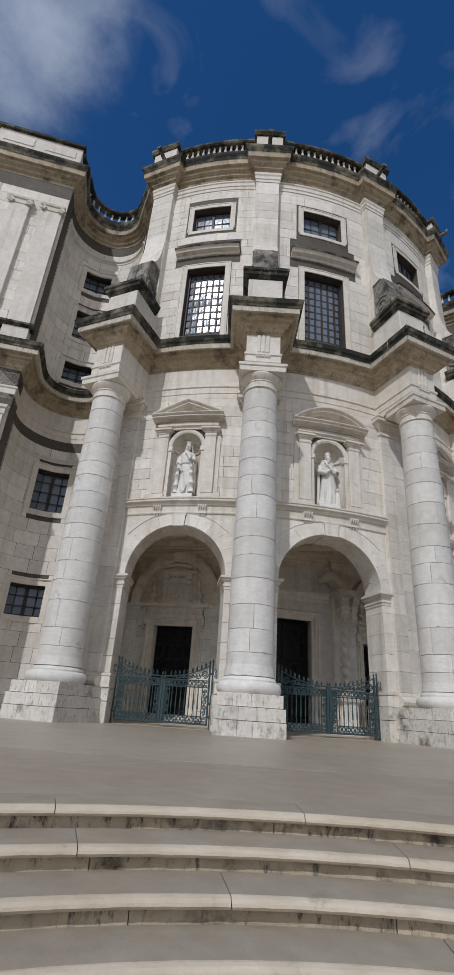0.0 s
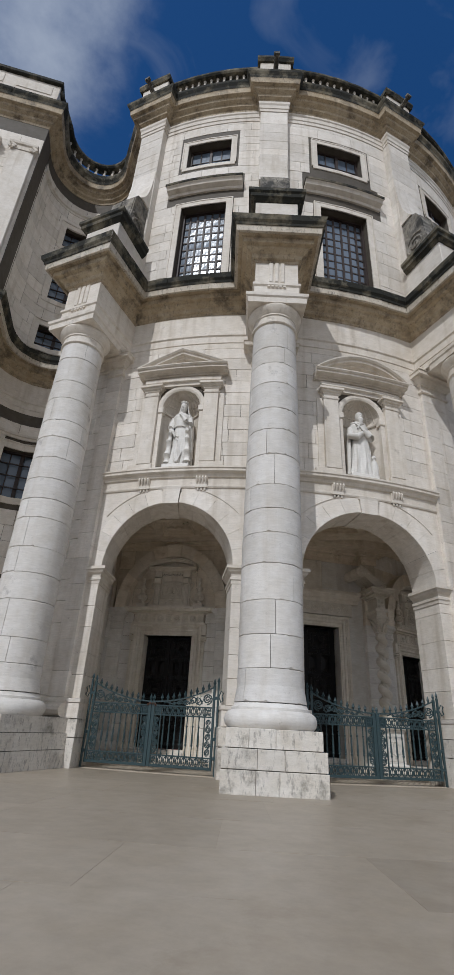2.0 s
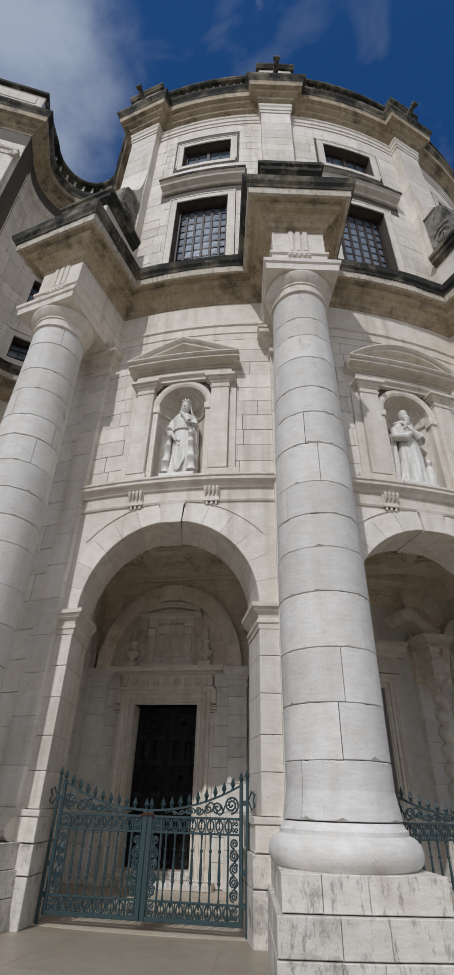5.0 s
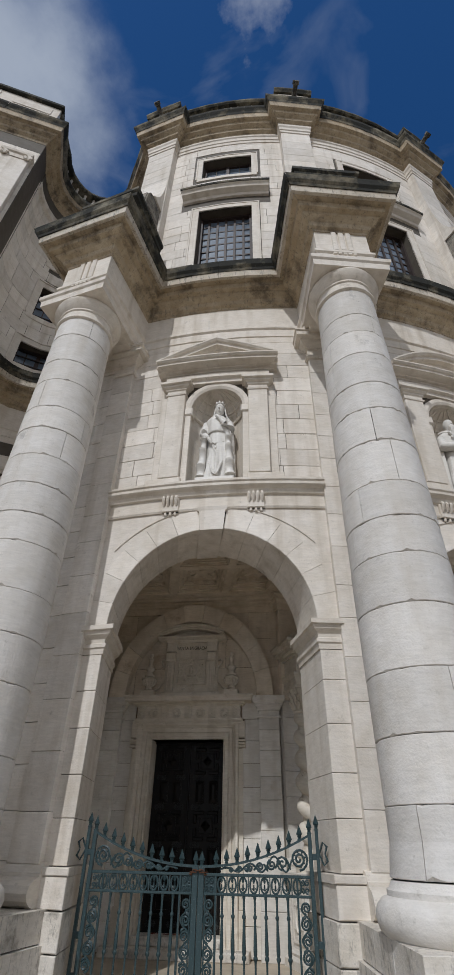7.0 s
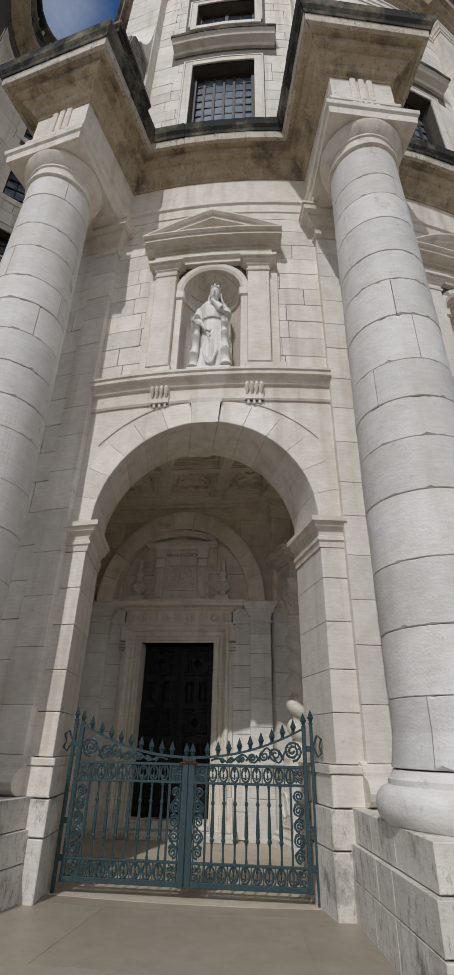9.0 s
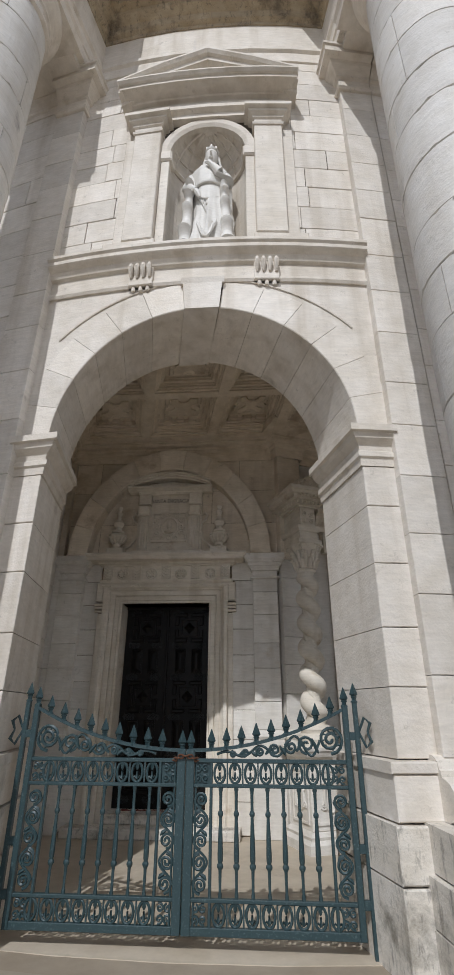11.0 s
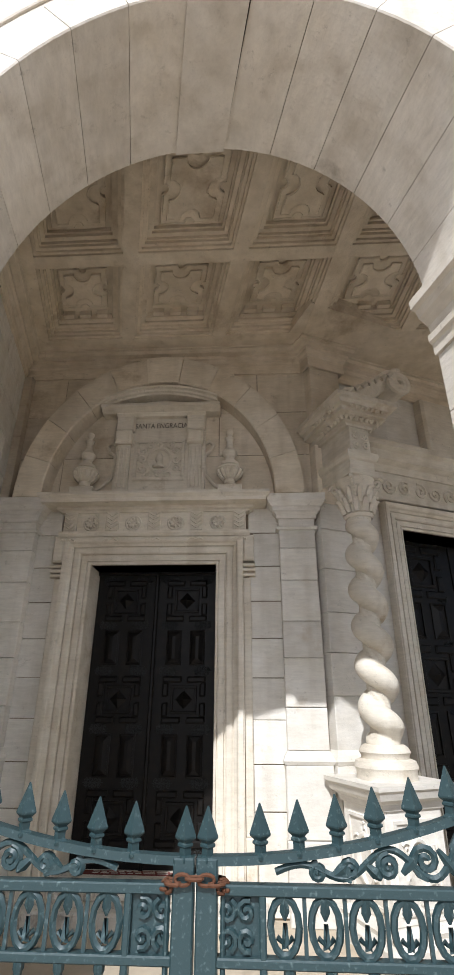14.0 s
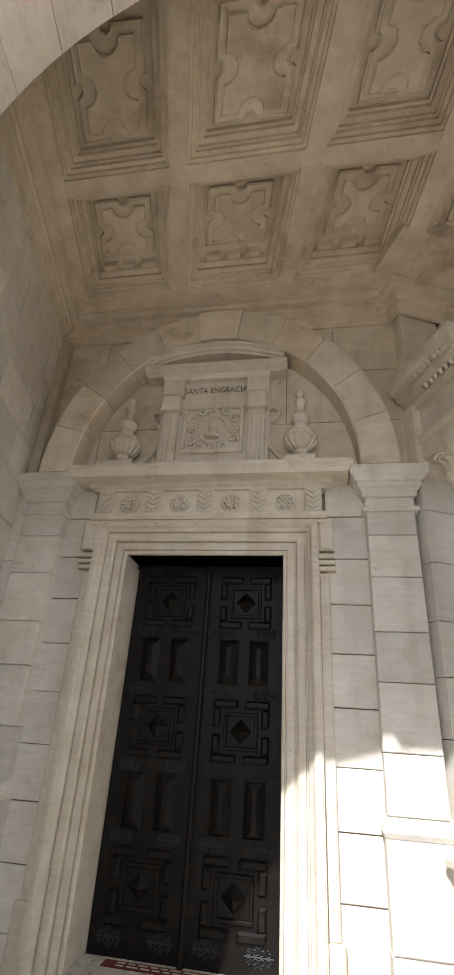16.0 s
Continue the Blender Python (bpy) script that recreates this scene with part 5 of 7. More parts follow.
def statue(i, mp, veiled):
    """A standing robed figure: draped body, head, bent arms; one plain mesh."""
    s = Shape()
    z0 = 8.80
    n = 72
    low = mp
    mp = lambda u, d, z: low(u * 0.94, d, z0 + (z - z0) * 1.07 if z > z0 else z)
    prof = [(0.0, .37, .29), (.10, .36, .29), (.35, .33, .27), (.7, .30, .25), (1.05, .275, .23), (1.25, .255, .215), (1.45, .285, .225), (1.62, .31, .22), (1.74, .24, .18), (1.80, .12, .12), (1.86, .10, .11)]
    rnd = random.Random(3 + i)
    ph = [rnd.uniform(0, 6) for _ in range(6)]
    rings = []
    for q in range(57):
        z = 1.86 * q / 56
        a, b = lerp_rows(prof, z)
        fold = max(0.0, min(1.0, (1.30 - z) / 0.9)) if z < 1.25 else 0.10
        ring = []
        for k in range(n):
            t = 6.2832 * k / n
            f = 1 + fold * (0.15 * ridge(5.0 * t + ph[0] + 0.55 * z) + 0.09 * ridge(8.5 * t + ph[1] - 1.3 * z) - 0.08) + 0.03 * math.sin(3 * t + 4 * z + ph[2]) * min(1, fold + 0.3)
            if z > 1.3 and z < 1.7:
                f += 0.05 * ridge(4 * t + 5 * z)
            ring.append(mp(a * f * math.cos(t) + 0.035 * math.sin(z * 1.8), -0.26 + b * f * math.sin(t) + 0.02 * z, z0 + z))
        rings.append(ring)
    s.loft(rings, smooth=True)
    # head, nose, brow and chin, bent a little forward
    hx, hd = (0.05, -0.15) if veiled else (0.0, -0.13)
    head = [(0.0, 1.79), (0.055, 1.81), (0.085, 1.86), (0.105, 1.93), (0.113, 2.0), (0.105, 2.07), (0.07, 2.125), (0.0, 2.145)]
    s.loft([[mp(hx + r * math.cos(6.2832 * k / 20), hd + 1.12 * r * math.sin(6.2832 * k / 20), z0 + z) for k in range(20)] for r, z in head], smooth=True)
    s.tube([mp(hx, hd + 0.105, z0 + 2.0), mp(hx, hd + 0.14, z0 + 1.945), mp(hx, hd + 0.11, z0 + 1.93)], [0.012, 0.022, 0.014], 6)
    s.tube([mp(hx - 0.07, hd + 0.09, z0 + 2.005), mp(hx, hd + 0.122, z0 + 2.015), mp(hx + 0.07, hd + 0.09, z0 + 2.005)], 0.014, 5)
    s.tube([mp(hx - 0.03, hd + 0.105, z0 + 1.885), mp(hx, hd + 0.118, z0 + 1.88), mp(hx + 0.03, hd + 0.105, z0 + 1.885)], 0.012, 5)
    if veiled:
        # veil and cloak: one shell open in front, deep folds at its edges
        rows = [(0.10, .44, .32, -.31, -.02), (0.6, .42, .31, -.31, 0.0), (1.0, .39, .30, -.30, .02), (1.4, .36, .28, -.29, .05), (1.66, .33, .24, -.28, .03), (1.80, .21, .19, -.25, -.02), (1.92, .165, .165, -.22, -.10), (2.06, .135, .145, -.20, -.14), (2.15, .09, .10, -.18, -.14), (2.19, .03, .04, -.17, -.14)]
        rings = []
        for q in range(45):
            z = 0.10 + 2.09 * q / 44
            a, b, d, op = lerp_rows(rows, z)
            amp = 0.10 if z < 1.6 else 0.02
            ring = []
            m = 46
            for k in range(m):
                w = k / (m - 1)
                t = math.pi * (-0.20 - op + (1.40 + 2 * op) * w) + math.pi
                f = 1 + amp * (ridge(7 * t + 1.2 * z) - 0.5) + (0.05 * math.sin(9 * z + 3 * w) if z < 1.3 and (w < 0.1 or w > 0.9) else 0)
                ring.append(mp(hx * min(1, z / 1.8) + a * f * math.cos(t), d + b * f * math.sin(t), z0 + z))
            for k in range(m - 1, -1, -1):
                w = k / (m - 1)
                t = math.pi * (-0.19 - op + (1.38 + 2 * op) * w) + math.pi
                ring.append(mp(hx * min(1, z / 1.8) + (a - .035) * math.cos(t), d + (b - .035) * math.sin(t), z0 + z))
            rings.append(ring)
        s.loft(rings, smooth=True)
        # crown
        s.tube([mp(hx + 0.10 * math.cos(6.28 * k / 16), hd - 0.02 + 0.11 * math.sin(6.28 * k / 16), z0 + 2.13) for k in range(17)], 0.03, 6)
        for k in range(8):
            c, e = math.cos(0.785 * k), math.sin(0.785 * k)
            s.tube([mp(hx + 0.10 * c, hd - 0.02 + 0.11 * e, z0 + 2.13), mp(hx + 0.115 * c, hd - 0.02 + 0.125 * e, z0 + 2.18)], [0.03, 0.018], 5)
        # folds cascading from the forearms, zigzag hems
        for sg in (-1, 1):
            rings = []
            for q in range(33):
                v = q / 32
                z = 1.22 - 1.12 * v
                zig = ridge(v * 13 + (0.7 if sg > 0 else 0) + math.sin(5 * v))
                w = 0.05 + 0.05 * v + 0.022 * zig
                uc = sg * (0.27 + 0.07 * v + 0.012 * zig)
                dd = -0.04 - 0.05 * v + 0.05 * zig
                rings.append([mp(uc + w * math.cos(6.2832 * k / 16), dd + (0.06 + 0.05 * zig) * math.sin(6.2832 * k / 16), z0 + z) for k in range(16)])
            s.loft(rings, smooth=True)
        # hanging loops of cloth before the feet and across the hips
        for q in range(4):
            zc, hw = 0.34 - 0.055 * q, 0.15 - 0.018 * q
            s.tube([mp(0.02 + hw * math.cos(math.pi * (1 + k / 10)), 0.02 + 0.02 * q, z0 + zc + 0.22 * (1 + math.sin(math.pi * (1 + k / 10))) - 0.12) for k in range(11)], [0.006] + [0.022] * 9 + [0.006], 6)
        for q in range(5):
            s.tube([mp(-0.24 + 0.05 * q, -0.08 + 0.03 * q, z0 + 1.06 - 0.06 * q), mp(-0.02 + 0.02 * q, 0.0, z0 + 0.90 - 0.12 * q), mp(0.20, -0.05, z0 + 0.98 - 0.14 * q)], [0.008, 0.022, 0.008], 6)
        s.tube([mp(0.02 + 0.27 * math.cos(6.2832 * k / 20), -0.235 + 0.235 * math.sin(6.2832 * k / 20), z0 + 1.27) for k in range(21)], 0.026, 6)
    else:
        # hood lying round the neck, beard, cross laid over the chest, long cloak
        s.tube([mp(hx + 0.19 * math.cos(6.2832 * k / 16), -0.22 + 0.15 * math.sin(6.2832 * k / 16), z0 + 1.77 - 0.05 * math.sin(6.2832 * k / 16)) for k in range(17)], 0.06, 8)
        s.tube([mp(hx, hd + 0.07, z0 + 1.90), mp(hx, hd + 0.12, z0 + 1.82), mp(hx - 0.01, hd + 0.11, z0 + 1.70), mp(hx - 0.01, hd + 0.10, z0 + 1.60)], [0.08, 0.085, 0.06, 0.015], 9)
        s.tube([mp(-0.19, 0.0, z0 + 1.66), mp(0.14, 0.03, z0 + 1.42)], 0.032, 4, smooth=False)
        s.tube([mp(-0.14, 0.01, z0 + 1.50), mp(-0.05, 0.02, z0 + 1.70)], 0.030, 4, smooth=False)
        rings = []
        for q in range(37):
            z = 0.02 + 1.72 * q / 36
            a, b = 0.41 - 0.05 * z, 0.31 - 0.02 * z
            if z > 1.5:
                a, b = a - (z - 1.5) * 0.55, b - (z - 1.5) * 0.4
            ring = []
            for k in range(40):
                t = math.pi * (-0.13 + 1.26 * k / 39) + math.pi
                f = 1 + 0.10 * (ridge(6 * t + 0.8 * z) - 0.5)
                ring.append(mp(a * f * math.cos(t), -0.30 + b * f * math.sin(t), z0 + z))
            for k in range(39, -1, -1):
                t = math.pi * (-0.12 + 1.24 * k / 39) + math.pi
                ring.append(mp((a - .035) * math.cos(t), -0.30 + (b - .035) * math.sin(t), z0 + z))
            rings.append(ring)
        s.loft(rings, smooth=True)
        # small figure crouched at the foot
        s.tube([mp(0.34, -0.06, z0), mp(0.36, -0.04, z0 + 0.25), mp(0.33, -0.02, z0 + 0.46), mp(0.33, -0.02, z0 + 0.52)], [0.13, 0.12, 0.08, 0.04], 10)
        s.tube([mp(0.33, -0.01, z0 + 0.50), mp(0.33, 0.0, z0 + 0.58), mp(0.33, 0.0, z0 + 0.66)], [0.04, 0.075, 0.03], 10)
    # arms in wide sleeves
    if veiled:
        s.tube([mp(-0.28, -0.22, z0 + 1.62), mp(-0.34, -0.14, z0 + 1.30), mp(-0.26, 0.0, z0 + 1.12), mp(-0.17, 0.03, z0 + 1.04)], [0.09, 0.095, 0.075, 0.05], 12)
        s.tube([mp(-0.18, 0.03, z0 + 1.05), mp(-0.13, 0.045, z0 + 0.96), mp(-0.10, 0.04, z0 + 0.88)], [0.04, 0.045, 0.02], 8)
        s.tube([mp(0.30, -0.22, z0 + 1.60), mp(0.34, -0.10, z0 + 1.34), mp(0.20, 0.02, z0 + 1.44), mp(0.09, 0.03, z0 + 1.58)], [0.09, 0.10, 0.075, 0.05], 12)
        s.tube([mp(0.10, 0.03, z0 + 1.57), mp(0.03, 0.04, z0 + 1.64), mp(-0.03, 0.035, z0 + 1.66)], [0.042, 0.042, 0.02], 8)
    else:
        s.tube([mp(-0.28, -0.22, z0 + 1.58), mp(-0.33, -0.12, z0 + 1.28), mp(-0.16, 0.04, z0 + 1.20), mp(0.0, 0.06, z0 + 1.34)], [0.09, 0.12, 0.11, 0.06], 12)
        s.tube([mp(0.29, -0.22, z0 + 1.58), mp(0.34, -0.12, z0 + 1.30), mp(0.20, 0.03, z0 + 1.30), mp(0.02, 0.06, z0 + 1.42)], [0.09, 0.13, 0.11, 0.05], 12)
        s.tube([mp(0.02, 0.06, z0 + 1.42), mp(-0.06, 0.065, z0 + 1.46)], [0.05, 0.03], 8)
    # low block underfoot
    s.box(mp, -0.44, 0.44, -0.56, 0.06, 8.66, z0 + 0.02, 2, 0.02)
    body("statue", s, M_STATUE, "white marble statue of a veiled robed figure in a niche" if veiled else "white marble statue of a bearded robed figure holding a cross", "statue")


for i in range(3):
    statue(i, aedicule(i, i == 1), i != 1)


# ---- windows of the front ----
def big_window(i):
    mp = bay_map(i)
    h, z0, z1 = WIN
    w = tagged(thing("window_%d" % (i + 1), mp(0, -0.45, z0), "tall window with a heavy dark grid of small panes", "window", "", "structure"), group="tall windows")
    fr = Shape()
    for a, b, c, d in ((-h, -h + 0.09, z0, z1), (h - 0.09, h, z0, z1), (-h + 0.09, h - 0.09, z0, z0 + 0.09), (-h + 0.09, h - 0.09, z1 - 0.09, z1)):
        fr.box(mp, a, b, -0.48, -0.26, c, d)
    part("window_frame", fr, M_FRAME, w, "reddish brown timber frame")
    nx, nz = 6, 10
    for k in range(1, nx):
        u = -h + 2 * h * k / nx
        part("glazing_bar", Shape().box(mp, u - 0.038, u + 0.038, -0.44, -0.35, z0 + 0.09, z1 - 0.09), M_FRAME, w)
    for k in range(1, nz):
        z = z0 + (z1 - z0) * k / nz
        part("glazing_bar", Shape().box(mp, -h + 0.09, h - 0.09, -0.43, -0.365, z - 0.034, z + 0.034), M_FRAME, w)
    rnd = random.Random(i)
    for a in range(nx):
        for c in range(nz):
            u0, u1 = -h + 2 * h * a / nx, -h + 2 * h * (a + 1) / nx
            za, zb = z0 + (z1 - z0) * c / nz, z0 + (z1 - z0) * (c + 1) / nz
            t = rnd.uniform(-0.012, 0.012)
            s = Shape().add([mp(u0, -0.40 + t, za), mp(u1, -0.40 - t, za), mp(u1, -0.40 - t * 0.3, zb), mp(u0, -0.40 + t * 0.6, zb), mp(u0, -0.42, za), mp(u1, -0.42, za), mp(u1, -0.42, zb), mp(u0, -0.42, zb)],
                            [(0, 1, 2, 3), (7, 6, 5, 4), (0, 4, 5, 1), (1, 5, 6, 2), (2, 6, 7, 3), (3, 7, 4, 0)])
            part("pane", s, M_GLASS, w)
    surround(mp, h, z0 - 0.2, z1, 0.22, w)
    hood = Shape().run(mp, -1.55, 1.55, [(0.0, 21.45), (0.08, 21.45), (0.12, 21.55), (0.30, 21.62), (0.34, 21.72), (0.40, 21.77), (0.0, 21.77)], 6)
    hd = part("hood", hood, M_TRIM, w, "projecting stained hood mould")
    part("hood_top", Shape().run(mp, -1.57, 1.57, [(0.0, 21.772), (0.42, 21.772), (0.44, 21.86), (0.0, 21.96)], 6), M_LICHEN, hd, "blackened top edge")


def surround(mp, h, z0, z1, wd, parent, d=0.045, sill=False):
    s = Shape()
    s.box(mp, -h - wd, -h, -0.02, d, z0, z1 + wd, 1, 0.008)
    s.box(mp, h, h + wd, -0.02, d, z0, z1 + wd, 1, 0.008)
    s.box(mp, -h, h, -0.02, d, z1, z1 + wd, 2, 0.008)
    if sill:
        s.box(mp, -h, h, -0.02, d, z0, z0 + wd, 2, 0.008)
        z0 += wd
    part("stone_surround", s, M_TRIM, parent)
    o = Shape()
    wd2 = wd + 0.05
    for a, b, c, e in ((-h - wd2, -h - wd, z0 - 0.05, z1 + wd2), (h + wd, h + wd2, z0 - 0.05, z1 + wd2), (-h - wd, h + wd, z1 + wd, z1 + wd2)):
        o.box(mp, a, b, -0.02, d + 0.02, c, e, 2)
    part("surround_bead", o, M_TRIM, parent)


def small_window(name, mp, h, z0, z1, label, rows=2, deep=-0.42, wd=0.2, cols=2):
    w = tagged(thing(name, mp(0, deep, z0), label, "window", "", "structure"), group="small windows")
    fr = Shape()
    for a, b, c, d in ((-h, -h + 0.08, z0, z1), (h - 0.08, h, z0, z1), (-h + 0.08, h - 0.08, z0, z0 + 0.08), (-h + 0.08, h - 0.08, z1 - 0.08, z1), (-0.06, 0.06, z0 + 0.08, z1 - 0.08)):
        fr.box(mp, a, b, deep, deep + 0.14, c, d)
    part("window_frame", fr, M_FRAME, w)
    n = 2 * cols
    for k in range(1, n):
        if k == cols:
            continue
        u = -h + 2 * h * k / n
        part("glazing_bar", Shape().box(mp, u - 0.018, u + 0.018, deep + 0.03, deep + 0.10, z0 + 0.08, z1 - 0.08), M_FRAME, w)
    for k in range(1, rows):
        z = z0 + (z1 - z0) * k / rows
        part("glazing_bar", Shape().box(mp, -h + 0.08, h - 0.08, deep + 0.03, deep + 0.095, z - 0.018, z + 0.018), M_FRAME, w)
    rnd = random.Random(len(name))
    for a in range(n):
        for c in range(rows):
            u0, u1 = -h + 2 * h * a / n, -h + 2 * h * (a + 1) / n
            za, zb = z0 + (z1 - z0) * c / rows, z0 + (z1 - z0) * (c + 1) / rows
            part("pane", Shape().box(mp, u0, u1, deep + 0.02 + rnd.uniform(0, 0.01), deep + 0.045, za, zb), M_GLASS, w)
    surround(mp, h, z0 - wd, z1, wd, w, sill=True)


for i in range(3):
    big_window(i)
    small_window("window_%d" % (i + 4), bay_map(i), WIN_U[0], WIN_U[1], WIN_U[2], "low attic window of small panes in brown frames", 2)


# ---- windows of the hollow wall ----
def hollow_map(u, d, z):
    a = math.pi + HW_C + u / HR
    return AB(-HA + (HR - d) * math.cos(a), HB + (HR - d) * math.sin(a), z)


for k, (z0, z1) in enumerate(HOLLOW_WIN):
    small_window("window_%d" % (k + 7), lambda u, d, z: hollow_map(-u, d, z), HW_H * 2.1, z0, z1, "dark casement window in the hollow wall", 4 if z1 - z0 > 1.7 else 3, -0.45, 0.26, 2)


# ---- portal of the porch ----
def letters(word, mp, u0, u1, z0, h, d, parent):
    """Cut letters from the built-in font."""
    cu = bpy.data.curves.new("lettering", "FONT")
    cu.body, cu.size, cu.extrude = word, 1.0, 0.0
    ob = bpy.data.objects.new("lettering_source", cu)
    scene.collection.objects.link(ob)
    bpy.context.view_layer.update()
    me = bpy.data.meshes.new_from_object(ob.evaluated_get(bpy.context.evaluated_depsgraph_get()))
    bpy.data.objects.remove(ob)
    xs, ys = [v.co.x for v in me.vertices], [v.co.y for v in me.vertices]
    a, b, c, e = min(xs), max(xs), min(ys), max(ys)
    for v in me.vertices:
        v.co = mp(u0 + (u1 - u0) * (v.co.x - a) / (b - a), d, z0 + h * (v.co.y - c) / (e - c))
    me.name = "inscription"
    me.materials.append(M_LETTER)
    o = new("inscription", me)
    o.parent = parent
    o.matrix_parent_inverse = base_matrix(parent).inverted()
    tagged(o, "dark cut letters")


def spiral(mp, uc, zc, r, turns, d, rad, start=0.0, sense=1, n=22):
    pts = []
    for k in range(n + 1):
        t = k / n
        a = start + sense * t * turns * 6.2832
        rr = r * (1 - 0.88 * t)
        pts.append(mp(uc + rr * math.cos(a), d, zc + rr * math.sin(a)))
    return pts


def urn(mp, uc, parent_z, name="urn"):
    x, y, _ = mp(uc, 0.16, 0)
    u = thing("stone_urn", (x, y, parent_z), "carved limestone urn finial on a small block", "urn", "portal urns")
    z = parent_z
    part("block", Shape().box(mp, uc - 0.17, uc + 0.17, 0.0, 0.30, z, z + 0.13, 1, 0.01), M_CARVE, u)
    prof = [(0, .13), (.10, .13), (.11, .16), (.085, .18), (.075, .24), (.11, .27), (.16, .33), (.18, .39), (.19, .395), (.19, .42), (.10, .425), (.09, .46), (.125, .475), (.13, .51), (.075, .52),
            (.07, .60), (.08, .61), (.11, .66), (.11, .69), (.085, .72), (.05, .78), (.045, .86), (.065, .90), (.07, .92), (.04, .935), (.035, .97), (.055, 1.01), (.05, 1.05), (0, 1.07)]
    part("vase", Shape().lathe(x, y, [(r, z + h) for r, h in prof], 20), M_CARVE, u)
    for k in range(14):
        a = 6.2832 * k / 14
        part("gadroon", Shape().tube([(x + r * math.cos(a), y + r * math.sin(a), z + h) for r, h in ((.09, .25), (.145, .31), (.18, .38))], [.014, .026, .022], 5), M_CARVE, u)


def door_leaf(mp, u0, u1, z0, z1, parent, sg):
    leaf = part("door_leaf", Shape().box(mp, u0 + 0.01, u1 - 0.01, -0.47, -0.40, z0, z1, 1, 0.004), M_DOOR, parent, "black-brown panelled timber leaf")
    uc, w = (u0 + u1) / 2, (u1 - u0)
    hh = (z1 - z0) / 6.0

    def diamond(zc, s):
        f = -0.40
        for q1 in (-1, 1):
            for q2 in (-1, 1):
                # an L-shaped raised corner
                a0, a1 = sorted((uc + q1 * s * 0.12, uc + q1 * s))
                b0, b1 = sorted((zc + q2 * s * 0.72, zc + q2 * s))
                part("corner_panel", Shape().box(mp, a0, a1, f, f + 0.035, b0, b1, 1, 0.02), M_DOOR, leaf)
                a0, a1 = sorted((uc + q1 * s * 0.72, uc + q1 * s))
                b0, b1 = sorted((zc + q2 * s * 0.12, zc + q2 * s * 0.72))
                part("corner_panel", Shape().box(mp, a0, a1, f, f + 0.035, b0, b1, 1, 0.02), M_DOOR, leaf)
        for a, b, c, d in ((-.6, .6, -.6, -.48), (-.6, .6, .48, .6), (-.6, -.48, -.48, .48), (.48, .6, -.48, .48)):
            part("inner_frame", Shape().box(mp, uc + a * s, uc + b * s, f, f + 0.03, zc + c * s, zc + d * s, 1, 0.008), M_DOOR, leaf)
        e = 0.40 * s
        st = Shape().add([mp(uc - e, f, zc), mp(uc, f, zc - e), mp(uc + e, f, zc), mp(uc, f, zc + e), mp(uc, f + 0.075, zc)], [(0, 1, 4), (1, 2, 4), (2, 3, 4), (3, 0, 4), (3, 2, 1, 0)])
        part("diamond_boss", st, M_DOOR, leaf)

    def pair(zc, hz):
        for q in (-1, 1):
            a = uc + q * w * 0.185
            s = Shape()
            hw = w * 0.12
            s.loft([[mp(a - k, d, zc - k2), mp(a + k, d, zc - k2), mp(a + k, d, zc + k2), mp(a - k, d, zc + k2)] for k, k2, d in ((hw, hz, -0.40), (hw, hz, -0.385), (hw * .8, hz - hw * .2, -0.375), (hw * .75, hz - hw * .25, -0.392), (hw * .2, hz - hw * .8, -0.362))])
            part("raised_panel", s, M_DOOR, leaf)
    H = z1 - z0
    diamond(z0 + H * 0.885, w * 0.33)
    pair(z0 + H * 0.705, H * 0.065)
    diamond(z0 + H * 0.52, w * 0.33)
    pair(z0 + H * 0.335, H * 0.07)
    diamond(z0 + H * 0.145, w * 0.34)
    # pierced iron plates between the panels
    for fz in (0.965, 0.79, 0.62, 0.42, 0.25, 0.04):
        for q in (-1, 1):
            c = uc + q * w * 0.27
            z = z0 + H * fz
            s = Shape()
            for k in (-1.5, -0.5, 0.5, 1.5):
                r = 0.036 if abs(k) < 1 else 0.028
                for q2 in (-1, 1):
                    s.tube(spiral(mp, c + k * 0.058, z + q2 * r * 0.95, r, 1.4, -0.393, 0.006, q2 * 1.57, q2 if k > 0 else -q2, 12), 0.0065, 4)
            s.tube([mp(c - 0.125, -0.394, z), mp(c + 0.125, -0.394, z)], 0.006, 4)
            part("iron_plate", s, M_IRON, leaf, "pierced black iron strap")


FRAME = ((0.0, -0.42), (0.0, 0.03), (0.012, 0.042), (0.03, 0.045), (0.036, 0.022), (0.048, 0.022), (0.052, 0.05), (0.118, 0.056), (0.122, 0.032), (0.136, 0.032), (0.142, 0.07),
         (0.16, 0.082), (0.218, 0.084), (0.223, 0.058), (0.24, 0.058), (0.245, 0.09), (0.275, 0.11), (0.292, 0.142), (0.31, 0.15), (0.355, 0.152), (0.36, 0.13), (0.37, 0.13), (0.37, -0.02))


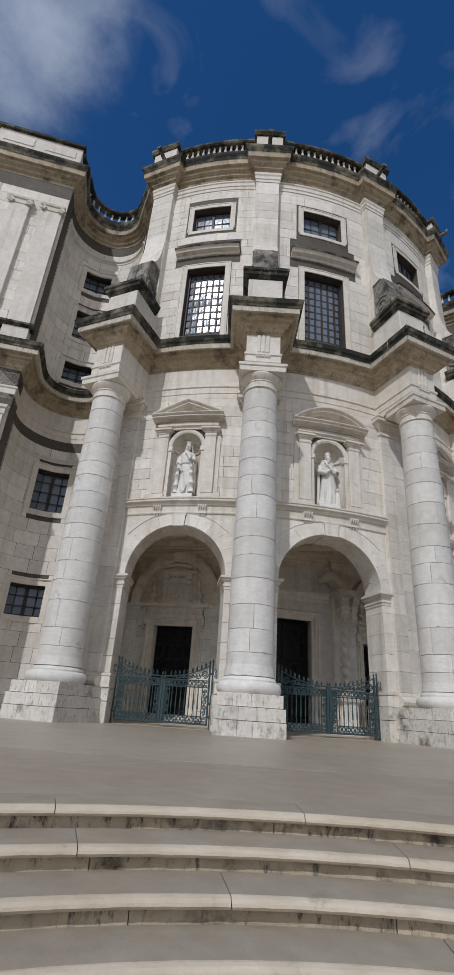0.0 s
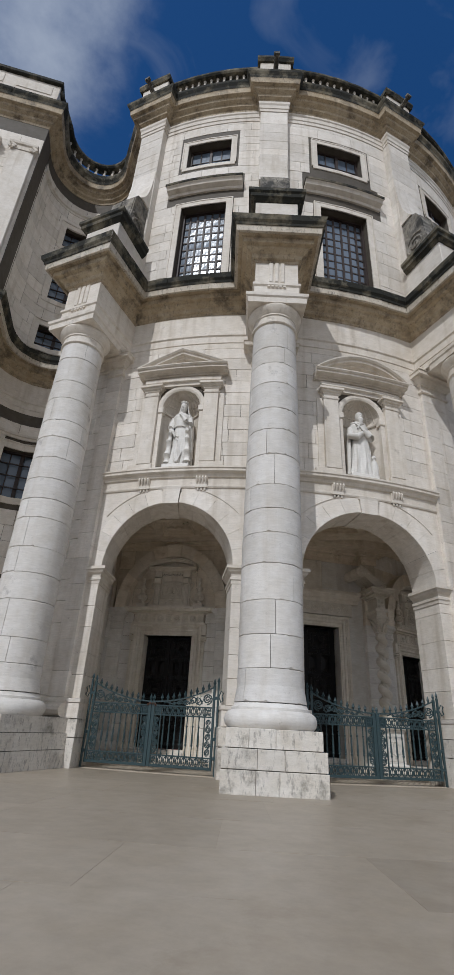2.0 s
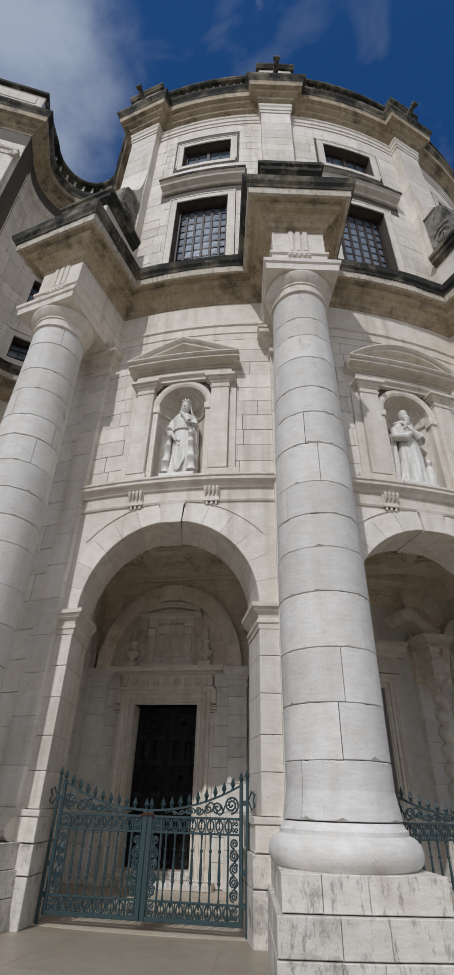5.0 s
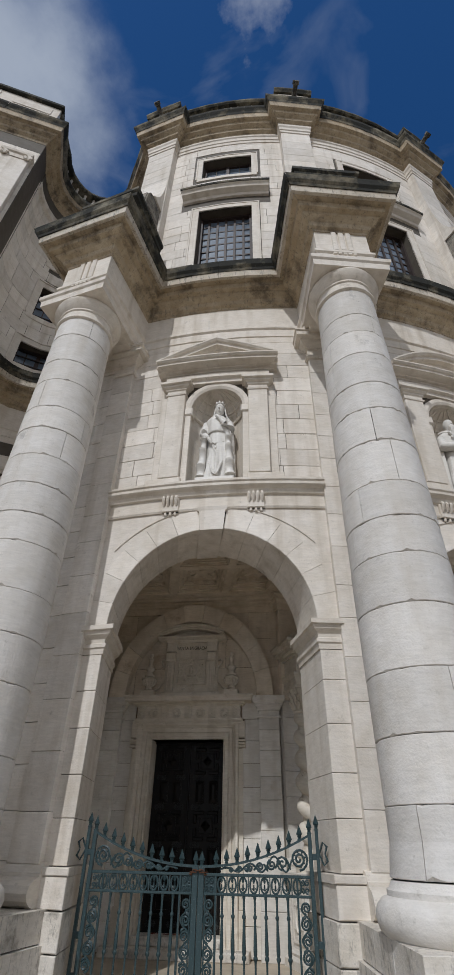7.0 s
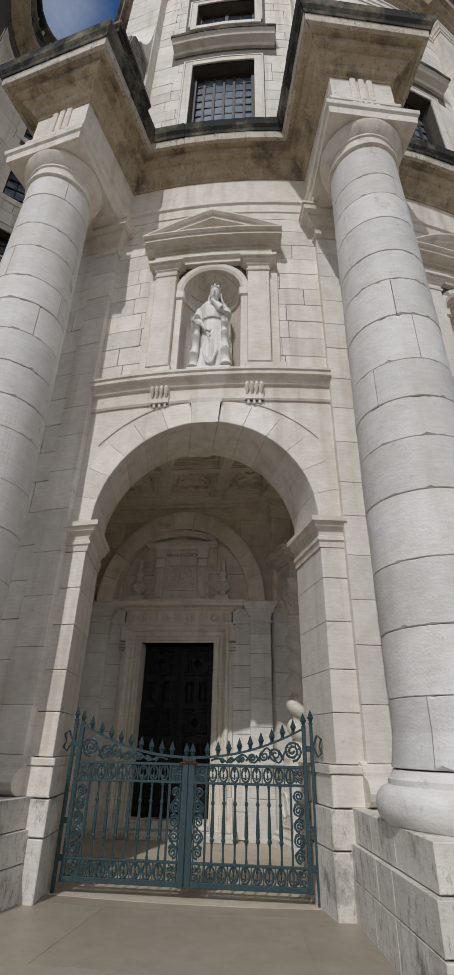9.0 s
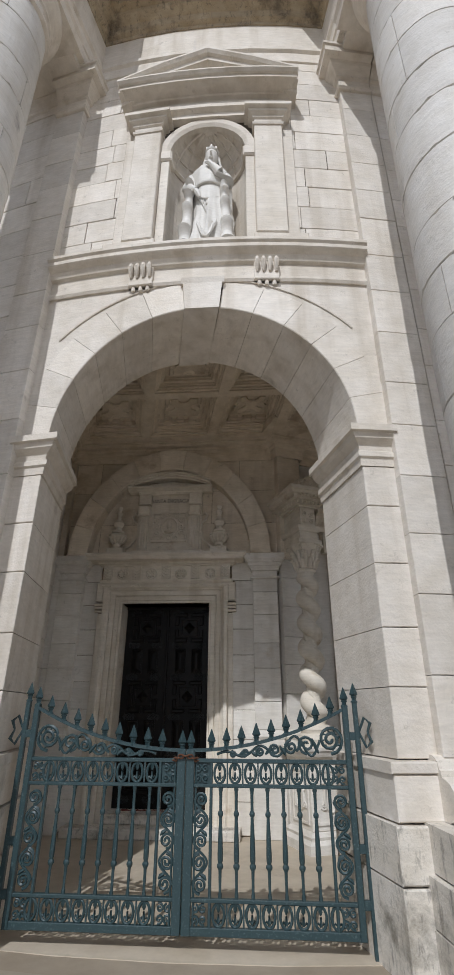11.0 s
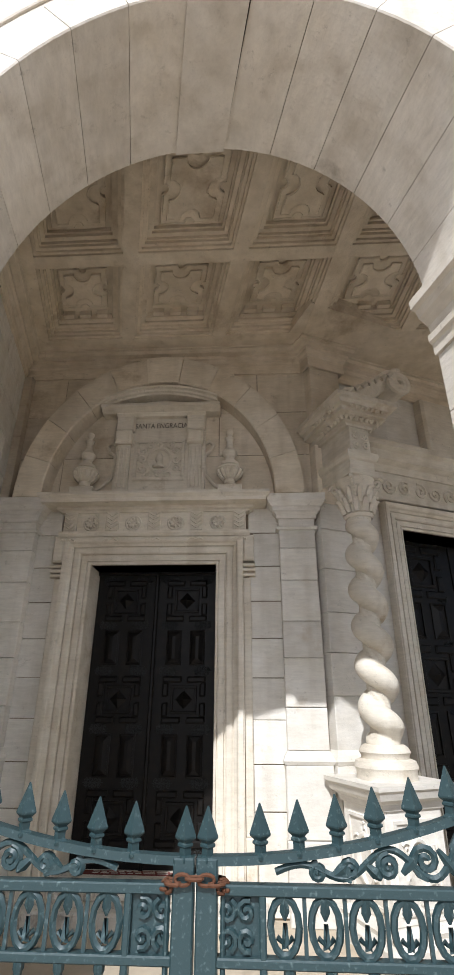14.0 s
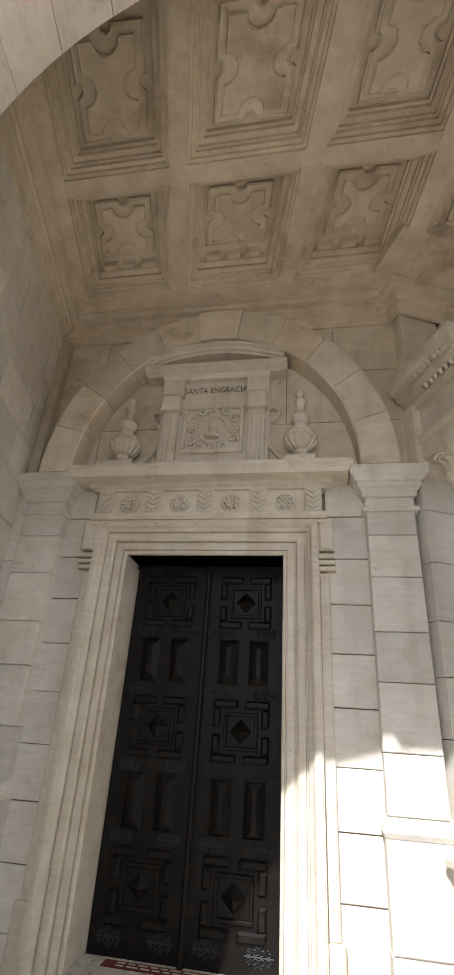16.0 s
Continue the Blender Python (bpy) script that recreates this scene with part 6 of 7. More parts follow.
def moulded_frame(mp, u0, u1, z0, z1, parent):
    """Jambs and lintel of fillets, fasciae and beads that meet in mitres."""
    for e, sg in ((u0, -1), (u1, 1)):
        part("jamb_moulding", Shape().loft([[mp(e + sg * w, d, z0) for w, d in FRAME], [mp(e + sg * w, d, z1 + w) for w, d in FRAME]]), M_CARVE, parent)
    part("lintel_moulding", Shape().loft([[mp(u0 - w, d, z1 + w) for w, d in FRAME], [mp(u1 + w, d, z1 + w) for w, d in FRAME]]), M_CARVE, parent)


def portal(mp, west=True):
    """Door, moulded frame, frieze with rosettes, cornice and the carved aedicule in a blind arch."""
    dz0, dz1 = 1.12, 4.62
    u0, u1 = -0.84, 0.88
    x, y, _ = mp(0, 0, 0)
    p = thing("portal", (x, y, GZ), "carved limestone portal with rosette frieze and curved pediment", "portal", "side portals")
    # moulded frame, three steps
    moulded_frame(mp, u0, u1, GZ, dz1, p)
    for sg, ue in ((-1, u0 - 0.37), (1, u1 + 0.37)):
        a, b = sorted((ue, ue + sg * 0.10))
        part("outer_strip", Shape().box(mp, a, b, 0, 0.07, 1.55, 4.42, 1, 0.01), M_CARVE, p)
        a, b = sorted((ue, ue + sg * 0.13))
        part("strip_foot", Shape().box(mp, a, b, 0, 0.10, GZ, 1.549, 1, 0.012), M_CARVE, p)
        a, b = sorted((ue, ue + sg * 0.15))
        c = part("side_console", Shape().box(mp, a, b, 0, 0.14, 4.64, 5.0, 1, 0.02), M_CARVE, p)
        for z in (4.44, 4.50, 4.56):
            part("console_fillet", Shape().box(mp, a - 0.01, b + 0.01, 0, 0.10 + (z - 4.44) * 0.4, z, z + 0.045, 1, 0.012), M_CARVE, c)
    # frieze
    part("frieze", Shape().box(mp, -1.25, 1.29, 0, 0.12, 4.99, 5.36, 1, 0.01), M_CARVE, p)
    part("frieze_fillet", Shape().run(mp, -1.30, 1.34, [(0.0, 4.99), (0.15, 4.99), (0.18, 5.03), (0.18, 5.06), (0.0, 5.07)], 1), M_CARVE, p)
    for k in range(5):
        uc = 0.02 + (k - 2) * 0.59
        t = part("triglyph", Shape().box(mp, uc - 0.09, uc + 0.09, 0.1, 0.16, 5.07, 5.36, 1, 0.01), M_CARVE, p)
        for q in range(4):
            part("leaf_vein", Shape().tube([mp(uc - 0.07, 0.165, 5.15 + q * 0.06), mp(uc, 0.17, 5.10 + q * 0.06), mp(uc + 0.07, 0.165, 5.15 + q * 0.06)], 0.012, 4), M_CARVE, t)
        part("guttae", Shape().tube([mp(uc - 0.10 + 0.05 * q, 0.16, 4.93 + 0.025 * (q % 2)) for q in range(5)], 0.018, 5), M_CARVE, t)
    for k in range(4):
        uc = 0.02 + (k - 1.5) * 0.59
        r = part("rosette", Shape().tube([mp(uc + 0.10 * math.cos(6.2832 * q / 20), 0.125, 5.185 + 0.10 * math.sin(6.2832 * q / 20)) for q in range(21)], 0.02, 5), M_CARVE, p)
        for q in range(8):
            a = 6.2832 * q / 8
            part("petal", Shape().tube([mp(uc + 0.03 * math.cos(a), 0.14, 5.185 + 0.03 * math.sin(a)), mp(uc + 0.06 * math.cos(a), 0.16, 5.185 + 0.06 * math.sin(a)), mp(uc + 0.085 * math.cos(a), 0.13, 5.185 + 0.085 * math.sin(a))], [0.014, 0.024, 0.014], 5), M_CARVE, r)
        part("boss", Shape().lathe(*mp(uc, 0.0, 0)[:2], [(0, 5.155), (0.02, 5.165), (0.03, 5.185), (0.02, 5.205), (0, 5.215)], 8), M_CARVE, r)
    ln = [mp(-1.28, 0, 0), mp(-1.28, 0.14, 0), mp(1.32, 0.14, 0), mp(1.32, 0, 0)]
    part("cornice", Shape().mitred(ln, [(-0.1, 5.34), (0.02, 5.34), (0.03, 5.36), (0.08, 5.375), (0.08, 5.41), (0.25, 5.415), (0.25, 5.465), (0.265, 5.48), (0.30, 5.505), (0.30, 5.545), (-0.1, 5.56)]), M_CARVE, p, "deep moulded cornice")
    # upper aedicule
    zc = 5.56
    part("base_step", Shape().box(mp, -0.72, 0.76, 0, 0.18, zc, zc + 0.10, 1, 0.01), M_CARVE, p)
    part("back_panel", Shape().box(mp, -0.66, 0.70, 0, 0.08, zc + 0.10, 6.94, 1, 0.01), M_CARVE, p)
    for sg in (-1, 1):
        uc = 0.02 + sg * 0.535
        q = part("small_pilaster", Shape().box(mp, uc - 0.10, uc + 0.10, 0.06, 0.15, zc + 0.10, 6.42, 1, 0.01), M_CARVE, p)
        for k in range(3):
            part("flute", Shape().tube([mp(uc - 0.055 + 0.055 * k, 0.155, zc + 0.16), mp(uc - 0.055 + 0.055 * k, 0.155, 6.36)], 0.014, 5), M_CARVE, q)
        part("scroll_capital", Shape().box(mp, uc - 0.12, uc + 0.12, 0.06, 0.24, 6.42, 6.63, 1, 0.03), M_CARVE, q)
        part("upper_block", Shape().box(mp, uc - 0.14, uc + 0.14, 0.06, 0.18, 6.66, 6.91, 1, 0.02), M_CARVE, q)
        pts = [mp(0.02 + sg * a, 0.05, b - 0.16) for a, b in ((0.68, 6.62), (0.74, 6.66), (0.80, 6.60), (0.76, 6.50), (0.68, 6.44), (0.66, 6.30), (0.70, 6.10), (0.82, 5.95), (0.96, 5.86))]
        part("side_scroll", Shape().tube(pts, 0.03, 6), M_CARVE, p)
        urn(mp, 0.02 + sg * 1.05, zc)
    fr = Shape()
    for a, b, c, d in ((-0.36, 0.40, 5.85, 5.90), (-0.36, 0.40, 6.47, 6.52), (-0.36, -0.31, 5.90, 6.47), (0.35, 0.40, 5.90, 6.47)):
        fr.box(mp, a, b, 0.08, 0.12, c, d, 1, 0.01)
    md = part("medallion_frame", fr, M_CARVE, p)
    part("medallion", Shape().tube([mp(0.02 + 0.17 * math.cos(6.2832 * k / 24), 0.10, 6.185 + 0.19 * math.sin(6.2832 * k / 24)) for k in range(25)], 0.024, 6), M_CARVE, md)
    part("carved_vessel", Shape().lathe(*mp(0.02, 0.09, 0)[:2], [(0, 6.055), (0.09, 6.055), (0.10, 6.085), (0.05, 6.105), (0.04, 6.135), (0.06, 6.185), (0.055, 6.245), (0.03, 6.295), (0, 6.315)], 14), M_CARVE, md)
    for k in range(12):
        a = 6.2832 * k / 12
        c, s_ = math.cos(a), math.sin(a)
        sq = 1 / max(abs(c), abs(s_))
        part("carved_scroll", Shape().tube(spiral(mp, 0.02 + 0.255 * c * min(sq, 1.2), 6.185 + 0.25 * s_ * min(sq, 1.2), 0.07, 1.4, 0.10, 0.015, a, 1 if k % 2 else -1, 14), 0.02, 5), M_CARVE, md)
    part("entablature_fillet", Shape().run(mp, -0.66, 0.70, [(0.0, 6.90), (0.16, 6.90), (0.19, 6.94), (0.19, 6.96), (0.0, 6.96)], 1), M_CARVE, p)
    letters("SANTA ENGRACIA", mp, -0.38, 0.42, 6.73, 0.085, 0.086, p)
    part("pediment_cornice", Shape().run(mp, -0.88, 0.92, [(0.0, 6.95), (0.18, 6.95), (0.24, 6.98), (0.30, 7.00), (0.30, 7.05), (0.0, 7.06)], 2), M_CARVE, p)
    rings = []
    for k in range(17):
        t = -1 + 2 * k / 16
        rings.append([mp(0.02 + 0.86 * t, d, 7.045 + 0.19 * (1 - t * t) + h) for d, h in ((0.0, 0.0), (0.24, 0.0), (0.25, 0.03), (0.28, 0.04), (0.29, 0.07), (0.33, 0.085), (0.33, 0.12), (0.0, 0.13))])
    part("curved_pediment", Shape().loft(rings), M_CARVE, p)
    part("tympanum", Shape().slab(mp, [(-0.75, 7.04), (-0.4, 7.18), (0.02, 7.235), (0.44, 7.18), (0.79, 7.04)], 0.0, 0.08), M_CARVE, p)
    # door
    d = thing("door_1" if west else "door_3", mp(0, -0.45, dz0), "tall closed double door of black-brown panelled wood", "door", kind="structure")
    door_leaf(mp, u0, 0.02, dz0, dz1 - 0.01, d, -1)
    door_leaf(mp, 0.02, u1, dz0, dz1 - 0.01, d, 1)
    part("meeting_bead", Shape().tube([mp(0.02, -0.385, dz0), mp(0.02, -0.385, dz1)], 0.03, 8), M_DOOR, d)
    part("transom", Shape().box(mp, u0, u1, -0.5, -0.36, dz1 - 0.05, dz1, 1, 0.01), M_DOOR, d)
    st = Shape().box(mp, u0 - 0.6, u1 + 0.6, -0.5, 0.42, GZ, GZ + 0.15, 1, 0.02).box(mp, u0 - 0.05, u1 + 0.05, -0.5, 0.12, GZ + 0.15, dz0, 1, 0.02)
    body("threshold", st, M_PLINTH, "two worn stone steps below the door", "step", kind="structure")
    strip = thing("door_strip", mp(0.1, -0.25, dz0), "narrow dark red printed strip lying on the door step", "mat")
    part("strip", Shape().box(mp, -0.62, 0.62, -0.34, -0.21, dz0, dz0 + 0.008, 1, 0.002), M_MAT, strip)
    rnd = random.Random(4)
    for d0 in (-0.315, -0.26):
        u = -0.50
        while u < 0.5:
            u2 = min(0.55, u + rnd.uniform(0.05, 0.14))
            part("printed_word", Shape().box(mp, u, u2, d0, d0 + 0.022, dz0 + 0.008, dz0 + 0.0095), M_TRIM, strip, "pale printed line")
            u = u2 + 0.025


portal(PW)
portal(flat(*AB(4.82, 7.67)[:2], 2 * AXIS), False)


# blind arch and pilasters of the side wall
def blind_arch(mp, flip, label):
    a = thing("blind_arch", mp(0, 0, 5.7), label, "arch", "blind arches", "structure")
    nv = 11
    for k in range(nv):
        rings, lift = [], 0.03 if k == nv // 2 else 0.0
        for j in range(5):
            t = math.pi * (1 - (k + 0.006 + 0.988 * j / 4) / nv)
            rings.append([mp(0.06 + r * math.cos(t), d, 5.53 + r * 1.14 * math.sin(t)) for r, d in ((1.64, 0.0), (1.64, 0.31 + lift), (1.66, 0.325 + lift), (2.04, 0.325 + lift), (2.04, 0.0))])
        part("arch_stone", Shape().loft(rings), M_COFFER if k % 3 == 1 else M_PORCH_UP, a)
    blocks(mp, -2.25, 2.25, 5.53, 7.75, 0.75, 1.1, a, M_PORCH_UP, (), d1=0.012, seed=61, joint=0.010)
    for sg in (-1, 1):
        u0, u1 = (-2.12, -1.64) if sg < 0 else (1.74, 2.22)
        rnd = random.Random(8)
        z = 2.40
        while z < 4.95:
            z2 = min(5.06, z + rnd.uniform(0.42, 0.56))
            if 5.06 - z2 < 0.2:
                z2 = 5.06
            part("stone_block", Shape().box(mp, u0, u1, 0, 0.16, z + 0.003, z2 - 0.003, 1, 0.008), M_PORCH, a)
            z = z2
        part("pilaster_foot", Shape().box(mp, u0 - 0.04, u1 + 0.04, 0, 0.21, GZ, 1.55, 1, 0.012), M_PORCH, a)
        part("pilaster_foot", Shape().box(mp, u0 - 0.03, u1 + 0.03, 0, 0.19, 1.555, 2.26, 1, 0.012), M_PORCH, a)
        ln = [mp(u, d, 0) for u, d in ((u0, 0), (u0, 0.16), (u1, 0.16), (u1, 0))]
        part("pilaster_base", Shape().mitred(ln, [(-0.05, 2.26), (0.03, 2.26), (0.05, 2.30), (0.03, 2.35), (0.0, 2.40), (-0.05, 2.40)]), M_PORCH, a)
        part("pilaster_capital", Shape().mitred(ln, [(-0.05, 5.05), (0.03, 5.05), (0.045, 5.075), (0.03, 5.10), (0.0, 5.10), (0.0, 5.20), (0.03, 5.21), (0.03, 5.25), (0.055, 5.29), (0.08, 5.31), (0.08, 5.36), (0.10, 5.37), (0.15, 5.43), (0.155, 5.53), (-0.05, 5.53)]), M_PORCH, a)


blind_arch(PW, False, "blind stone arch on pilasters framing the portal")
blind_arch(flat(*AB(4.82, 7.67)[:2], 2 * AXIS), True, "blind stone arch on pilasters framing the far portal")


# ---- main portal with twisted columns ----
def twisted_column(a, b):
    x, y, _ = AB(a, b)
    mp = flat(x, y, AXIS)
    c = thing("twisted_column", (x, y, GZ), "twisted marble column with leafy capital on a carved pedestal", "column", "twisted columns")
    ped = part("pedestal", Shape().box(mp, -0.34, 0.34, -0.34, 0.34, GZ + 0.26, 1.98, 1, 0.012), M_PORCH, c)
    sq = [mp(u, d, 0) for u, d in ((-0.34, -0.34), (-0.34, 0.34), (0.34, 0.34), (0.34, -0.34))]
    part("pedestal_base", Shape().mitred(sq, [(-0.3, GZ), (0.12, GZ), (0.12, GZ + 0.12), (0.07, GZ + 0.17), (0.08, GZ + 0.21), (0.02, GZ + 0.26), (-0.3, GZ + 0.26)], True), M_PORCH, ped)
    part("pedestal_cap", Shape().mitred(sq, [(-0.3, 1.96), (0.02, 1.96), (0.04, 2.02), (0.10, 2.06), (0.12, 2.12), (0.14, 2.14), (0.14, 2.18), (-0.3, 2.18)], True), M_PORCH, ped)
    for f in (0, 1):
        mf = mp if f == 0 else (lambda u, d, z: mp(-d, u, z))
        fr = Shape()
        for u0, u1, z0, z1 in ((-0.26, 0.26, 1.16, 1.19), (-0.26, 0.26, 1.85, 1.88), (-0.26, -0.23, 1.19, 1.85), (0.23, 0.26, 1.19, 1.85)):
            fr.box(mf, u0, u1, 0.34, 0.36, z0, z1)
        pn = part("panel_frame", fr, M_PORCH, ped)
        part("cartouche", Shape().tube([mf(0.12 * math.cos(6.2832 * k / 20), 0.35, 1.52 + 0.2 * math.sin(6.2832 * k / 20)) for k in range(21)], 0.025, 5), M_PORCH, pn)
        for k in range(6):
            aa = 6.2832 * k / 6 + 0.5
            part("carved_scroll", Shape().tube(spiral(mf, 0.15 * math.cos(aa), 1.52 + 0.24 * math.sin(aa), 0.06, 1.3, 0.348, 0, aa, 1 if k % 2 else -1, 12), 0.014, 5), M_PORCH, pn)
    part("base", Shape().lathe(x, y, [(0, 2.18), (0.31, 2.18), (0.31, 2.25), (0.33, 2.29), (0.31, 2.35), (0.25, 2.37), (0.25, 2.40), (0.27, 2.43), (0.25, 2.47), (0.21, 2.50), (0, 2.50)], 28), M_CARVE, c)
    # shaft: a round section whose centre winds upward
    rings = []
    n, m = 36, 190
    for k in range(m + 1):
        t = k / m
        z = 2.48 + 2.60 * t
        ph = -t * 6.0 * 6.2832
        ease = min(1, t * 14, (1 - t) * 14)
        amp = 0.007 * ease
        ox, oy = amp * math.cos(ph + 2.2), amp * math.sin(ph + 2.2)
        rr = 0.205 - 0.024 * t
        ring = []
        for q in range(n):
            a_ = 6.2832 * q / n
            # a fat smooth swell and a narrow carved band that wind up together
            w = ((a_ - ph) / 6.2832) % 1.0
            if w < 0.70:
                f = rr * (0.64 + 0.50 * math.sin(math.pi * w / 0.70) ** 0.48)
            else:
                f = rr * (0.62 + 0.04 * math.sin((w - 0.7) * 60) * math.sin(z * 70))
            f = f * ease + rr * 0.85 * (1 - ease)
            ring.append((x + ox + f * math.cos(a_), y + oy + f * math.sin(a_), z))
        rings.append(ring)
    part("shaft", Shape().loft(rings, smooth=True), M_CARVE, c, "spiral shaft of pale marble")
    cap = part("capital", Shape().lathe(x, y, [(0, 5.060), (0.17, 5.060), (0.19, 5.094), (0.16, 5.128), (0.17, 5.309), (0.20, 5.444), (0.25, 5.580), (0, 5.580)], 20), M_CARVE, c)
    for row, (z0, r0, hh, cnt) in enumerate(((5.128, 0.17, 0.17, 10), (5.241, 0.18, 0.20, 10))):
        for k in range(cnt):
            a_ = 6.2832 * (k + 0.5 * row) / cnt
            pts = [(x + r * math.cos(a_), y + r * math.sin(a_), z) for r, z in ((r0, z0), (r0 + 0.03, z0 + hh * 0.6), (r0 + 0.07, z0 + hh), (r0 + 0.11, z0 + hh * 0.92))]
            part("acanthus_leaf", Shape().tube(pts, [0.04, 0.045, 0.035, 0.02], 6), M_CARVE, cap)
    for k in range(4):
        a_ = radians(AXIS) + 0.785 + 1.5708 * k
        cx_, cy_ = x + 0.27 * math.cos(a_), y + 0.27 * math.sin(a_)
        mv = flat(cx_, cy_, math.degrees(a_))
        part("volute", Shape().tube(spiral(mv, 0, 5.512, 0.08, 1.6, 0, 0.02), 0.022, 6), M_CARVE, cap)
    part("abacus", Shape().box(mp, -0.25, 0.25, -0.25, 0.25, 5.580, 5.658, 1, 0.01), M_CARVE, c)
    part("dosseret", Shape().mitred([mp(u, d, 0) for u, d in ((-0.19, -0.5), (-0.19, 0.19), (0.19, 0.19), (0.19, -0.5))], [(-0.18, 5.658), (0.0, 5.658), (0.0, 5.813), (0.03, 5.833), (0.05, 5.881), (0.05, 5.930), (-0.18, 5.930)]), M_CARVE, c)
    fb = part("frieze_block", Shape().box(mp, -0.16, 0.16, -0.6, 0.20, 5.930, 6.310, 1, 0.01), M_CARVE, c)
    for k in range(4):
        part("carved_scroll", Shape().tube(spiral(mp, -0.08 + 0.16 * (k % 2), 6.037 + 0.14 * (k // 2), 0.06, 1.4, 0.21, 0, k, 1 if k % 2 else -1, 12), 0.016, 5), M_CARVE, fb)
    sq2 = [mp(u, d, 0) for u, d in ((-0.24, -0.62), (-0.24, 0.24), (0.24, 0.24), (0.24, -0.62))]
    part("cornice", Shape().mitred(sq2, [(-0.2, 6.310), (-0.03, 6.310), (-0.03, 6.347), (0.02, 6.356), (0.02, 6.421), (0.12, 6.439), (0.12, 6.503), (0.18, 6.513), (0.20, 6.568), (0.24, 6.577), (0.24, 6.642), (-0.2, 6.660)]), M_CARVE, c, "carved cornice")
    for f in (0, 1, 2):
        mf = (mp, lambda u, d, z: mp(-d, u, z), lambda u, d, z: mp(d, u, z))[f]
        for k in range(7):
            u = -0.24 + 0.08 * k
            part("egg", Shape().tube([mf(u, 0.27, 6.425), mf(u, 0.295, 6.397), mf(u, 0.275, 6.361)], [0.02, 0.033, 0.012], 6), M_CARVE, c)
            part("bead", Shape().tube([mf(u, 0.40, 6.513), mf(u, 0.42, 6.485), mf(u, 0.40, 6.457)], [0.012, 0.024, 0.01], 6), M_CARVE, c)


twisted_column(-2.52, 9.26)
twisted_column(2.52, 9.26)


def main_portal():
    mp = flat(*AB(0, ALCOVE_B)[:2], AXIS)
    p = thing("main_portal", mp(0, 0, GZ), "large carved limestone main portal with broken scroll pediment", "portal")
    dz0, dz1, h = 1.12, 5.30, 1.25
    moulded_frame(mp, -h, h, GZ, dz1, p)
    part("frieze", Shape().box(mp, -1.75, 1.75, 0, 0.14, 5.70, 6.15, 1, 0.01), M_CARVE, p)
    for k in range(11):
        u = -1.5 + 0.3 * k
        part("carved_scroll", Shape().tube(spiral(mp, u, 5.92, 0.13, 1.6, 0.15, 0, k, 1 if k % 2 else -1, 16), 0.022, 5), M_CARVE, p)
    part("cornice", Shape().run(mp, -2.0, 2.0, [(0.0, 6.15), (0.16, 6.15), (0.2, 6.25), (0.3, 6.3), (0.34, 6.42), (0.42, 6.46), (0.42, 6.55), (0.0, 6.58)], 1), M_CARVE, p)
    for sg in (-1, 1):
        # half of the broken pediment: a rising swan-neck that ends in a volute
        pts = [(sg * 2.73, 6.80), (sg * 2.58, 6.84), (sg * 2.40, 6.95), (sg * 2.20, 7.12), (sg * 2.0, 7.28), (sg * 1.80, 7.36)]
        rings = [[mp(u, d, z + hh) for d, hh in ((0.0, -0.20), (0.82, -0.20), (0.90, -0.10), (0.98, -0.02), (0.98, 0.06), (0.0, 0.08))] for u, z in pts]
        sc = part("swan_neck", Shape().loft(rings), M_CARVE, p, "broken pediment arm with a volute")
        part("volute", Shape().tube(spiral(mp, sg * 1.75, 7.20, 0.20, 2.2, 0.96, 0, 1.57, -sg, 34), 0.05, 7), M_CARVE, sc)
        part("volute_back", Shape().loft([[mp(sg * 1.75 + 0.19 * math.cos(6.2832 * k / 18), d, 7.20 + 0.19 * math.sin(6.2832 * k / 18)) for k in range(18)] for d in (0.0, 0.94)]), M_CARVE, sc)
        for k in range(7):
            part("leaf", Shape().tube([mp(sg * (2.70 - 0.12 * k), 0.99, 6.78 + 0.075 * k), mp(sg * (2.64 - 0.12 * k), 1.02, 6.84 + 0.075 * k)], [0.04, 0.03], 6), M_CARVE, sc)
    part("centre_panel", Shape().box(mp, -0.6, 0.6, 0, 0.2, 6.58, 7.7, 1, 0.04), M_CARVE, p)
    d = thing("door_2", mp(0, -0.45, dz0), "large closed double door of black-brown panelled wood", "door", kind="structure")
    door_leaf(mp, -h, 0.0, dz0, dz1 - 0.01, d, -1)
    door_leaf(mp, 0.0, h, dz0, dz1 - 0.01, d, 1)
    st = Shape().box(mp, -h - 0.3, h + 0.3, -0.5, 0.35, GZ, GZ + 0.15, 1, 0.02).box(mp, -h - 0.05, h + 0.05, -0.5, 0.12, GZ + 0.15, dz0, 1, 0.02)
    body("threshold", st, M_PLINTH, "two worn stone steps below the main door", "step", kind="structure")


main_portal()


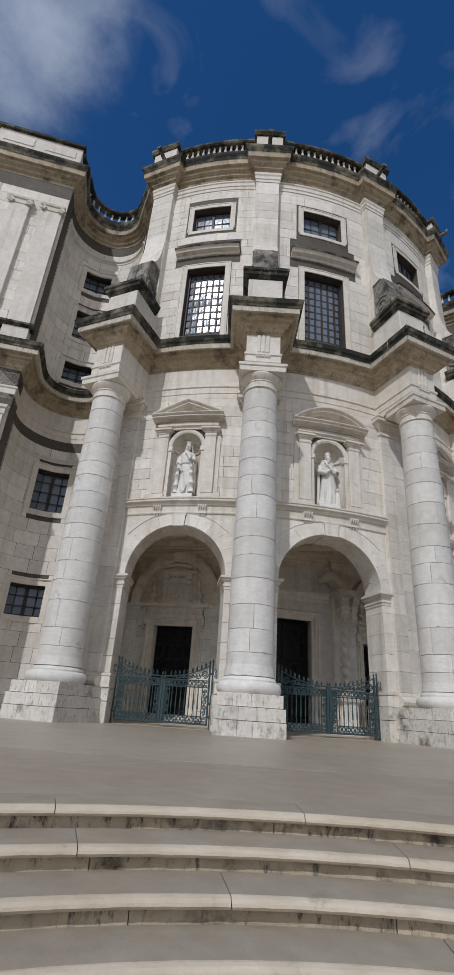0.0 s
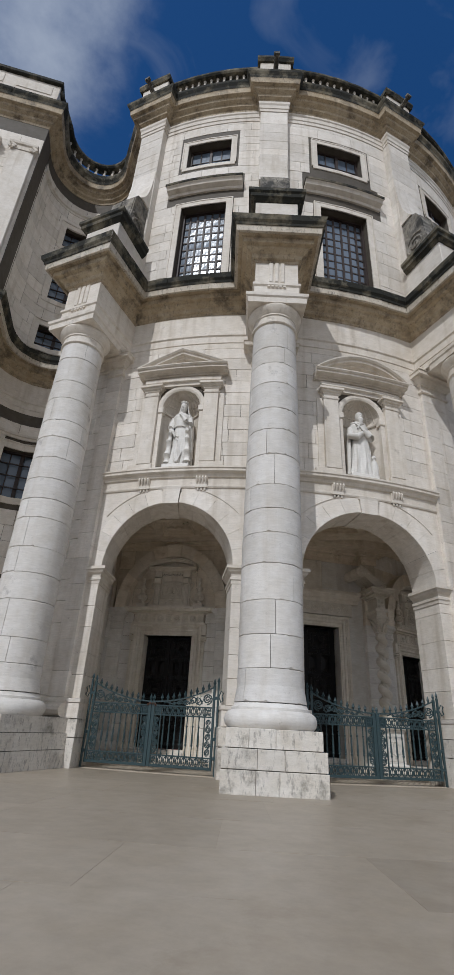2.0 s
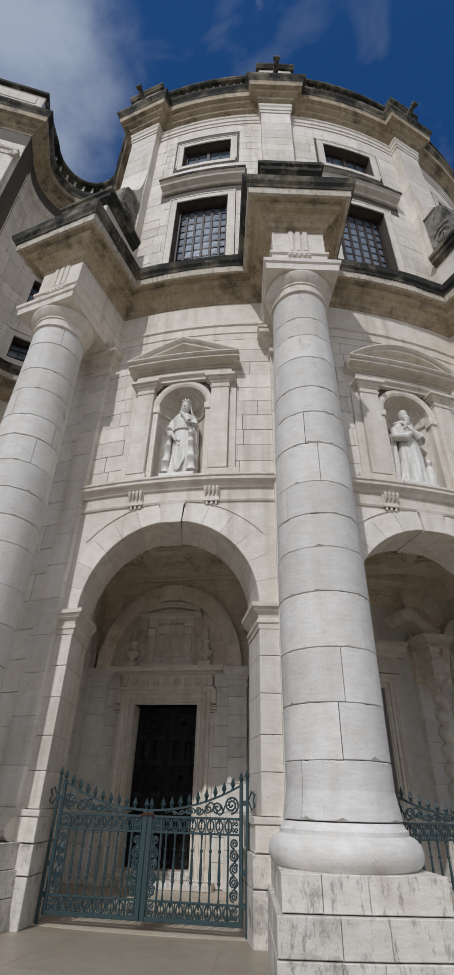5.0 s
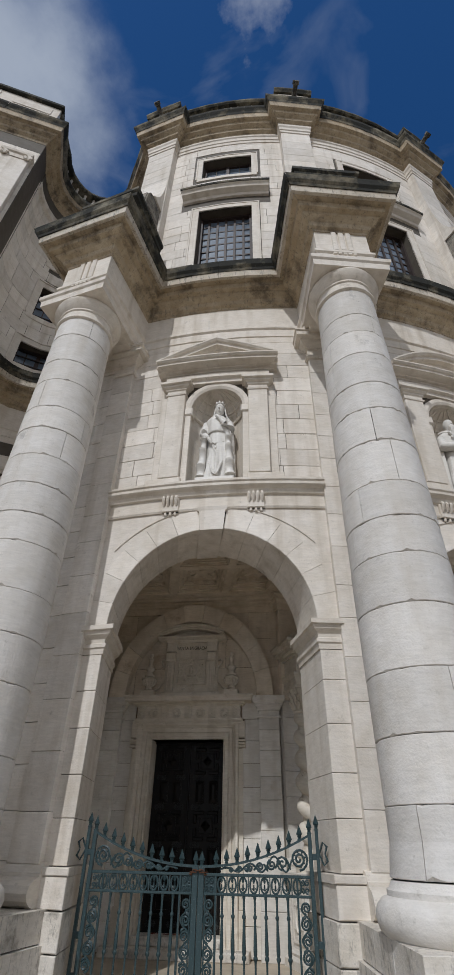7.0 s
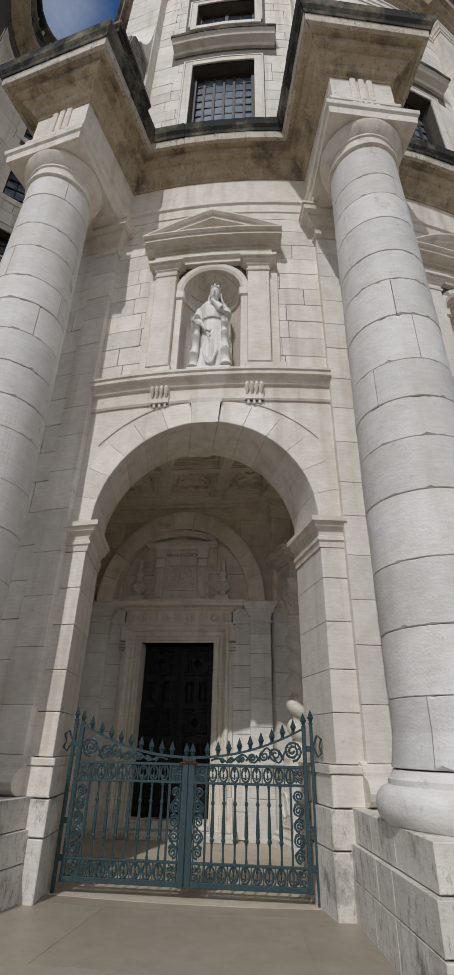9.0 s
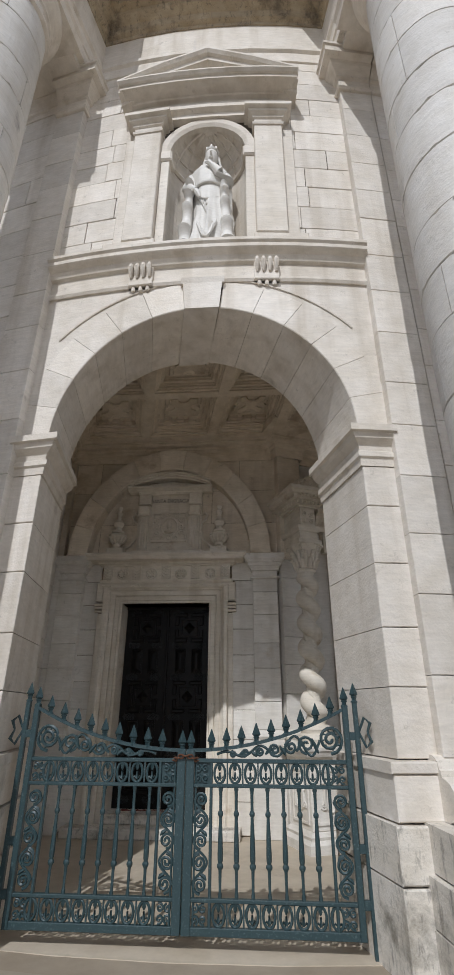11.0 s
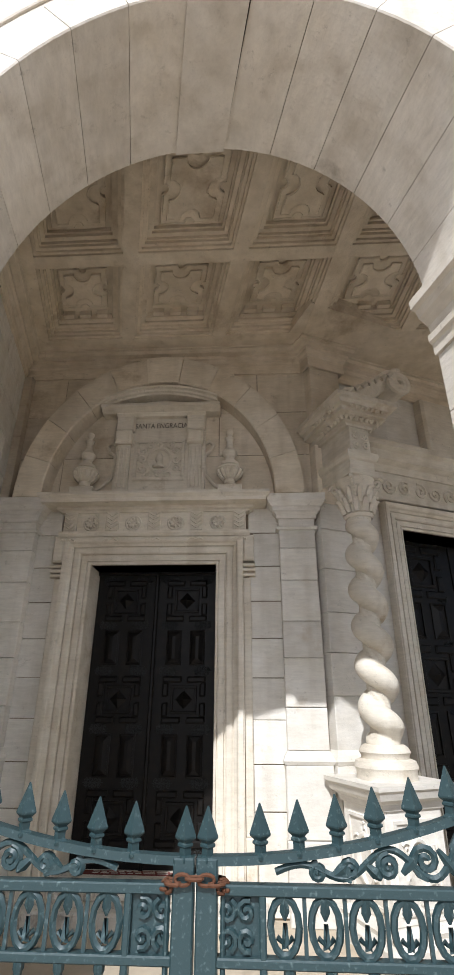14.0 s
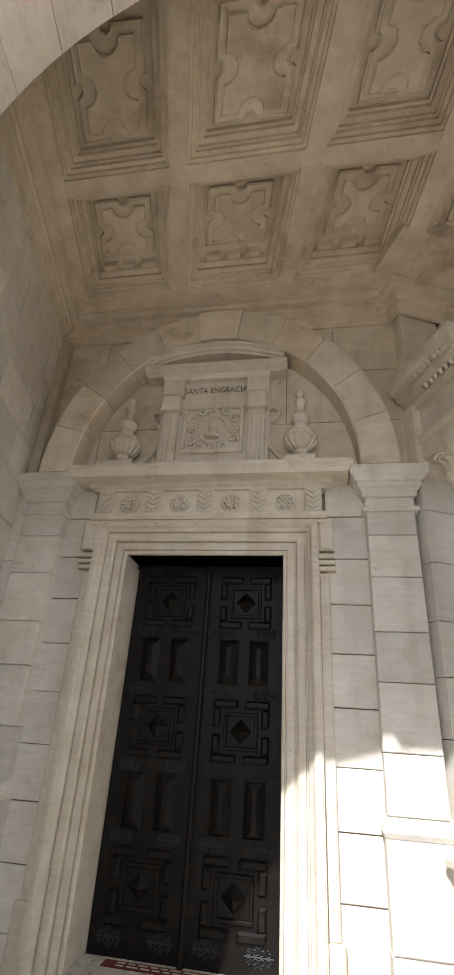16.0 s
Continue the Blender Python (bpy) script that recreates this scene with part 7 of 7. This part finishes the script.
# stepped pilasters in the angle between the portals
def angle_pilasters():
    for sg in (-1, 1):
        mpm = flat(*AB(0, ALCOVE_B)[:2], AXIS)
        w = thing("angle_pilaster", AB(sg * 2.6, ALCOVE_B, GZ), "stepped limestone pilaster in the porch angle", "pilaster", "porch angle pilasters")
        a, b = sorted((sg * 2.25, sg * 2.78))
        z, rnd = GZ, random.Random(14)
        while z < 5.4:
            z2 = z + rnd.uniform(0.45, 0.6)
            if z2 > 5.2:
                z2 = 5.45
            part("stone_block", Shape().box(mpm, a, b, 0, 0.20, z + 0.003, z2 - 0.003, 1, 0.008), M_PORCH, w)
            z = z2
        part("upper_block", Shape().box(mpm, a, b, 0, 0.20, 5.45, 6.70, 1, 0.01), M_PORCH_UP, w)
        part("upper_block", Shape().box(mpm, a, b, 0, 0.20, 6.706, 7.75, 1, 0.01), M_PORCH_UP, w)
        part("pilaster_foot", Shape().box(mpm, a - 0.05, b + 0.05, 0, 0.255, GZ, 1.55, 1, 0.012), M_PORCH, w)
        part("pilaster_foot", Shape().box(mpm, a - 0.04, b + 0.04, 0, 0.24, 1.555, 2.26, 1, 0.012), M_PORCH, w)
        ln = [mpm(u, d, 0) for u, d in ((a, 0), (a, 0.20), (b, 0.20), (b, 0))]
        part("pilaster_base", Shape().mitred(ln, [(-0.05, 2.26), (0.04, 2.26), (0.06, 2.30), (0.04, 2.35), (0.0, 2.41), (-0.05, 2.41)]), M_PORCH, w)


angle_pilasters()


# ---- wrought-iron gates ----
GYF = 16.70                     # plane of the first gate
GXC = -5.72
GATE = flat(GXC, GYF)


# a spear head: foot, neck, collar and pyramid, as (half diagonal, height)
SPEAR = ((0.034, -0.015), (0.034, -0.005), (0.022, 0.005), (0.022, 0.028), (0.030, 0.033), (0.030, 0.040), (0.024, 0.045), (0.040, 0.058), (0.041, 0.064), (0.003, 0.165))


def gate_leaf(sg):
    mp = lambda u, d, z: GATE(sg * u, d, z)
    g = thing("gate_leaf", mp(1.58, 0, 0.93), "green painted wrought-iron gate leaf with scrolls and spear finials", "gate", "porch gates")
    Z0, ZL, ZB, ZT = 0.94, 1.20, 2.07, 2.28

    def top(u):
        return 2.335 + 0.385 * (max(0.0, u) / 1.57) ** 2.1
    for u0, u1, z1, w in ((0.004, 0.084, 2.36, 0.03), (0.094, 0.112, ZT, 0.014), (0.235, 0.262, ZT, 0.02), (1.345, 1.372, ZT, 0.02), (1.535, 1.59, 2.76, 0.028)):
        part("stile", Shape().box(mp, u0, u1, -w, w, Z0, z1, 1, 0.006), M_GATE, g)
    for z0, z1 in ((Z0, Z0 + 0.06), (ZL - 0.03, ZL), (ZB - 0.03, ZB), (ZT - 0.035, ZT)):
        part("rail", Shape().box(mp, 0.075, 1.535, -0.022, 0.022, z0, z1, 1, 0.005), M_GATE, g)
    part("sweeping_rail", Shape().loft([[mp(u, d, top(u) + h) for d, h in ((-0.024, 0), (0.024, 0), (0.024, 0.03), (-0.024, 0.03))] for u in [0.06 + 1.49 * k / 16 for k in range(17)]]), M_GATE, g)
    # turned bars
    ubar = [0.34 + 0.147 * k for k in range(7)]
    prof = [(0.0, ZL), (.017, ZL), (.017, ZL + .03), (.012, ZL + .05), (.014, 1.38), (.016, 1.405), (.027, 1.42), (.029, 1.432), (.027, 1.445), (.018, 1.455), (.024, 1.475), (.025, 1.52), (.021, 1.64), (.014, 1.805), (.022, 1.815), (.026, 1.83), (.022, 1.845), (.014, 1.855), (.014, 1.95), (.016, ZB - .06), (.021, ZB - .05), (.021, ZB - .03), (0.0, ZB - .03)]
    for u in ubar:
        x, y, _ = mp(u, 0, 0)
        part("turned_bar", Shape().lathe(x, y, prof, 8), M_GATE, g)
    # ovals with small lilies in both bands
    for z0, z1 in ((Z0 + 0.06, ZL - 0.03), (ZB, ZT - 0.035)):
        zc, hz = (z0 + z1) / 2, (z1 - z0) / 2
        for k in range(9):
            u = 0.255 + 0.147 * (k - 0.0) + 0.0
            if u > 1.34:
                continue
            o = part("oval_ring", Shape().tube([mp(u + 0.0735 + 0.052 * math.cos(6.2832 * q / 14), 0, zc + (hz - 0.004) * math.sin(6.2832 * q / 14)) for q in range(15)], 0.0135, 6), M_GATE, g)
            part("lily", Shape().tube([mp(u + 0.0735 - 0.028, 0, zc - 0.03), mp(u + 0.0735, 0, zc - 0.055), mp(u + 0.0735, 0, zc + 0.01), mp(u + 0.0735, 0, zc - 0.055), mp(u + 0.0735 + 0.028, 0, zc - 0.03)], [0.010, 0.018, 0.009, 0.018, 0.010], 5), M_GATE, o)
            part("drop", Shape().tube([mp(u + 0.0735, 0, zc + hz), mp(u + 0.0735, 0, zc + hz * 0.5), mp(u + 0.0735, 0, zc + hz * 0.2)], [0.013, 0.019, 0.005], 5), M_GATE, o)
            if k < 8:
                part("band_bar", Shape().box(mp, u - 0.007, u + 0.007, -0.008, 0.008, z0, z1), M_GATE, g)
        for uc in (0.155, 1.455):
            for q1 in (-1, 1):
                for q2 in (-1, 1):
                    part("corner_scroll", Shape().tube(spiral(mp, uc + q1 * 0.036, zc + q2 * hz * 0.46, 0.036, 1.3, 0, 0, q2 * 1.2, q1 * q2, 12), 0.011, 5), M_GATE, g)
    part("back_plate", Shape().box(mp, 0.112, 0.235, -0.012, -0.006, ZB, ZT - 0.035), M_GATE, g)
    # tall scroll panels beside the stiles
    for uc in (0.155, 1.455):
        zz = [ZL + 0.09 + (ZB - ZL - 0.22) * k / 4 for k in range(5)]
        for k, z in enumerate(zz):
            q = 1 if k % 2 else -1
            s = part("scroll", Shape().tube(spiral(mp, uc - 0.004 * q, z, 0.066, 1.9, 0, 0, 1.57 * q, q, 22), 0.0135, 5), M_GATE, g)
            if k < 4:
                zm = (z + zz[k + 1]) / 2
                part("tendril", Shape().tube([mp(uc + q * 0.064 * math.cos(math.pi * e / 12), 0, z + (zz[k + 1] - z) * e / 12) for e in range(13)], 0.012, 5), M_GATE, s)
                part("curl_leaf", Shape().tube([mp(uc - q * 0.01, 0, zm), mp(uc - q * 0.045, 0, zm - 0.02), mp(uc - q * 0.062, 0, zm - 0.045)], [0.014, 0.018, 0.006], 5), M_GATE, s)
    # rising scrolls under the sweeping rail
    big = part("large_scroll", Shape().tube(spiral(mp, 1.40, 2.455, 0.125, 2.3, 0, 0, -1.57, 1, 30), 0.016, 5), M_GATE, g)
    for k in range(8):
        a = 6.2832 * k / 8
        part("curl_leaf", Shape().tube([mp(1.40 + 0.06 * math.cos(a), 0, 2.455 + 0.06 * math.sin(a)), mp(1.40 + 0.095 * math.cos(a + 0.3), 0, 2.455 + 0.095 * math.sin(a + 0.3))], [0.006, 0.013], 5), M_GATE, big)
    for uc, r, q in ((1.17, 0.085, -1), (1.02, 0.065, 1), (0.86, 0.055, -1), (0.72, 0.042, 1), (0.58, 0.034, -1), (0.46, 0.028, 1)):
        zc = (ZT + top(uc)) / 2
        r = min(r, (top(uc) - ZT) / 2 - 0.004)
        s = part("scroll", Shape().tube(spiral(mp, uc, zc, r, 1.7, 0, 0, 1.57 * q, q, 18), 0.014, 5), M_GATE, g)
        part("curl_leaf", Shape().tube([mp(uc + 0.05, 0, zc - q * r * 0.6), mp(uc + 0.09, 0, zc + q * r * 0.3), mp(uc + 0.11, 0, zc + q * r * 0.9)], [0.010, 0.021, 0.007], 5), M_GATE, s)
    part("vine", Shape().tube([mp(0.30 + 1.0 * k / 14, 0, ZT + 0.02 + (top(0.30 + 1.0 * k / 14) - ZT - 0.03) * (0.5 + 0.45 * math.sin(k * 1.35))) for k in [e / 4 for e in range(57)]], 0.013, 5), M_GATE, g)
    # spear finials
    us = [0.043] + [0.245 + 0.147 * k for k in range(9)] + [1.562]
    for u in us:
        zb = 2.36 if u < 0.1 else (2.76 if u > 1.5 else top(u) + 0.03)
        rings = [[mp(u + r * a, r * b, zb + h) for a, b in ((-1, 0), (0, -1), (1, 0), (0, 1))] for r, h in SPEAR]
        part("spear_finial", Shape().loft(rings), M_GATE, g)
    # hinge post beyond the leaf
    pst = thing("gate_post", mp(1.665, 0, GZ), "slim green iron hinge post beside the gate", "gate post", "gate posts")
    part("post", Shape().box(mp, 1.64, 1.685, -0.022, 0.022, GZ, 2.80, 1, 0.005), M_GATE, pst)
    part("spear_finial", Shape().loft([[mp(1.6625 + r * a, r * b, 2.80 + h) for a, b in ((-1, 0), (0, -1), (1, 0), (0, 1))] for r, h in SPEAR]), M_GATE, pst)
    for z in (1.15, 1.55, 2.45):
        part("hinge", Shape().box(mp, 1.585, 1.645, -0.02, 0.02, z, z + 0.07, 1, 0.005), M_GATE, pst)
    for q in (-1, 1):
        part("wall_bracket", Shape().tube([mp(1.68, 0.0, 2.52), mp(1.74, 0.02, 2.52 + q * 0.13), mp(1.79, 0.03, 2.52 + q * 0.08), mp(1.76, 0.02, 2.52)], [0.012, 0.014, 0.018, 0.01], 6), M_GATE, pst)
    return g, pst


gate_parts = gate_leaf(-1) + gate_leaf(1)
for i in (1, 2):
    wide = Matrix.Translation((GXC, 0, 0)) @ Matrix.Diagonal((BAY_WIDE[i], 1, 1, 1)) @ Matrix.Translation((-GXC, 0, 0))
    turn = Matrix.Translation((CX, CY, 0)) @ Matrix.Rotation(radians(BAY_AT[i]), 4, "Z") @ Matrix.Translation((-CX + 0.08, -CY, 0)) @ wide
    for ob in gate_parts:
        copy_thing(ob, turn @ Matrix.Translation(ob.location))


def chain():
    c = thing("chain", GATE(0, 0, 2.27), "rusty iron chain looped round the gate stiles", "chain")
    for k in range(16):
        a = 6.2832 * k / 16
        p = Vector(GATE(0.115 * math.cos(a), 0.05 * math.sin(a), 2.285 - 0.02 * math.cos(a * 2)))
        t = Vector((-0.115 * math.sin(a), -0.05 * math.cos(a), 0)).normalized()
        n = Vector((0, 0, 1)) if k % 2 else t.cross(Vector((0, 0, 1)))
        pts = [p + t * 0.030 * math.cos(6.2832 * q / 12) + n * 0.017 * math.sin(6.2832 * q / 12) for q in range(13)]
        part("chain_link", Shape().tube(pts, 0.007, 6), M_RUST, c)


chain()
